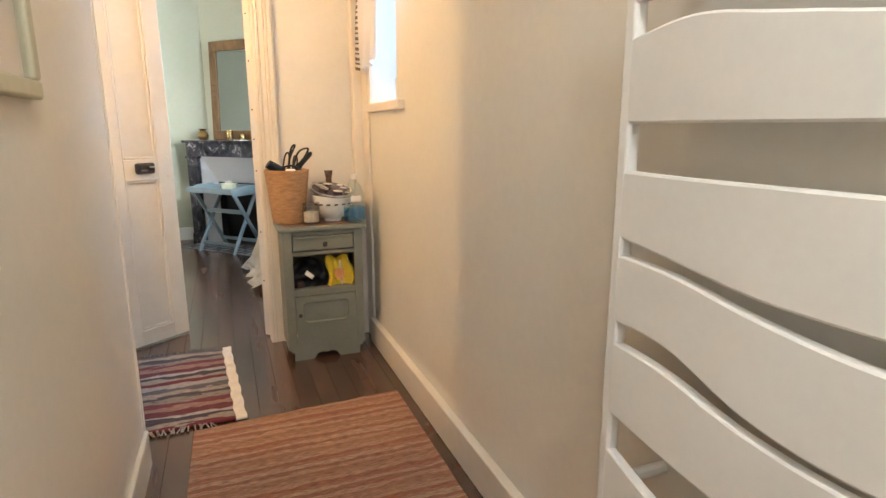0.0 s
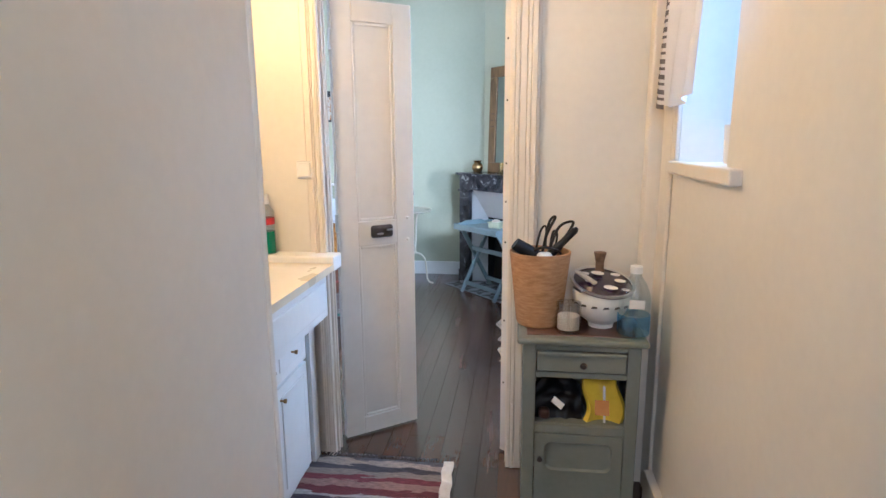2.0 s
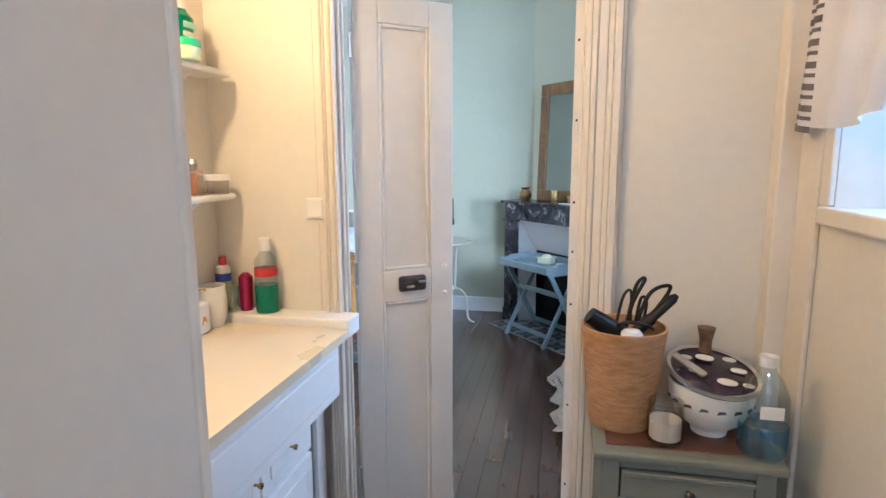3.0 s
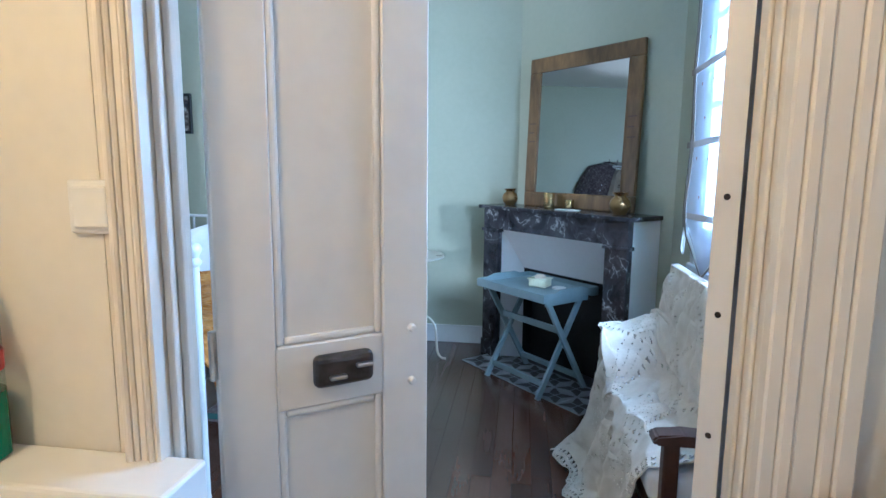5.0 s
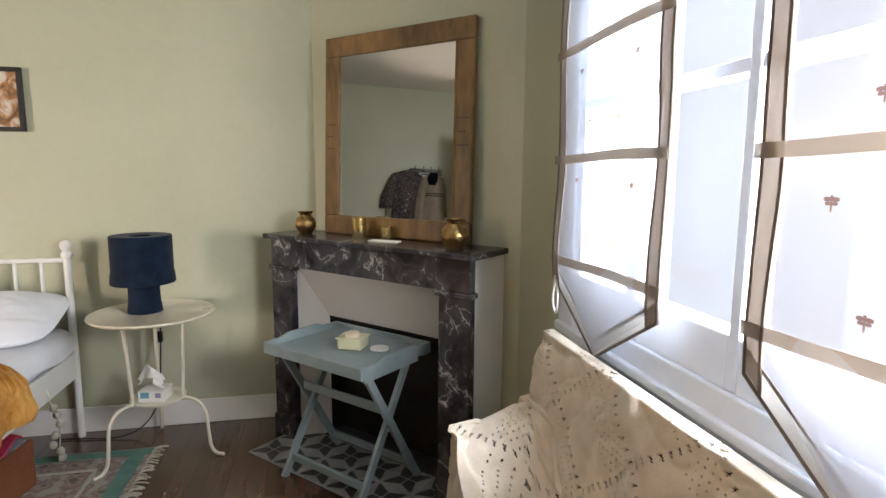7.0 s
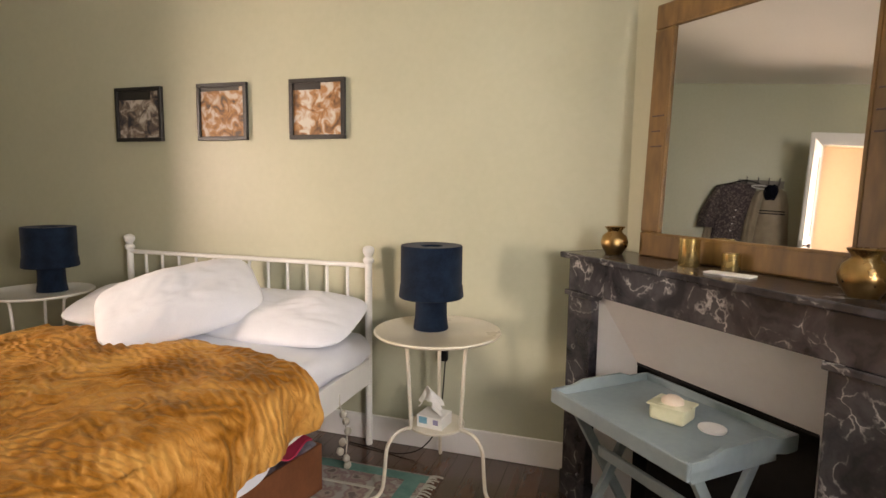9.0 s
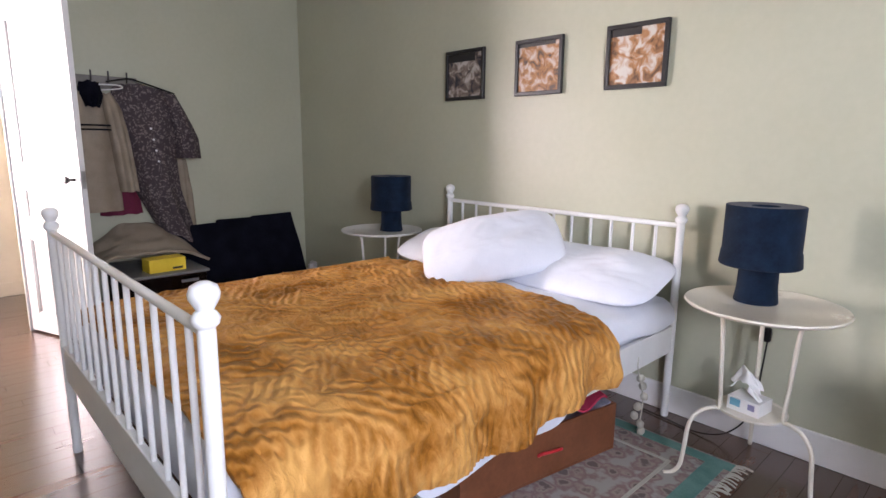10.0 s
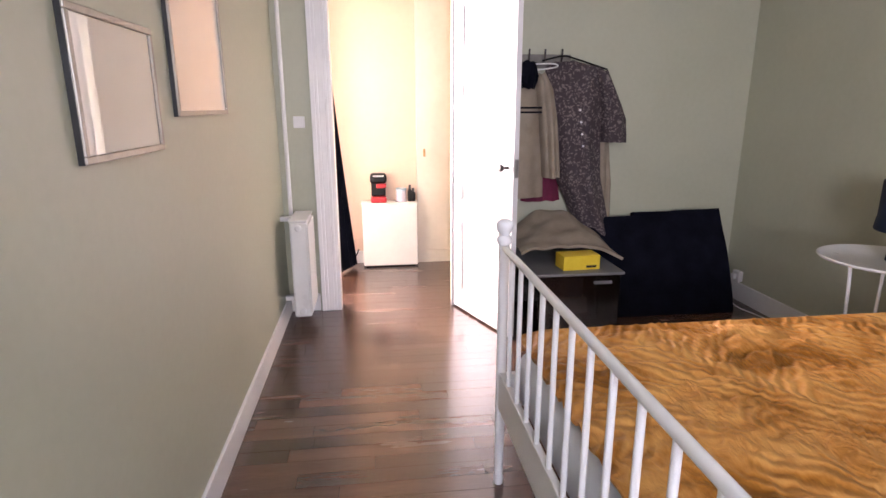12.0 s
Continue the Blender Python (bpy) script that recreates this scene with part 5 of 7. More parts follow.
def velvet(name):
    """Crushed pile: brushed patches in two tones, pressed ridges and creases; ridge crests carry a painted lighter
    sheen.
    """
    m, t, p = nodes_of(name)
    N, L = t.nodes, t.links
    geo = N.new("ShaderNodeNewGeometry")

    def noise_at(scale, detail, distortion, stretch=(1, 1, 1)):
        mp = N.new("ShaderNodeMapping")
        mp.inputs["Scale"].default_value = stretch
        L.new(geo.outputs["Position"], mp.inputs[0])
        n = N.new("ShaderNodeTexNoise")
        n.inputs["Scale"].default_value, n.inputs["Detail"].default_value, n.inputs["Distortion"].default_value = scale, detail, distortion
        L.new(mp.outputs[0], n.inputs["Vector"])
        return n.outputs["Fac"]

    def calc(op, a, b):
        n = N.new("ShaderNodeMath")
        n.operation = op
        for k, x in enumerate((a, b)):
            if isinstance(x, (int, float)):
                n.inputs[k].default_value = x
            else:
                L.new(x, n.inputs[k])
        return n.outputs[0]
    def pleats(turn, scale, distortion, detail_scale):
        """Pressed rows of pile, running across the direction of turn."""
        mp = N.new("ShaderNodeMapping")
        mp.inputs["Rotation"].default_value = (0, 0, radians(turn))
        L.new(geo.outputs["Position"], mp.inputs[0])
        w = N.new("ShaderNodeTexWave")
        w.wave_type, w.bands_direction = "BANDS", "X"
        w.inputs["Scale"].default_value, w.inputs["Distortion"].default_value = scale, distortion
        w.inputs["Detail"].default_value, w.inputs["Detail Scale"].default_value = 2, detail_scale
        L.new(mp.outputs[0], w.inputs["Vector"])
        return w.outputs["Fac"]

    def pick(fac, a, b):
        n = N.new("ShaderNodeMix")
        for k, x in (("Factor", fac), ("A", a), ("B", b)):
            L.new(x, n.inputs[k])
        return n.outputs["Result"]

    def step_at(x, lo, hi):
        n = N.new("ShaderNodeMapRange")
        n.inputs["From Min"].default_value, n.inputs["From Max"].default_value = lo, hi
        L.new(x, n.inputs["Value"])
        return n.outputs[0]
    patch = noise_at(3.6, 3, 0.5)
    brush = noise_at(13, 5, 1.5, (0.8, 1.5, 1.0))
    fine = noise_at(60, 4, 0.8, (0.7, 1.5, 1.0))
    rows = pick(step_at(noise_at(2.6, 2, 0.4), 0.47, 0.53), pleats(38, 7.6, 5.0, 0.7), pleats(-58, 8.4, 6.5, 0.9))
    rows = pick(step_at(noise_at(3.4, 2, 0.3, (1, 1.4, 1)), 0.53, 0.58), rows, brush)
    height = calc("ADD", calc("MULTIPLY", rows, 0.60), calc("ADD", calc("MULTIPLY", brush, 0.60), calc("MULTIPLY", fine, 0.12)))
    # rows also lightens the pleat crests: velvet sheen painted into the base colour
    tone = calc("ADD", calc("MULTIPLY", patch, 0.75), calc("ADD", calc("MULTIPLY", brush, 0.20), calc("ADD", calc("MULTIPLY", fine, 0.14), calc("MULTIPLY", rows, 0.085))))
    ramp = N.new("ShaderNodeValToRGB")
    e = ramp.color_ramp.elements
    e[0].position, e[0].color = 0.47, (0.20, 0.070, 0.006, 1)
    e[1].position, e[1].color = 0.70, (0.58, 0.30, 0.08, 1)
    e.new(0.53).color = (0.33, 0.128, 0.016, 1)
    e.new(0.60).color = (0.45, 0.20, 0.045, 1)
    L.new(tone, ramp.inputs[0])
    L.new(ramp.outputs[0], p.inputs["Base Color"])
    p.inputs["Roughness"].default_value = 0.52
    p.inputs["Specular Tint"].default_value = (1.0, 0.72, 0.32, 1)
    p.inputs["Sheen Weight"].default_value, p.inputs["Sheen Roughness"].default_value = 0.12, 0.4
    p.inputs["Sheen Tint"].default_value = (1.0, 0.6, 0.2, 1)
    bmp = N.new("ShaderNodeBump")
    bmp.inputs["Distance"].default_value = 0.010
    L.new(height, bmp.inputs["Height"])
    L.new(bmp.outputs[0], p.inputs["Normal"])
    return m


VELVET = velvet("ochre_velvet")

bed = thing("bed", pose(0, 0, 0), "white metal double bed with ball-topped posts and slatted ends", "bed")
post_prof = [(0.017, 0.0), (0.019, 0.012), (0.019, 0.03), (0.017, 0.034), (0.018, 0.30), (0.0185, 0.33), (0.0185, 0.965), (0.018, 0.972), (0.026, 0.980), (0.029, 0.992), (0.023, 1.002), (0.017, 1.008),
             (0.020, 1.014), (0.029, 1.030), (0.031, 1.042), (0.026, 1.056), (0.012, 1.064), (0, 1.066)]
FX1 = -1.138
for x, y in ((BX0, BY0), (FX1, BY0), (BX0, BY1), (BX1, BY1)):
    part("post", lathe(post_prof, 24, at=(x, y, 0)), BED_WHITE, bed, smooth=45)
for y, nm, x1, n, step, gap in ((BY0, "foot", FX1, 13, 0.1172, 0.102), (BY1, "head", BX1, 12, 0.1207, 0.1207)):
    part(nm + "_rail", tube([(BX0, y, 0.962), (x1, y, 0.962)], 0.0125, 14), BED_WHITE, bed, smooth=60)
    part(nm + "_board", box((BX0 + 0.012, y - 0.012, 0.335), (x1 - 0.012, y + 0.012, 0.485), 0.004), BED_WHITE, bed)
    for k in range(n):
        x = x1 - gap - step * k
        part("slat", tube([(x, y, 0.48), (x, y, 0.955)], 0.0085, 10), BED_WHITE, bed, smooth=60)
for x in (BX0, BX1):
    part("side_rail", box((x - 0.012, BY0 + 0.015, 0.34), (x + 0.012, BY1 - 0.015, 0.475), 0.004), BED_WHITE, bed)
for k in range(9):
    y = BY0 + 0.15 + 0.23 * k
    part("base_slat", box((BX0 + 0.012, y, 0.36), (BX1 - 0.012, y + 0.07, 0.375)), surface("bed_slat_wood", (0.4, 0.3, 0.19), (0.5, 0.38, 0.25), 6, 0.6) if k == 0 else bpy.data.materials["bed_slat_wood"], bed)
for y in (4.95, 5.7):
    part("centre_leg", tube([(-1.98, y, 0.0), (-1.98, y, 0.36)], 0.016, 12), BLACK_PLASTIC, bed)

b = box((BX0 + 0.03, BY0 + 0.05, 0.376), (BX1 - 0.03, BY1 - 0.03, 0.59), 0.05, 5)
tagged(part("mattress", b, WHITE_CLOTH, smooth=50), "mattress in a white fitted sheet", "mattress")


def soft(u, v, s=1.0, seed=0.0):
    return noise.noise(Vector((u * s, v * s, seed)))


def sheet_top(u, v):
    """White duvet sheet, drawn smooth, falling at both sides."""
    half = 0.745
    y = 4.72 + 1.91 * v
    drop = 0.105 + 0.215 / (1 + math.exp((y - 5.80) / 0.04)) / (1 + math.exp((4.95 - y) / 0.03)) + 0.02 * math.sin(9 * y)
    s = -0.85 + (0.85 + half + drop) * u
    if abs(s) <= half:
        x, z = s, 0.600 + 0.02 * math.cos(s / half * 1.4) + 0.006 * soft(u * 5, v * 7, 1, 2)
    else:
        d = abs(s) - half
        x = math.copysign(half + 0.06 * (1 - math.exp(-d / 0.03)), s)
        z = 0.603 - d * 0.95 + 0.006 * soft(u * 5, v * 9, 1, 4)
    return (-1.98 + x, y, z)


tagged(part("bed_sheet", sheet(60, 80, sheet_top, 0.004), WHITE_CLOTH, smooth=60), "white cotton bed sheet hanging over the mattress", "bedding")


def throw_place(u, v):
    """Ochre throw over the lower two thirds of the bed; it hangs far down at the window side."""
    y = 4.475 + 1.62 * v + 0.05 * math.sin(3.0 * u + 0.4) * v - 0.115 * u * u * v
    s = -0.86 + 1.915 * u
    half_r = 0.80
    px, py = s + 0.06 * soft(s * 2.3, y * 2.3, 1, 9) + 0.02 * soft(s * 7, y * 7, 1, 12), y + 0.10 * soft(s * 2.1, y * 2.1, 1, 19) + 0.022 * soft(s * 6, y * 6, 1, 2)
    turn = 0.15 + 0.7 * soft(s * 1.1, y * 1.1, 1, 31)
    wave_ = math.sin((px * math.sin(turn) + py * math.cos(turn)) * 128)
    ridge = 0.0045 * (wave_ - 0.3 * wave_ * wave_) * max(0.15, min(1.0, 0.55 + 1.3 * soft(s * 3, y * 3, 1, 7)))
    crease = 0.012 * soft(u * 8, v * 6, 1, 1) + 0.021 * abs(soft(u * 15, v * 12, 1, 5)) - 0.015 * abs(soft(u * 30 + v * 9, v * 26, 1, 6))
    fold = 0.018 * max(0.0, soft(u * 3.2 + v * 2, v * 2.6 - u, 1, 21))
    if s < -0.78:
        d = -0.78 - s
        x, z = -0.78 - 0.035 * (1 - math.exp(-d / 0.03)), 0.645 - d
    elif s <= half_r:
        x, z = s, 0.638 + 0.012 * math.cos(s * 1.6) + ridge + crease + fold
        edge = max(0.0, (s - 0.66) / 0.14)
        z -= 0.035 * edge * edge
    else:
        d = s - half_r
        x = half_r + 0.045 * (1 - math.exp(-d / 0.03)) + max(-0.006, (ridge + crease) * 0.8) + 0.022 * (1 + math.sin(y * 21 + 1.5)) * min(1, d / 0.2)
        z = 0.609 - d * (0.90 + 0.08 * math.sin(3.2 * v + 0.6)) + 0.012 * math.sin(y * 9)
    if v < 0.06:
        z -= 0.3 * (0.06 - v)
    return (-1.98 + x, y, z)


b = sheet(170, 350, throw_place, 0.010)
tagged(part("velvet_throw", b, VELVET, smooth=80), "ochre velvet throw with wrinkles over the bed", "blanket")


def pillow(name, w, d, h, m, label, seed):
    def top(u, v, s):
        a, c = 2 * u - 1, 2 * v - 1
        puff = (max(0.0, 1 - abs(a) ** 2.4) * max(0.0, 1 - abs(c) ** 2.3)) ** 0.62
        wr = 0.02 * soft(u * 3.5, v * 3.5, 1, seed) + 0.014 * abs(soft(u * 7, v * 6, 1, seed + 3)) + 0.006 * abs(soft(u * 16, v * 15, 1, seed + 6))
        pin = 1 - 0.10 * (1 - c * c) * a * a
        cut = 1 - 0.15 * a * a * a * a * c * c * c * c
        return Vector((a * w / 2 * cut * (1 - 0.05 * (1 - a * a) * c * c), c * d / 2 * pin * cut, s * (h / 2 * puff + wr * puff)))
    b = bmesh.new()
    n = 48
    g1 = [[b.verts.new(top(i / n, j / n, 1)) for j in range(n + 1)] for i in range(n + 1)]
    g2 = [[g1[i][j] if i in (0, n) or j in (0, n) else b.verts.new(top(i / n, j / n, -0.8)) for j in range(n + 1)] for i in range(n + 1)]
    for i in range(n):
        for j in range(n):
            b.faces.new((g1[i][j], g1[i + 1][j], g1[i + 1][j + 1], g1[i][j + 1]))
            b.faces.new((g2[i][j], g2[i][j + 1], g2[i + 1][j + 1], g2[i + 1][j]))
    o = tagged(part(name, b, WHITE_CLOTH, smooth=80), label, "pillow", "pillows on the bed")
    o.matrix_world = m
    return o


pillow("pillow", 0.84, 0.46, 0.17, pose(-2.40, 6.39, 0.715, 16, 0, 3), "flat white pillow against the bed head", 1)
pillow("pillow", 0.84, 0.46, 0.165, pose(-1.585, 6.46, 0.705, 20, 0, 0), "flat white pillow leaning against the bed head", 5)
lean = Matrix(((0.69, -0.68, 0.234), (0.69, 0.54, -0.478), (0.20, 0.496, 0.842))).to_4x4()
lean.translation = (-2.045, 6.265, 0.785)
pillow("pillow", 0.76, 0.50, 0.22, lean, "plump white pillow thrown slantwise on the others", 11)

# ---- bedside tables and lamps ----
TABLE_CREAM = surface("cream_table_enamel", (0.66, 0.61, 0.50), (0.73, 0.68, 0.57), 5, 0.3, 0.08)
NAVY = surface("navy_velvet", (0.002, 0.007, 0.017), (0.007, 0.018, 0.040), 14, 0.85, 0.05, grain=90, bump=0.0008, sheen=0.08, spec=0.15)


def bedside(m, label, enamel):
    o = thing("bedside_table", m, label, "table", "bedside tables")
    part("table_top", lathe([(0, 0.718), (0.262, 0.718), (0.278, 0.722), (0.285, 0.730), (0.282, 0.736), (0.27, 0.737), (0.264, 0.733), (0, 0.733)], 56), enamel, o, smooth=45)
    part("lower_shelf", lathe([(0, 0.288), (0.118, 0.288), (0.126, 0.292), (0.128, 0.302), (0.124, 0.304), (0.12, 0.297), (0, 0.297)], 40), enamel, o, smooth=45)
    for a in (-16, 104, 224):
        c, s = math.cos(radians(a)), math.sin(radians(a))
        pts = [(0.20, 0.718), (0.165, 0.70), (0.148, 0.66), (0.135, 0.45), (0.128, 0.31), (0.15, 0.30), (0.20, 0.285), (0.24, 0.23), (0.252, 0.12), (0.262, 0.045), (0.29, 0.012), (0.325, 0.007)]
        part("leg", tube(curve([(r * c, r * s, z) for r, z in pts], 5), 0.0085, 10), enamel, o, smooth=60)
    return o


bedside(pose(-0.728, 6.372, 0), "round cream metal bedside table with curved legs", TABLE_CREAM)
bedside(pose(-3.20, 6.40, 0, 0, 0, 30), "round white metal bedside table with curved legs", ENAMEL)


def table_lamp(m, label):
    o = thing("table_lamp", m, label, "lamp", "blue bedside lamps")
    part("base", lathe([(0, 0), (0.078, 0), (0.079, 0.004), (0.072, 0.06), (0.070, 0.155), (0, 0.156)], 36), NAVY, o, smooth=45)
    part("shade", lathe([(0.07, 0.150), (0.142, 0.145), (0.146, 0.150), (0.141, 0.20), (0.138, 0.206), (0.138, 0.375), (0.135, 0.379), (0.12, 0.379), (0.05, 0.376), (0.048, 0.36)], 44), NAVY, o, smooth=40)
    part("opening", lathe([(0, 0.362), (0.05, 0.362), (0.05, 0.366), (0, 0.366)], 24), BLACK_PLASTIC, o)
    return o


table_lamp(pose(-0.768, 6.395, 0.7335), "dark blue velvet table lamp on the bedside table")
table_lamp(pose(-3.13, 6.43, 0.7335), "dark blue velvet table lamp on the far bedside table")
tb = thing("tissue_box", pose(-0.735, 6.36, 0.2975, 0, 0, -8), "white tissue box with tissues pulled up", "box")
part("carton", box((-0.062, -0.055, 0), (0.062, 0.055, 0.055), 0.002), PAPER, tb)
part("blue_print", box((-0.05, -0.0565, 0.02), (-0.01, -0.055, 0.05)), surface("pale_blue_print", (0.10, 0.30, 0.42), (0.2, 0.45, 0.55), 20, 0.5), tb)
part("label_square", box((0.02, -0.0565, 0.022), (0.045, -0.055, 0.045)), surface("violet_print", (0.2, 0.18, 0.32), (0.3, 0.28, 0.45), 20, 0.5), tb)
part("tissue", sheet(16, 16, lambda u, v: (-0.075 + 0.105 * u + 0.01 * math.sin(7 * v), -0.02 + 0.04 * v + 0.012 * math.sin(8 * u), 0.055 + 0.115 * math.sin(math.pi * (0.12 + 0.8 * u)) * (0.55 + 0.45 * math.sin(2.4 * v)) + 0.012 * soft(u * 5, v * 5, 1, 2)), 0.002), PAPER, tb, smooth=80)
part("tissue", sheet(12, 12, lambda u, v: (0.0 + 0.05 * u, -0.03 + 0.03 * v, 0.055 + 0.05 * (1 - u) * (0.6 + 0.4 * math.sin(3 * v))), 0.002), PAPER, tb, smooth=80)
cord = thing("lamp_cord", pose(0, 0, 0), "black lamp cord trailing to the floor", "cord")
part("cord_line", tube(curve([(-0.77, 6.60, 0.74), (-0.775, 6.665, 0.70), (-0.785, 6.66, 0.42), (-0.80, 6.62, 0.18), (-0.88, 6.60, 0.05), (-1.0, 6.58, 0.008), (-1.16, 6.60, 0.006), (-1.3, 6.62, 0.006)], 7), 0.0035, 8), BLACK_PLASTIC, cord, smooth=60)
part("cord_switch", box((-0.80, 6.635, 0.50), (-0.765, 6.665, 0.56), 0.008, 3), BLACK_PLASTIC, cord)

# ---- pictures on the head wall ----
def art(name, a, b_, c, seed):
    m, t, p = nodes_of(name)
    N, L = t.nodes, t.links
    geo = N.new("ShaderNodeNewGeometry")
    mp = N.new("ShaderNodeMapping")
    mp.inputs["Location"].default_value = (seed, 0, seed)
    L.new(geo.outputs["Position"], mp.inputs[0])
    n1 = N.new("ShaderNodeTexNoise")
    n1.inputs["Scale"].default_value, n1.inputs["Detail"].default_value, n1.inputs["Distortion"].default_value = 17, 6, 0.9
    L.new(mp.outputs[0], n1.inputs["Vector"])
    r = N.new("ShaderNodeValToRGB")
    e = r.color_ramp.elements
    e[0].position, e[0].color = 0.34, rgba(a)
    e[1].position, e[1].color = 0.62, rgba(c)
    e.new(0.48).color = rgba(b_)
    L.new(n1.outputs["Fac"], r.inputs[0])
    L.new(r.outputs[0], p.inputs["Base Color"])
    p.inputs["Roughness"].default_value = 0.5
    return m


BLACK_FRAME = surface("black_frame", (0.008, 0.007, 0.007), (0.02, 0.018, 0.017), 10, 0.4)
for i, (x0, x1, tones) in enumerate(((-2.868, -2.526, ((0.02, 0.02, 0.03), (0.17, 0.13, 0.10), (0.50, 0.46, 0.41))), (-2.276, -1.946, ((0.06, 0.035, 0.02), (0.36, 0.155, 0.04), (0.58, 0.50, 0.42))),
                                     (-1.678, -1.350, ((0.10, 0.045, 0.015), (0.36, 0.17, 0.06), (0.55, 0.52, 0.46))))):
    o = thing("framed_print", pose(0, HEAD, 0, 0, 0, 0), "small black framed print with brown abstract pattern" if i else "small black framed print in grey and brown tones", "picture", "prints over the bed")
    z0, z1, fb = 1.612, 1.924, 0.022
    for lo, hi in (((x0, -0.024, z0), (x1, -0.001, z0 + fb)), ((x0, -0.024, z1 - fb), (x1, -0.001, z1)), ((x0, -0.024, z0 + fb), (x0 + fb, -0.001, z1 - fb)), ((x1 - fb, -0.024, z0 + fb), (x1, -0.001, z1 - fb))):
        part("frame_bar", box(lo, hi, 0.002, 1), BLACK_FRAME, o)
    part("image", box((x0 + fb, -0.012, z0 + fb), (x1 - fb, -0.006, z1 - fb)), art("print_tones_%s" % "abc"[i], *tones, 3.1 * i), o)
    part("dark_top", box((x0 + fb, -0.0135, z1 - fb - (0.05, 0.02, 0.035)[i]), (x1 - fb - (0.06, 0.03, 0.12)[i], -0.0122, z1 - fb)), BLACK_FRAME, o)

# ---- rug, suitcase and hanging under the bed ----
def oriental(name):
    m, t, p = nodes_of(name)
    N, L = t.nodes, t.links
    geo = N.new("ShaderNodeNewGeometry")
    v = N.new("ShaderNodeTexVoronoi")
    v.inputs["Scale"].default_value = 13
    L.new(geo.outputs["Position"], v.inputs["Vector"])
    n1 = N.new("ShaderNodeTexNoise")
    n1.inputs["Scale"].default_value, n1.inputs["Detail"].default_value = 22, 4
    L.new(geo.outputs["Position"], n1.inputs["Vector"])
    mx = N.new("ShaderNodeMix")
    mx.inputs["Factor"].default_value = 0.55
    L.new(v.outputs["Distance"], mx.inputs["A"])
    L.new(n1.outputs["Fac"], mx.inputs["B"])
    r = N.new("ShaderNodeValToRGB")
    e = r.color_ramp.elements
    e[0].position, e[0].color = 0.34, (0.13, 0.10, 0.09, 1)
    e[1].position, e[1].color = 0.60, (0.31, 0.295, 0.26, 1)
    e.new(0.395).color = (0.29, 0.24, 0.205, 1)
    e.new(0.50).color = (0.21, 0.135, 0.13, 1)
    L.new(mx.outputs["Result"], r.inputs[0])
    L.new(r.outputs[0], p.inputs["Base Color"])
    p.inputs["Roughness"].default_value = 0.95
    bmp = N.new("ShaderNodeBump")
    bmp.inputs["Distance"].default_value = 0.003
    L.new(n1.outputs["Fac"], bmp.inputs["Height"])
    L.new(bmp.outputs[0], p.inputs["Normal"])
    return m


RUG_FIELD = oriental("rug_field")
RUG_TEAL = surface("rug_teal", (0.06, 0.16, 0.14), (0.12, 0.24, 0.21), 12, 0.95, grain=120, bump=0.002)
RUG_CREAM = surface("rug_cream", (0.36, 0.34, 0.285), (0.45, 0.43, 0.36), 12, 0.95, grain=120, bump=0.002)
rug = thing("oriental_rug", pose(0, 0, 0), "pale patterned rug with teal border and fringe beside the bed", "rug")
RX0, RX1, RY0, RY1 = -2.45, -0.775, 5.10, 6.43


def rug_piece(name, x0, x1, y0, y1, mt, dz):
    part(name, sheet(max(4, int((x1 - x0) * 24)), max(4, int((y1 - y0) * 24)), lambda u, v: (x0 + (x1 - x0) * u, y0 + (y1 - y0) * v, 0.007 + dz + 0.002 * soft(x0 + (x1 - x0) * u, y0 + (y1 - y0) * v, 5, 3)), 0.006), mt, rug, smooth=60)


rug_piece("field", RX0, RX1, RY0, RY1, RUG_FIELD, 0.0)
for x0, x1, y0, y1 in ((RX0, RX1, RY1 - 0.075, RY1 - 0.015), (RX0, RX1, RY0 + 0.015, RY0 + 0.075), (RX1 - 0.10, RX1 - 0.025, RY0 + 0.075, RY1 - 0.075)):
    rug_piece("teal_border", x0, x1, y0, y1, RUG_TEAL, 0.0035)
for x0, x1, y0, y1 in ((RX0, RX1 - 0.2, RY1 - 0.20, RY1 - 0.185), (RX0, RX1 - 0.2, RY0 + 0.185, RY0 + 0.2), (RX1 - 0.215, RX1 - 0.2, RY0 + 0.2, RY1 - 0.2)):
    rug_piece("cream_line", x0, x1, y0, y1, RUG_CREAM, 0.0035)
b = bmesh.new()
for k in range(90):
    y = RY0 + (RY1 - RY0) * (k + 0.5) / 90
    dx, dy = random.uniform(0.035, 0.07), random.uniform(-0.015, 0.015)
    tube(curve([(RX1, y, 0.006), (RX1 + dx * 0.5, y + dy, 0.010), (RX1 + dx, y + 1.6 * dy, 0.004)], 3), 0.0035, 5, b)
part("fringe", b, RUG_CREAM, rug, "cream yarn fringe")

LEATHER = surface("brown_leather", (0.13, 0.043, 0.018), (0.22, 0.08, 0.034), 6, 0.45, 0.12, grain=60, bump=0.0008)
case = thing("suitcase", pose(-1.26, 5.76, 0.0115, 0, 0, -9.4), "open brown suitcase full of clothes under the bed", "suitcase")
for lo, hi in (((-0.55, -0.44, 0), (0, 0.40, 0.012)), ((-0.012, -0.44, 0.012), (0, 0.40, 0.215)), ((-0.55, -0.44, 0.012), (-0.538, 0.40, 0.215)), ((-0.538, -0.44, 0.012), (-0.012, -0.428, 0.215)), ((-0.538, 0.388, 0.012), (-0.012, 0.40, 0.215))):
    part("panel", box(lo, hi, 0.003), LEATHER, case)
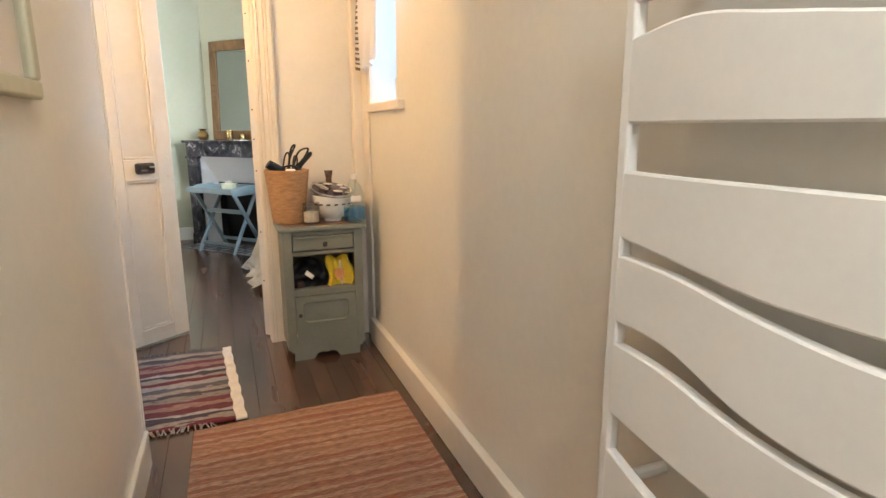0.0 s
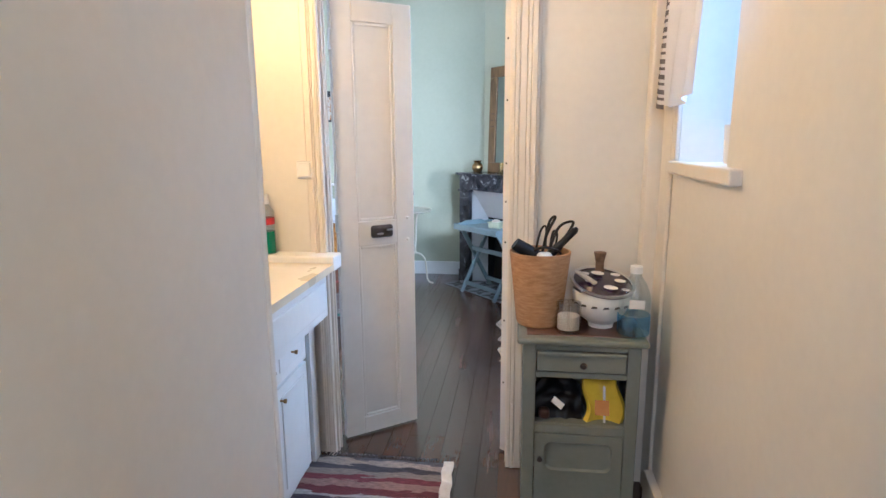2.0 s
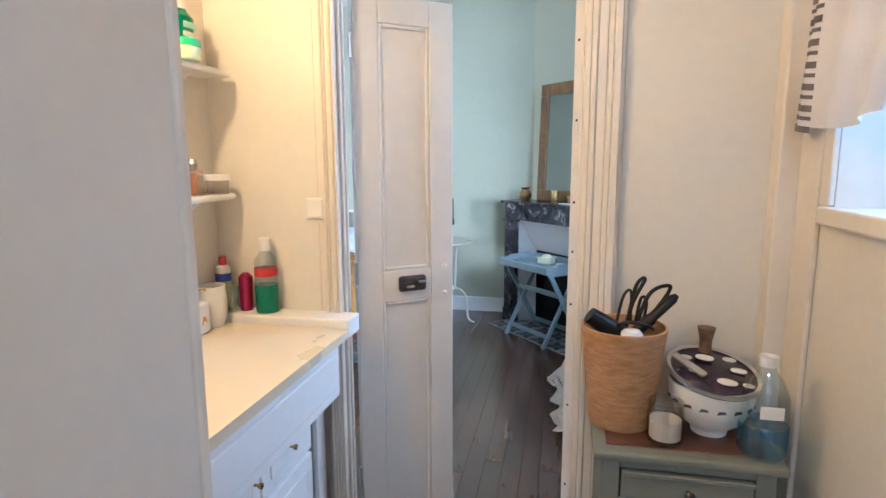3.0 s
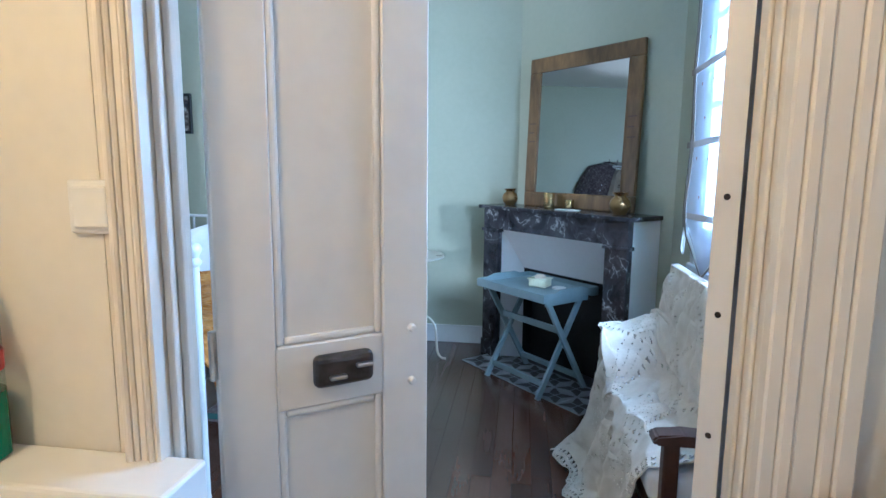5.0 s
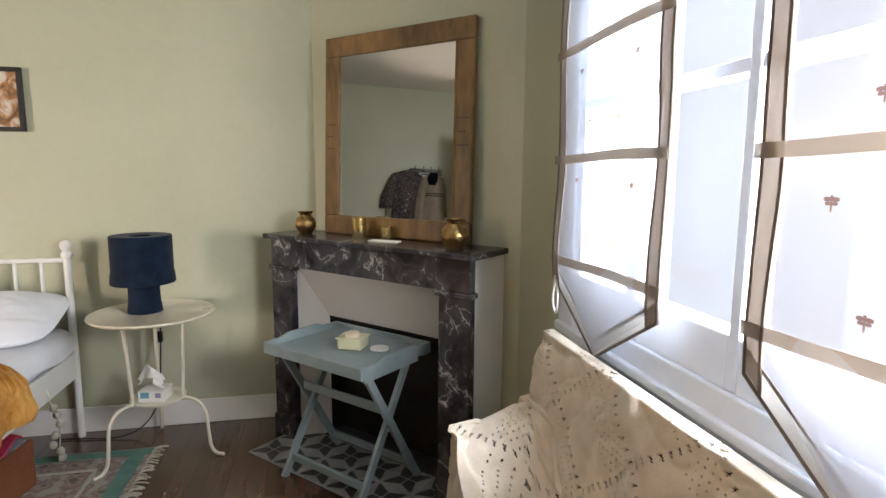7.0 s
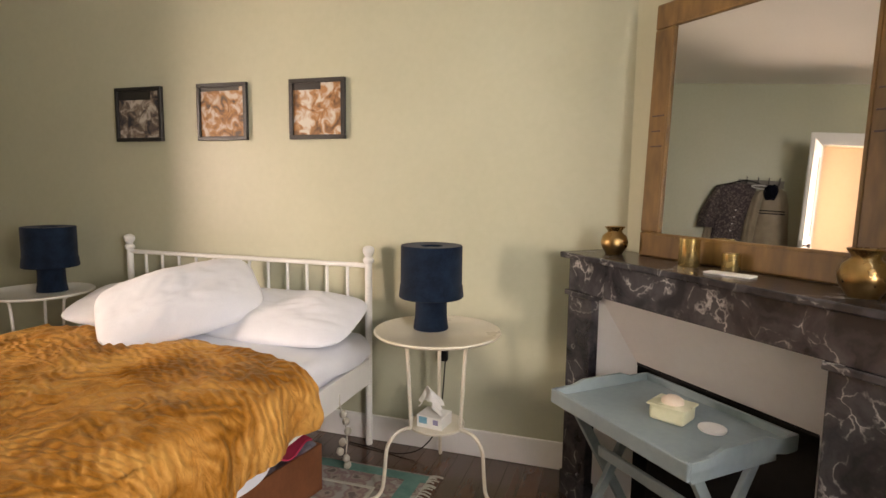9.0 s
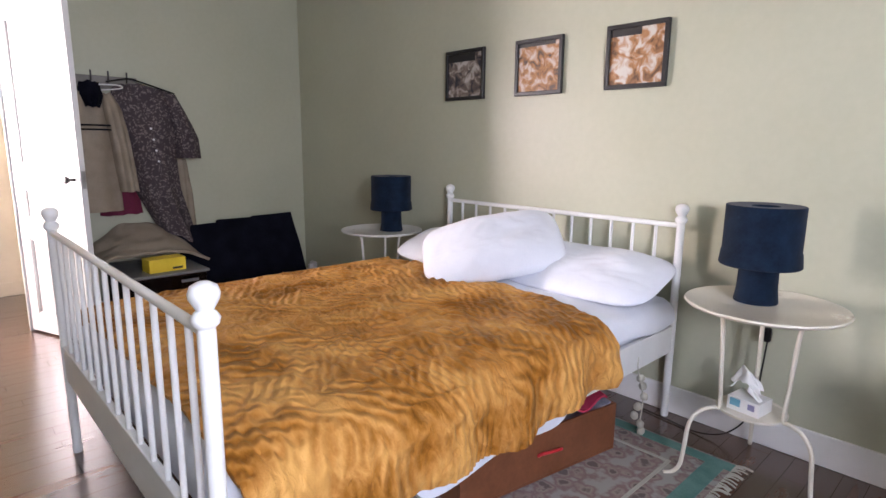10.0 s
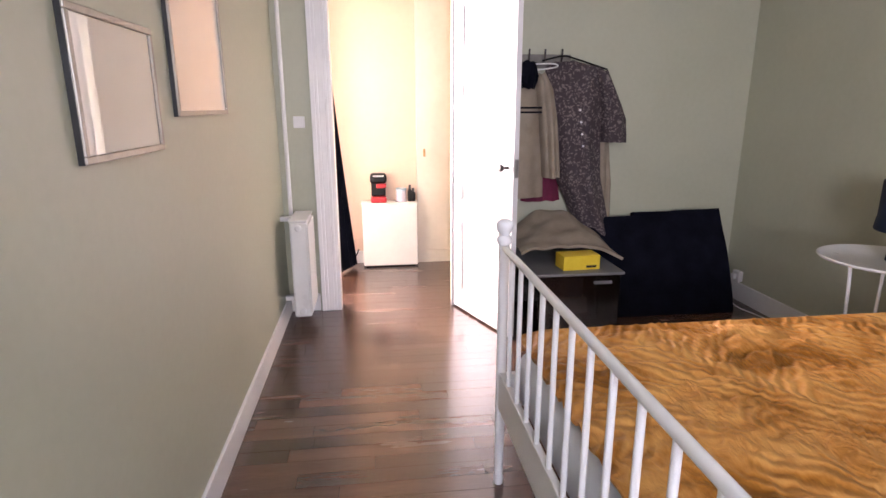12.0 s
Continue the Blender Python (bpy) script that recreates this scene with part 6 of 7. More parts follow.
part("handle", tube(curve([(0.0, -0.06, 0.11), (0.018, -0.05, 0.125), (0.02, 0.0, 0.12), (0.018, 0.05, 0.115), (0.0, 0.06, 0.10)], 5), 0.007, 8), RED_PLASTIC, case, "red handle", 60)
CLOTHES = surface("mixed_clothes", (0.10, 0.10, 0.14), (0.42, 0.40, 0.44), 12, 0.9, bump=0.004)
part("clothes", sheet(24, 36, lambda u, v: (-0.53 + 0.515 * u, -0.42 + 0.80 * v, 0.20 + 0.035 * soft(u * 4, v * 6, 1, 8) + 0.02 * math.sin(v * 14)), 0.01), CLOTHES, case, "grey and white folded clothes", 60)
part("red_garment", sheet(14, 16, lambda u, v: (-0.20 + 0.19 * u, 0.16 + 0.19 * v, 0.245 + 0.02 * math.sin(6 * v + 3 * u)), 0.008), surface("red_cloth", (0.35, 0.01, 0.04), (0.45, 0.03, 0.08), 9, 0.9), case, "red garment", 60)
tas = thing("shell_garland", pose(-1.17, 6.32, 0), "hanging garland of pale tassels on the bed rail", "garland")
for k in range(7):
    b = lathe([(0, 0), (0.014, 0.005), (0.019, 0.02), (0.012, 0.036), (0, 0.04)], 10)
    bmesh.ops.transform(b, matrix=pose(0.012 * math.sin(k * 1.9), 0.02 * math.cos(k * 1.3), 0.02 + 0.043 * k, 20 * math.sin(k), 15 * math.cos(2 * k), 0), verts=b.verts)
    part("tassel", b, RUG_CREAM, tas, smooth=60)
part("string", tube(curve([(0, 0, 0.03), (0.008, 0.01, 0.2), (-0.01, -0.02, 0.34), (-0.014, -0.02, 0.40)], 5), 0.003, 6), RUG_CREAM, tas)

# ---- bedroom window ----
def sheer(name, colour, through_amount, see=0.25):
    """Thin cloth: some light passes straight, some is scattered through."""
    m, t, p = nodes_of(name)
    N, L = t.nodes, t.links
    geo = N.new("ShaderNodeNewGeometry")
    nz = N.new("ShaderNodeTexNoise")
    nz.inputs["Scale"].default_value, nz.inputs["Detail"].default_value = 3, 4
    L.new(geo.outputs["Position"], nz.inputs["Vector"])
    r = N.new("ShaderNodeValToRGB")
    r.color_ramp.elements[0].color, r.color_ramp.elements[1].color = rgba([c * 0.93 for c in colour]), rgba(colour)
    L.new(nz.outputs["Fac"], r.inputs[0])
    L.new(r.outputs[0], p.inputs["Base Color"])
    p.inputs["Roughness"].default_value = 0.9
    tl = N.new("ShaderNodeBsdfTranslucent")
    L.new(r.outputs[0], tl.inputs[0])
    tr = N.new("ShaderNodeBsdfTransparent")
    a, c = N.new("ShaderNodeMixShader"), N.new("ShaderNodeMixShader")
    a.inputs[0].default_value, c.inputs[0].default_value = through_amount, see
    L.new(p.outputs[0], a.inputs[1])
    L.new(tl.outputs[0], a.inputs[2])
    L.new(a.outputs[0], c.inputs[1])
    L.new(tr.outputs[0], c.inputs[2])
    L.new(c.outputs[0], N["Material Output"].inputs["Surface"])
    return m


SHEER = sheer("sheer_voile", (0.66, 0.70, 0.82), 0.05, 0.52)
TAUPE = sheer("taupe_tape", (0.36, 0.31, 0.27), 0.3, 0.12)
SASH = surface("white_sash", (0.57, 0.60, 0.65), (0.63, 0.66, 0.71), 4, 0.35, 0.08, grain=40, bump=0.0005)

win2 = thing("window_2", pose(0, 0, 0), "tall white casement window in two leaves", "window", kind="structure")
WY0, WY1, WXA, WXB = 3.60, 5.20, 0.88, 0.94
for lo, hi in (((WXA, WY0, 0.92), (WXB + 0.06, WY0 + 0.10, 2.50)), ((WXA, WY1 - 0.10, 0.92), (WXB + 0.06, WY1, 2.50)), ((WXA, WY0 + 0.10, 2.42), (WXB + 0.06, WY1 - 0.10, 2.50)), ((WXA, WY0 + 0.10, 0.92), (WXB + 0.06, WY1 - 0.10, 0.985))):
    part("window_frame", box(lo, hi, 0.005), SASH, win2)
for y0, y1 in ((3.70, 4.40), (4.74, 5.10)):
    leaf = part("casement", box((WXA + 0.01, y0, 0.985), (WXB + 0.02, y0 + 0.06, 2.42), 0.004), SASH, win2)
    part("stile", box((WXA + 0.01, y1 - 0.03, 0.985), (WXB + 0.02, y1, 2.42), 0.004), SASH, leaf)
    part("bottom_rail", box((WXA + 0.01, y0 + 0.06, 0.985), (WXB + 0.02, y1 - 0.03, 1.10), 0.004), SASH, leaf)
    part("top_rail", box((WXA + 0.01, y0 + 0.06, 2.36), (WXB + 0.02, y1 - 0.03, 2.42), 0.004), SASH, leaf)
    for z in (1.63, 2.0):
        part("glazing_bar", box((WXA + 0.015, y0 + 0.06, z - 0.014), (WXB + 0.015, y1 - 0.03, z + 0.014), 0.003), SASH, leaf)
    part("pane", box((0.922, y0 + 0.06, 1.10), (0.926, y1 - 0.03, 2.36)), PANE, leaf).visible_shadow = False
mid = part("middle_light", box((WXA + 0.012, 4.40, 0.985), (WXB + 0.02, 4.74, 1.10), 0.004), SASH, win2)
part("glazing_bar", box((WXA + 0.015, 4.40, 1.616), (WXB + 0.015, 4.74, 1.644), 0.003), SASH, mid)
part("glazing_bar", box((WXA + 0.015, 4.40, 1.986), (WXB + 0.015, 4.74, 2.014), 0.003), SASH, mid)
part("pane", box((0.922, 4.40, 1.10), (0.926, 4.74, 2.42)), PANE, win2).visible_shadow = False
part("sill_moulding", box((0.865, WY0, 0.895), (1.0, WY1, 0.925), 0.006, 2), SASH, win2)
part("apron_panel", box((0.925, WY0, 0.0), (0.99, WY1, 0.895), 0.003), SASH, win2, "white panelled apron under the window")
part("apron_moulding", box((0.912, WY0 + 0.09, 0.12), (0.926, WY1 - 0.09, 0.82), 0.006, 2), SASH, win2)


def bug(parent, y, z, s):
    """A stitched insect motif: four wings and a body."""
    b = bmesh.new()
    for dy, dz, w, h in ((-0.011, 0.006, 0.010, 0.006), (0.011, 0.006, 0.010, 0.006), (-0.009, -0.004, 0.008, 0.005), (0.009, -0.004, 0.008, 0.005), (0, -0.008, 0.003, 0.018), (0, 0.012, 0.004, 0.004)):
        v = [b.verts.new((0.0, (dy + w * c) * s, (dz + h * d) * s)) for c, d in ((-1, 0.6), (0, 1), (1, 0.6), (1, -0.6), (0, -1), (-1, -0.6))]
        b.faces.new(v)
    bmesh.ops.solidify(b, geom=b.faces[:], thickness=0.001)
    bmesh.ops.translate(b, vec=(BLIND_X - 0.018, y, z), verts=b.verts)
    part("insect_motif", b, sheer("brown_thread", (0.26, 0.13, 0.09), 0.25, 0.2) if "brown_thread" not in bpy.data.materials else bpy.data.materials["brown_thread"], parent)


BLIND_X = 0.822
PALE_TAPE = sheer("pale_tape", (0.70, 0.70, 0.68), 0.35, 0.22)
PIPING = sheer("taupe_piping", (0.20, 0.165, 0.14), 0.2, 0.05)


def blind(y0, y1, label, tip, rise):
    """A sheer blind with taupe tapes; its lower edge is tied up into a point with a ring."""
    o = thing("sheer_blind", pose(0, 0, 0), label, "blind", "sheer window blinds")
    w = y1 - y0

    def edge(u):
        return tip + rise * abs(2 * u - 1)

    def place(u, v):
        lo = edge(u)
        z = lo + (2.46 - lo) * v
        bulge = 0.014 * math.sin(5.0 * v * math.pi) * (0.3 + math.sin(math.pi * u)) * (1 - v) + 0.004 * soft(u * 3, v * 8, 1, y0)
        return (BLIND_X - bulge, y0 + w * u, z)
    part("cloth", sheet(28, 90, place, 0.0), SHEER, o, smooth=80)

    def band(name, f, nu, nv, material, label, lift=0.003):
        b = sheet(nu, nv, lambda p, q: Vector(f(p, q)) + Vector((-lift, 0, 0)), 0.0012)
        return part(name, b, material, o, label, 80)
    tw = 0.046 / w
    for u0, u1 in ((0.0, tw), (1 - tw, 1.0)):
        band("side_tape", lambda p, q: place(u0 + (u1 - u0) * p, q), 2, 60, TAUPE, "translucent taupe cotton tape")
        for c in (u0, u1 - 0.007 / w):
            band("piping", lambda p, q: place(c + 0.007 / w * p, q), 1, 60, PIPING, "dark taupe piping", 0.005)

    def low(a, c):
        return lambda p, q: (BLIND_X, y0 + w * p, edge(p) + a + (c - a) * q)
    band("hem_tape", low(0.0, 0.055), 26, 2, PALE_TAPE, "pale hem tape")
    band("piping", low(0.0, 0.009), 26, 1, PIPING, "dark taupe piping", 0.005)
    band("piping", low(0.048, 0.057), 26, 1, PIPING, "dark taupe piping", 0.005)
    for zc in (1.160, 1.465, 1.775, 2.10):
        band("rod_tape", lambda p, q: (BLIND_X - 0.004, y0 - 0.006 + (w + 0.012) * p, zc - 0.013 + 0.026 * q + 0.004 * math.sin(5 * p)), 16, 2, TAUPE, "translucent taupe cotton tape", 0.006)
    part("cord_ring", tube([(BLIND_X - 0.004, y0 + w / 2 + 0.019 * math.cos(a * math.pi / 10), tip - 0.030 + 0.022 * math.sin(a * math.pi / 10)) for a in range(21)], 0.0028, 6), STEEL, o, "steel cord ring", 60)
    part("top_rail", box((0.81, y0 - 0.02, 2.45), (0.875, y1 + 0.02, 2.48), 0.004), SASH, o)
    for y in (y0 + 0.05, y1 - 0.05):
        part("bracket", box((0.87, y - 0.01, 2.44), (0.882, y + 0.01, 2.48), 0.002), STEEL, o)
    return o


bl1 = blind(4.530, 5.105, "sheer white roman blind with taupe tapes and insect motifs", 0.915, 0.175)
bl2 = blind(3.735, 4.272, "sheer white roman blind with taupe tapes and insect motifs", 0.885, 0.185)
for y, z in ((4.649, 1.393), (4.791, 1.395), (4.937, 1.402), (4.723, 1.242), (4.872, 1.243), (4.653, 1.70), (4.79, 1.70), (4.93, 1.70), (4.72, 1.56), (4.87, 1.56), (4.72, 1.87), (4.87, 1.87)):
    bug(bl1, y, z, 0.5)
for y, z in ((4.116, 1.383), (3.98, 1.382), (4.054, 1.528), (4.048, 1.225), (3.9, 1.225), (3.91, 1.53), (3.84, 1.385), (4.10, 1.69), (3.97, 1.69), (4.04, 1.86), (3.9, 1.86)):
    bug(bl2, y, z, 0.62)
part("cord_loop", tube(curve([(0.815, 5.085, 1.10), (0.81, 5.09, 1.02), (0.81, 5.065, 0.985), (0.81, 5.055, 1.02), (0.815, 5.07, 1.09)], 6), 0.004, 8), PAPER, bl1, "white tie cord", 60)

# outdoors beyond the panes
OUT = glow("bright_haze", (0.88, 0.94, 1.0), 0.80)
tagged(part("backdrop", box((6.0, 1.0, -3.0), (6.05, 40.0, 12.0)), OUT), "bright hazy daylight outside the windows", "backdrop", kind="structure")

# ---- armchair with crochet throw ----
chair = thing("armchair", pose(0, 0, 0), "dark wooden armchair under a crochet throw by the window", "armchair")
CY0, CY1 = 4.02, 4.96
for x, y, h in ((0.53, CY0 + 0.02, 0.60), (0.53, CY1 - 0.02, 0.58), (0.77, CY0 + 0.10, 0.90), (0.77, CY1 - 0.06, 0.88)):
    part("leg", box((x - 0.022, y - 0.022, 0), (x + 0.022, y + 0.022, h), 0.006, 2), DARK_WOOD, chair)
for y in (CY0 + 0.02, CY1 - 0.02):
    arm = [(0.485, 0.0), (0.470, 0.012), (0.485, 0.03), (0.56, 0.036), (0.77, 0.03), (0.77, 0.0)]
    b = prism([(x, 0.585 + z) for x, z in arm], y - 0.032, y + 0.032, "y")
    bmesh.ops.bevel(b, geom=b.edges[:], offset=0.006, segments=2, affect="EDGES")
    part("armrest", b, DARK_WOOD, chair)
part("back_rail", box((0.764, CY0 - 0.04, 0.862), (0.788, CY1 - 0.09, 0.922), 0.008, 3), DARK_WOOD, chair)
part("back_rest", box((0.757, CY0 + 0.14, 0.44), (0.775, CY1 - 0.08, 0.86), 0.006), DARK_WOOD, chair)
part("seat_rail", box((0.50, CY0 + 0.04, 0.30), (0.53, CY1 - 0.04, 0.37), 0.004), DARK_WOOD, chair)
for y in (CY0 + 0.01, CY1 - 0.03):
    part("seat_rail", box((0.53, y, 0.30), (0.77, y + 0.02, 0.37), 0.004), DARK_WOOD, chair)
part("seat_cushion", box((0.485, CY0 + 0.045, 0.37), (0.745, CY1 - 0.045, 0.47), 0.03, 4), WHITE_CLOTH, chair, "white covered seat cushion", 50)

CROCHET = surface("cream_cotton_yarn", (0.60, 0.54, 0.46), (0.72, 0.66, 0.58), 16, 0.95, grain=190, bump=0.003, sheen=0.15)


def drape(path):
    """Length along a bent profile of (x, z) points."""
    acc = [0.0]
    for p, q in zip(path, path[1:]):
        acc.append(acc[-1] + math.dist(p, q))
    return acc


# across the chair, from the window side over the back, the seat and down the front
PROFILE = [(0.805, 0.78), (0.803, 0.90), (0.79, 0.942), (0.758, 0.938), (0.735, 0.84), (0.715, 0.65), (0.69, 0.53), (0.64, 0.495), (0.56, 0.495), (0.485, 0.485), (0.455, 0.43), (0.43, 0.30), (0.41, 0.16), (0.38, 0.07), (0.31, 0.03)]
ACC = drape(PROFILE)


def on_profile(s):
    s = max(0.0, min(1.0, s)) * ACC[-1]
    for i in range(len(ACC) - 1):
        if s <= ACC[i + 1]:
            f = (s - ACC[i]) / (ACC[i + 1] - ACC[i])
            p, q = PROFILE[i], PROFILE[i + 1]
            return p[0] + (q[0] - p[0]) * f, p[1] + (q[1] - p[1]) * f
    return PROFILE[-1]


def throw_chair(u, v):
    """u: from the near edge to beyond the far arm; v: along the profile."""
    near = CY0 + 0.02 + 0.42 * max(0.0, v - 0.45) ** 1.2
    y = near + (5.02 - near) * min(1.0, u / 0.80)
    x, z = on_profile(v)
    crumple = 1.0 + 1.3 * math.exp(-((v - 0.52) / 0.13) ** 2)
    wr = (0.022 * soft(u * 5, v * 7, 1, 14) + 0.026 * abs(soft(u * 9, v * 12, 1, 8))) * crumple + 0.009 * soft(u * 19, v * 22, 1, 3)
    sag = 0.03 * math.sin(math.pi * min(1, u / 0.8)) if v < 0.25 else 0.0
    t_ = max(0.0, min(1.0, (y - 4.74) / 0.20))
    t_ = t_ * t_ * (3 - 2 * t_)
    armz = 0.665 + (0.10 * max(0.0, (x - 0.55) / 0.25))
    if 0.24 < v < 0.66 and t_ > 0:
        z = z + (max(z, armz) - z) * t_
    elif v >= 0.66 and t_ > 0:
        k = (v - 0.66) / 0.34
        z = z + (max(z, armz * (1 - k) + 0.03 * k) - z) * t_ * 0.85
        x = x + 0.07 * t_ * (1 - k) - 0.03 * t_ * k
    if u > 0.80:
        d = (u - 0.80) / 0.20
        y = 5.02 + 0.035 * math.sin(d * 1.5) + 0.01 * math.sin(v * 30)
        z = z - 0.50 * d * (0.6 + 0.4 * math.sin(4 * v))
        z = max(z, 0.02)
    if v > 0.72:
        y += 0.03 * math.sin(v * 26 + u * 9)
        x += 0.022 * math.sin(u * 24)
    if 0.10 < v < 0.42:
        return (x - abs(wr) * 0.8, y, z + 0.5 * abs(wr))
    return (x + wr, y, max(z + wr - sag * 0.4, 0.012))


NU, NV = 250, 310


def lace(i, j):
    """Open work: crossing bands of triangular holes, rows of eyelets and plain knitted blocks."""
    a, c = (i + j) % 78, (i - j) % 78
    if i < 10 or j > NV - 12:
        return not (i % 5 in (1, 2, 3) and j % 5 in (1, 2, 3) and (i + j) % 5 != 0)
    if a < 10:
        return not (2 <= a <= 7 and (i - j) % 8 < 1 + a // 2 and (i - j) % 8 != 0)
    if c < 10:
        return not (2 <= c <= 7 and (i + j) % 8 < 1 + c // 2 and (i + j) % 8 != 0)
    blk = ((i + j) // 39 + 2 * ((i - j) // 39)) % 4
    if blk == 0:
        return not (i % 4 == 1 and j % 4 == 1)
    if blk == 2:
        return not ((i + j) % 9 == 4 and (i - j) % 5 in (1, 2))
    return True


b = sheet(NU, NV, throw_chair, 0.005, keep=lace)
tagged(part("crochet_throw", b, CROCHET, smooth=70), "cream crochet lace throw draped over the armchair", "throw")

# ---- bedroom: south and west walls ----
SILVER_FRAME = surface("champagne_frame", (0.30, 0.27, 0.22), (0.42, 0.38, 0.31), 8, 0.4, 0.1, metal=0.4)
for x0, x1, z0, z1, lab in ((-2.665, -2.19, 1.324, 1.662, "pale picture in a thin champagne frame"), (-3.462, -2.83, 1.416, 2.10, "tall pale picture in a thin dark frame")):
    o = thing("wall_frame", pose(0, SOUTH, 0), lab, "picture", "frames on the long wall")
    for lo, hi in (((x0, 0.002, z0), (x1, 0.020, z0 + 0.018)), ((x0, 0.002, z1 - 0.018), (x1, 0.020, z1)), ((x0, 0.002, z0 + 0.018), (x0 + 0.018, 0.020, z1 - 0.018)), ((x1 - 0.018, 0.002, z0 + 0.018), (x1, 0.020, z1 - 0.018))):
        part("frame_bar", box(lo, hi, 0.003), SILVER_FRAME, o)
        part("frame_edge", box((lo[0] - 0.002 if lo[0] == x0 else lo[0], 0.001, lo[2]), (hi[0] + 0.002 if hi[0] == x1 else hi[0], 0.014, hi[2])), BLACK_FRAME, o)
    part("print", box((x0 + 0.018, 0.006, z0 + 0.018), (x1 - 0.018, 0.011, z1 - 0.018)), PAPER, o)
    part("glass", box((x0 + 0.018, 0.0145, z0 + 0.018), (x1 - 0.018, 0.0165, z1 - 0.018)), clear_pane("frame_glass", (0.98, 0.97, 0.95), 0.07, True), o).visible_shadow = False

hr = thing("wall_radiator", pose(0, 0, 0), "white column radiator fixed low on the wall", "radiator")
for k in range(6):
    x = -4.76 + 0.056 * k
    part("column", box((x, 3.42, 0.10), (x + 0.048, 3.53, 0.735), 0.014, 3), ENAMEL, hr)
part("top_grille", box((-4.77, 3.417, 0.735), (-4.42, 3.533, 0.752), 0.006), ENAMEL, hr)
part("front_plate", box((-4.77, 3.531, 0.13), (-4.42, 3.539, 0.72), 0.003), ENAMEL, hr)
for z in (0.14, 0.70):
    b = lathe([(0.022, 0), (0.022, 0.012), (0.012, 0.018), (0, 0.018)], 16)
    bmesh.ops.transform(b, matrix=pose(-4.432, 3.475, z, 0, 90, 0), verts=b.verts)
    part("end_cap", b, WHITE_PLASTIC, hr)
    part("wall_bracket", box((-4.70, SOUTH, z), (-4.66, 3.43, z + 0.03)), ENAMEL, hr)
tagged(part("heating_pipe", tube([(-4.79, 3.385, 0.0), (-4.79, 3.385, TOP)], 0.014, 12), ENAMEL, smooth=60), "white heating pipe running up the corner", "pipe", kind="structure")
s2 = thing("light_switch", pose(WEST, 3.475, 1.345), "white light switch beside the doorway", "switch")
part("plate", box((0, -0.038, -0.038), (0.011, 0.038, 0.038), 0.004), WHITE_PLASTIC, s2)
part("rocker", box((0.010, -0.028, -0.028), (0.016, 0.028, 0.028), 0.003), WHITE_PLASTIC, s2)

rack = thing("coat_rack", pose(WEST, 0, 0), "wooden wall coat rack with dark metal hooks", "coat rack")
part("rail_board", box((0.001, 4.86, 1.70), (0.022, 5.34, 1.79), 0.004), surface("grey_wood", (0.16, 0.15, 0.13), (0.24, 0.22, 0.19), 9, 0.6), rack)
for y in (4.92, 5.03, 5.14, 5.26):
    part("hook", tube(curve([(0.02, y, 1.74), (0.05, y, 1.74), (0.07, y, 1.77), (0.075, y, 1.82)], 4), 0.006, 8), DARK_METAL, rack, smooth=60)

TRENCH = surface("beige_cotton", (0.26, 0.21, 0.15), (0.34, 0.28, 0.21), 9, 0.85, grain=120, bump=0.001)
def animal(name):
    m, t, p = nodes_of(name)
    N, L = t.nodes, t.links
    geo = N.new("ShaderNodeNewGeometry")
    v = N.new("ShaderNodeTexVoronoi")
    v.inputs["Scale"].default_value = 44
    v.inputs["Randomness"].default_value = 1
    nz = N.new("ShaderNodeTexNoise")
    nz.inputs["Scale"].default_value = 18
    L.new(geo.outputs["Position"], nz.inputs["Vector"])
    ad = N.new("ShaderNodeMixRGB")
    ad.blend_type, ad.inputs[0].default_value = "ADD", 0.1
    L.new(geo.outputs["Position"], ad.inputs[1])
    L.new(nz.outputs["Color"], ad.inputs[2])
    L.new(ad.outputs[0], v.inputs["Vector"])
    r = N.new("ShaderNodeValToRGB")
    e = r.color_ramp.elements
    e[0].position, e[0].color = 0.22, (0.20, 0.165, 0.15, 1)
    e[1].position, e[1].color = 0.5, (0.055, 0.04, 0.045, 1)
    L.new(v.outputs["Distance"], r.inputs[0])
    L.new(r.outputs[0], p.inputs["Base Color"])
    p.inputs["Roughness"].default_value = 0.9
    return m


LEOPARD = animal("dark_animal_print")
BLACK_CLOTH = surface("navy_black_cloth", (0.003, 0.0035, 0.007), (0.007, 0.0075, 0.014), 8, 0.95, 0.03, grain=90, bump=0.001, spec=0.08)
PLUM = surface("plum_cloth", (0.10, 0.008, 0.03), (0.16, 0.015, 0.05), 9, 0.9)


def garment(parent, name, pts, x0, depth, material, label, seed):
    """A hanging garment: a bulged front over a side outline. pts: rows of (z, y_left, y_right) from top to bottom."""
    def row(v):
        f = v * (len(pts) - 1)
        i = min(int(f), len(pts) - 2)
        k = f - i
        return [pts[i][c] + (pts[i + 1][c] - pts[i][c]) * k for c in range(3)]

    def front(u, v):
        z, a, c = row(v)
        fold = 0.010 * math.sin(u * 16 + seed + 3 * v) * min(1.0, v * 2) + 0.012 * soft(u * 3, v * 5, 1, seed)
        return (x0 + depth * (math.sin(math.pi * u) ** 0.6 if 0 < u < 1 else 0) * (0.6 + 0.4 * v) + fold * (1 if 0 < u < 1 else 0), a + (c - a) * u, z + 0.012 * soft(u * 4, v, 1, seed + 2))
    return part(name, sheet(26, 44, front, 0.008), material, parent, label, 70)


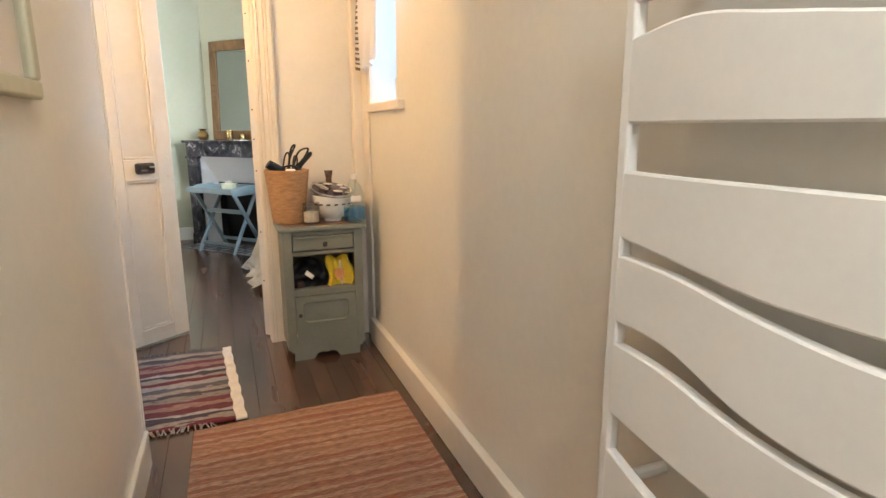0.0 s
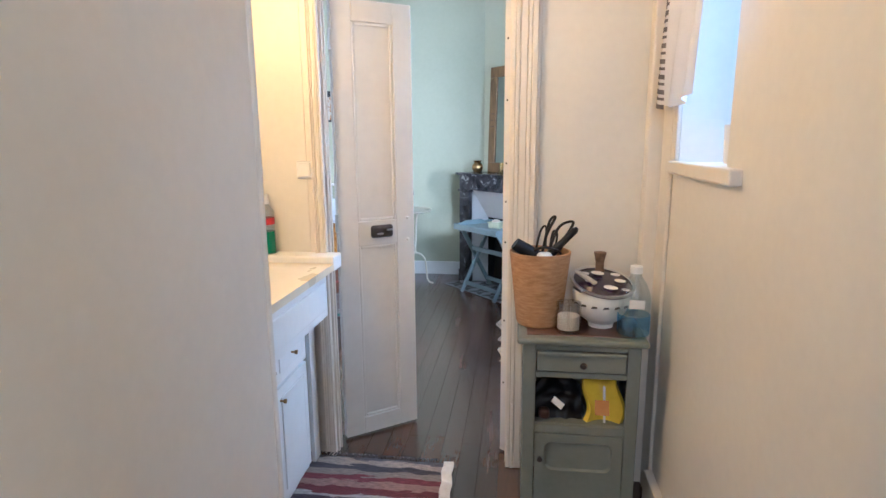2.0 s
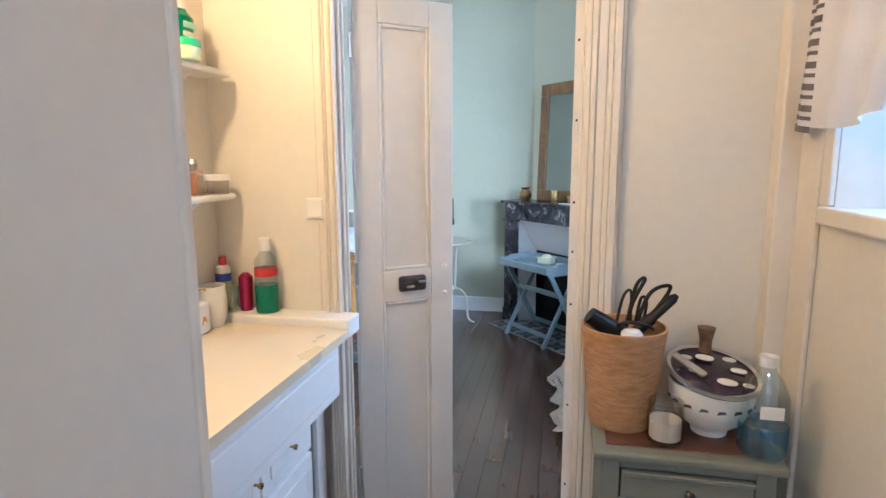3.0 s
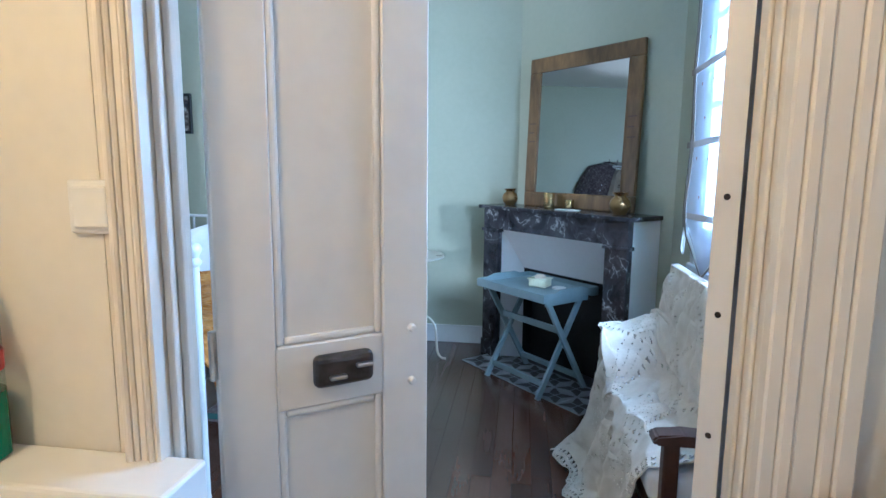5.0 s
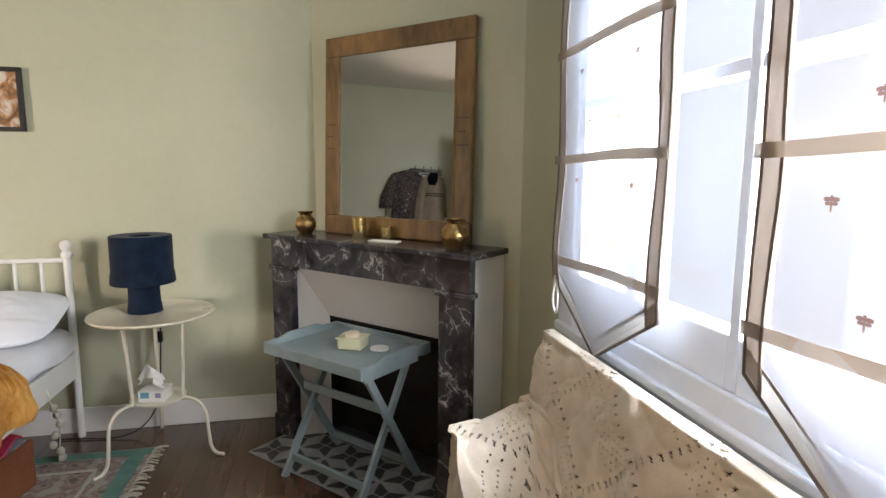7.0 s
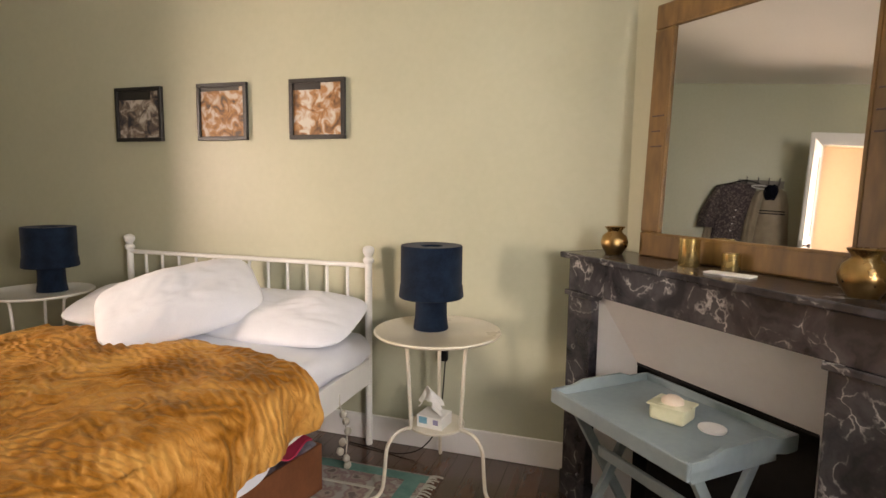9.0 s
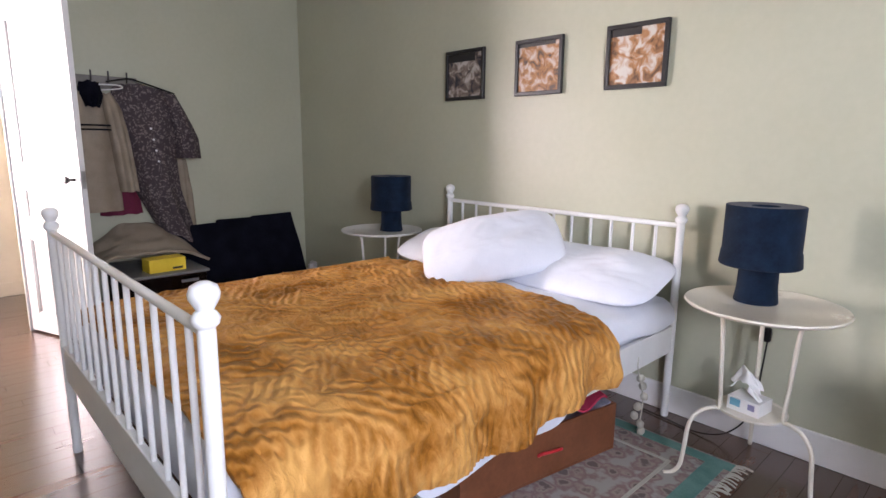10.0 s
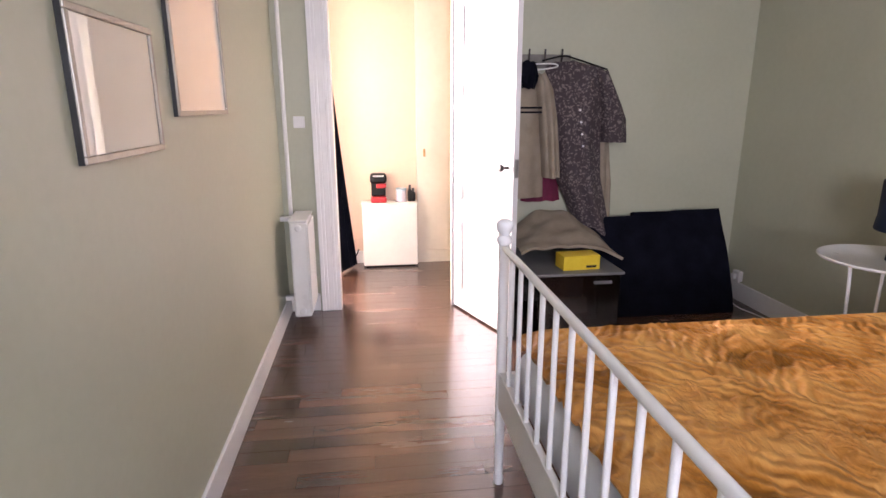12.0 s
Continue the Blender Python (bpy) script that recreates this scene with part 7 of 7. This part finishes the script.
trench = thing("trench_coat", pose(0, 0, 0), "beige trench coat with dark belt hanging on the rack", "coat")
garment(trench, "body", [(1.70, 4.93, 5.02), (1.66, 4.84, 5.10), (1.50, 4.80, 5.14), (1.25, 4.78, 5.15), (0.82, 4.74, 5.17)], -4.80, 0.13, TRENCH, "", 1.0)
garment(trench, "sleeve", [(1.66, 5.08, 5.14), (1.55, 5.08, 5.20), (1.30, 5.12, 5.24), (0.96, 5.15, 5.27)], -4.76, 0.11, TRENCH, "", 4.0)
garment(trench, "collar", [(1.73, 4.95, 5.06), (1.64, 4.93, 5.08), (1.56, 4.97, 5.05)], -4.72, 0.09, BLACK_CLOTH, "dark fur collar", 2.0)
for z in (1.43, 1.40):
    part("belt_stripe", sheet(16, 1, lambda u, v, z=z: (-4.645 - 0.06 * (2 * u - 1) ** 2, 4.84 + 0.29 * u, z + 0.012 * v), 0.003), BLACK_CLOTH, trench, "dark belt stripe")
plum = tagged(garment(None, "plum_top", [(1.62, 5.02, 5.18), (1.4, 5.0, 5.22), (0.78, 5.02, 5.30)], -4.815, 0.06, PLUM, "", 6.0), "plum coloured top hanging behind the coats", "garment")
leo = thing("printed_coat", pose(0, 0, 0), "dark animal print dress hanging on the rack", "dress")
garment(leo, "body", [(1.735, 5.22, 5.36), (1.70, 5.16, 5.56), (1.55, 5.14, 5.62), (1.25, 5.22, 5.56), (0.95, 5.26, 5.58), (0.62, 5.42, 5.66), (0.42, 5.58, 5.72)], -4.78, 0.14, LEOPARD, "", 9.0)
garment(leo, "sleeve", [(1.68, 5.48, 5.58), (1.52, 5.52, 5.66), (1.35, 5.55, 5.73), (1.20, 5.56, 5.74)], -4.76, 0.13, LEOPARD, "", 3.0)
garment(leo, "pale_lining", [(1.22, 5.54, 5.64), (0.9, 5.55, 5.68), (0.5, 5.56, 5.70)], -4.81, 0.06, TRENCH, "pale beige lining", 5.0)
part("hanger", tube(curve([(-4.755, 5.12, 1.745), (-4.745, 5.26, 1.775), (-4.74, 5.34, 1.76), (-4.745, 5.58, 1.69)], 6), 0.006, 8), BLACK_PLASTIC, leo, "black hanger", 60)
for k in range(4):
    b = lathe([(0.008, 0), (0.008, 0.004), (0, 0.006)], 10)
    bmesh.ops.transform(b, matrix=pose(-4.632, 5.36 + 0.012 * k, 1.42 - 0.08 * k, 0, 90, 0), verts=b.verts)
    part("button", b, WHITE_PLASTIC, leo)
wh = tagged(part("wire_hanger", tube(curve([(-4.75, 4.98, 1.70), (-4.70, 5.02, 1.715), (-4.69, 5.18, 1.72), (-4.70, 5.20, 1.70), (-4.74, 5.06, 1.68)], 6), 0.005, 8), WHITE_PLASTIC, smooth=60), "white plastic hanger on a hook", "hanger")

bin_ = thing("storage_box", pose(-4.50, 5.24, 0), "translucent grey plastic storage box with papers", "box")
GREY_BIN = clear_pane("smoked_plastic", (0.35, 0.34, 0.34), 0.12)
for lo, hi in (((-0.30, -0.26, 0), (0.34, 0.28, 0.012)), ((0.328, -0.26, 0.012), (0.34, 0.28, 0.40)), ((-0.30, -0.26, 0.012), (-0.288, 0.28, 0.40)), ((-0.288, -0.26, 0.012), (0.328, -0.248, 0.40)), ((-0.288, 0.268, 0.012), (0.328, 0.28, 0.40))):
    part("side", box(lo, hi, 0.004), GREY_BIN, bin_)
part("rim", box((-0.32, -0.28, 0.40), (0.36, 0.30, 0.42), 0.008, 2), surface("grey_lid", (0.14, 0.14, 0.145), (0.20, 0.20, 0.205), 6, 0.4), bin_)
part("handle", box((0.34, 0.10, 0.34), (0.352, 0.22, 0.36), 0.003), surface("grey_handle", (0.16, 0.16, 0.165), (0.22, 0.22, 0.225), 6, 0.4), bin_)
part("blue_papers", box((-0.2, -0.22, 0.24), (0.30, 0.05, 0.37), 0.01), surface("blue_paper", (0.05, 0.12, 0.30), (0.30, 0.36, 0.46), 16, 0.7), bin_)
part("white_papers", box((-0.24, -0.22, 0.13), (0.31, 0.08, 0.235), 0.008), PAPER, bin_)
part("red_cloth", box((-0.24, -0.22, 0.02), (0.31, 0.12, 0.125), 0.015, 2), PLUM, bin_)
yb = tagged(part("yellow_box", box((-0.07, -0.125, 0), (0.07, 0.125, 0.095), 0.004), YELLOW), "flat yellow cardboard box on the storage box", "box")
yb.matrix_world = pose(-4.28, 5.27, 0.4205, 0, 0, 4)
part("print_bar", box((0.071, 0.03, 0.015), (0.0725, 0.10, 0.03)), BLACK_FRAME, yb)


def heap(u, v):
    return (-4.79 + 0.42 * v, 4.92 + 0.70 * u, 0.445 + (0.22 * math.sin(math.pi * min(1, u * 0.95 + 0.05)) ** 0.7 * (1 - 0.75 * v) + 0.03 * soft(u * 5, v * 4, 1, 4)) + (0.03 - 0.16 * max(0, u - 0.72)))


tagged(part("folded_coat", sheet(34, 22, heap, 0.02), TRENCH, smooth=70), "folded beige coat lying on the storage box", "coat")
navy = thing("folded_mattress", pose(0, 0, 0), "large dark navy folded cushion leaning on the wall", "cushion")


def navy_slab(u, v):
    z = (0.665 + 0.025 * (u > 0.62) + 0.02 * u) * v
    x = -4.40 - 0.30 * v + 0.015 * soft(u * 3, v * 3, 1, 6) + 0.03 * math.sin(math.pi * v)
    return (x, 5.50 + 1.01 * u - 0.01 * v, max(z, 0.004))


part("front_slab", sheet(30, 24, navy_slab, 0.05), BLACK_CLOTH, navy, smooth=70)
part("back_slab", sheet(20, 20, lambda u, v: (-4.52 - 0.22 * v, 5.85 + 0.62 * u, 0.004 + 0.685 * v), 0.05), BLACK_CLOTH, navy, smooth=70)
sk = thing("wall_socket", pose(-4.50, HEAD - 0.016, 0.0), "white power strip and plug by the skirting", "socket")
part("socket_plate", box((-0.20, -0.02, 0.15), (-0.12, 0.016, 0.23), 0.005), WHITE_PLASTIC, sk)
part("plug", box((-0.18, -0.05, 0.17), (-0.14, -0.02, 0.21), 0.006), WHITE_PLASTIC, sk)
part("cable", tube(curve([(-0.16, -0.05, 0.18), (-0.12, -0.08, 0.06), (0.0, -0.10, 0.01), (0.2, -0.06, 0.006), (0.5, -0.03, 0.006)], 6), 0.004, 8), WHITE_PLASTIC, sk, smooth=60)

# ---- next room ----
wcb = thing("white_cabinet", pose(-6.06, 3.845, 0), "low plain white cabinet", "cabinet")
part("body", box((0, 0, 0.012), (0.15, 0.50, 0.585), 0.004), WHITE_PAINT, wcb)
part("top", box((-0.002, -0.004, 0.585), (0.16, 0.504, 0.60), 0.003), WHITE_PAINT, wcb)
part("front", box((0.15, 0.004, 0.02), (0.160, 0.496, 0.58), 0.003), WHITE_PAINT, wcb)
part("plinth", box((0.01, 0.02, 0.0), (0.13, 0.48, 0.012)), BLACK_PLASTIC, wcb)
cm = thing("coffee_machine", pose(-5.975, 4.0, 0.6005), "small black and red capsule coffee machine", "coffee machine")
part("drip_base", box((-0.06, -0.07, 0), (0.07, 0.07, 0.05), 0.014, 3), RED_PLASTIC, cm)
part("column", box((-0.06, -0.065, 0.05), (-0.01, 0.065, 0.22), 0.015, 3), BLACK_PLASTIC, cm)
part("brew_head", box((-0.06, -0.075, 0.17), (0.07, 0.075, 0.262), 0.03, 4), BLACK_PLASTIC, cm)
part("lever", box((0.06, -0.05, 0.235), (0.08, 0.05, 0.25), 0.005), STEEL, cm)
part("red_spout", box((0.01, -0.02, 0.13), (0.05, 0.07, 0.172), 0.008), RED_PLASTIC, cm)
cn = thing("canister", pose(-5.98, 4.205, 0.6005), "white canister with lilac band", "canister")
part("can", lathe([(0, 0), (0.045, 0), (0.046, 0.005), (0.046, 0.10), (0.042, 0.105), (0, 0.106)], 24), surface("lilac_band", (0.45, 0.44, 0.58), (0.62, 0.6, 0.68), 12, 0.4), cn, smooth=45)
part("lid", lathe([(0.048, 0.10), (0.048, 0.122), (0, 0.124)], 24), surface("pale_blue_lid", (0.38, 0.52, 0.62), (0.45, 0.6, 0.7), 8, 0.4), cn)
for y, h in ((4.285, 0.15), (4.315, 0.12)):
    j = thing("dark_bottle", pose(-5.985, y, 0.6005), "small dark bottle with cap", "bottle", "bottles on the white cabinet")
    part("bottle_body", lathe([(0, 0), (0.02, 0), (0.021, h * 0.6), (0.01, h * 0.75), (0, h * 0.76)], 16), BLACK_PLASTIC, j, smooth=45)
    part("cap", lathe([(0.011, h * 0.74), (0.011, h), (0, h)], 14), DARK_METAL, j)
cup2 = thing("wall_cupboard", pose(-6.08, 4.355, 0), "tall cream built-in cupboard with small brass latch", "cupboard")
part("door_panel", box((0.0, 0, 0.10), (0.05, 0.95, 2.6), 0.004), CREAM_PAINT, cup2)
part("plinth", box((0.0, 0, 0), (0.055, 0.95, 0.12), 0.004), CREAM_PAINT, cup2)
part("latch", box((0.05, 0.06, 1.00), (0.062, 0.08, 1.07), 0.003), BRASS, cup2, "small brass latch")
dc = thing("dark_curtain", pose(0, 0, 0), "long dark navy curtain beside the doorway", "curtain")
part("cloth", sheet(40, 30, lambda u, v: (-5.70 - 0.24 * u + 0.02 * math.sin(u * 40), 3.56 + 0.20 * (1 - v) ** 1.3 * (0.4 + 0.6 * u) + 0.03 * math.sin(u * 40) * (1 - 0.4 * v), 0.03 + 2.5 * v), 0.004), BLACK_CLOTH, dc, smooth=80)
part("rod", tube([(-6.08, 3.56, 2.56), (-4.95, 3.56, 2.56)], 0.012), DARK_METAL, dc)
cbl = tagged(part("floor_cable", tube(curve([(-6.05, 3.80, 0.14), (-6.03, 3.77, 0.08), (-6.03, 3.70, 0.012), (-6.0, 3.62, 0.006)], 6), 0.006, 8), BLACK_PLASTIC, smooth=60), "black cable beside the white cabinet", "cable")
wf = thing("window_3", pose(0, 0, 0), "tall white window of the next room", "window", kind="structure")
for lo, hi in (((-6.20, 2.58, 0.70), (-6.15, 2.63, 2.32)), ((-6.20, 3.41, 0.70), (-6.15, 3.46, 2.32)), ((-6.20, 2.63, 0.70), (-6.15, 3.41, 0.76)), ((-6.20, 2.63, 2.26), (-6.15, 3.41, 2.32)), ((-6.20, 3.0, 0.76), (-6.15, 3.05, 2.26))):
    part("window_frame", box(lo, hi, 0.004), SASH, wf)
for y0, y1 in ((2.63, 3.0), (3.05, 3.41)):
    part("pane", box((-6.177, y0, 0.76), (-6.173, y1, 2.26)), PANE, wf).visible_shadow = False

# ---- floor planks ----
def plank_rows():
    rng = random.Random(7)
    w = 0.088
    x = -6.08
    while x < CORR_E:
        x1 = min(x + w, CORR_E)
        xm = (x + x1) / 2
        lo, hi = (2.5, 5.5) if xm < -4.95 else (3.33, 6.71) if xm < -0.85 else (-1.6, 6.71)
        if -4.95 <= xm < -4.83:
            lo, hi = 3.69, 4.52
        y = lo - rng.uniform(0, 0.5)
        while y < hi:
            y1 = y + rng.uniform(0.38, 0.85)
            yield x, x1, max(y, lo), min(y1, hi)
            y = y1
        x = x1


near, rest = [], bmesh.new()
for x0, x1, y0, y1 in plank_rows():
    if y1 - y0 < 0.02:
        continue
    if len(near) < 300 and -4.6 < x0 < 0.2 and y0 > 3.3 and y0 < 4.75:
        near.append((x0, x1, y0, y1))
    else:
        box((x0 + 0.0009, y0 + 0.0009, -0.016), (x1 - 0.0009, y1 - 0.0009, random.uniform(-0.0006, 0.0)), bm=rest)
unit = None
for x0, x1, y0, y1 in near:
    if unit is None:
        b = box((0, 0, -1), (1, 1, 0))
        first = part("plank", b, PLANK_WOOD, floor)
        unit, ob = first.data, first
    else:
        ob = new("plank", unit)
        ob.parent = floor
    ob.location, ob.scale = (x0 + 0.0009, y0 + 0.0009, random.uniform(-0.0006, 0.0)), (x1 - x0 - 0.0018, y1 - y0 - 0.0018, 0.0158)
tagged(part("planks", rest, PLANK_WOOD, floor), kind="stuff")
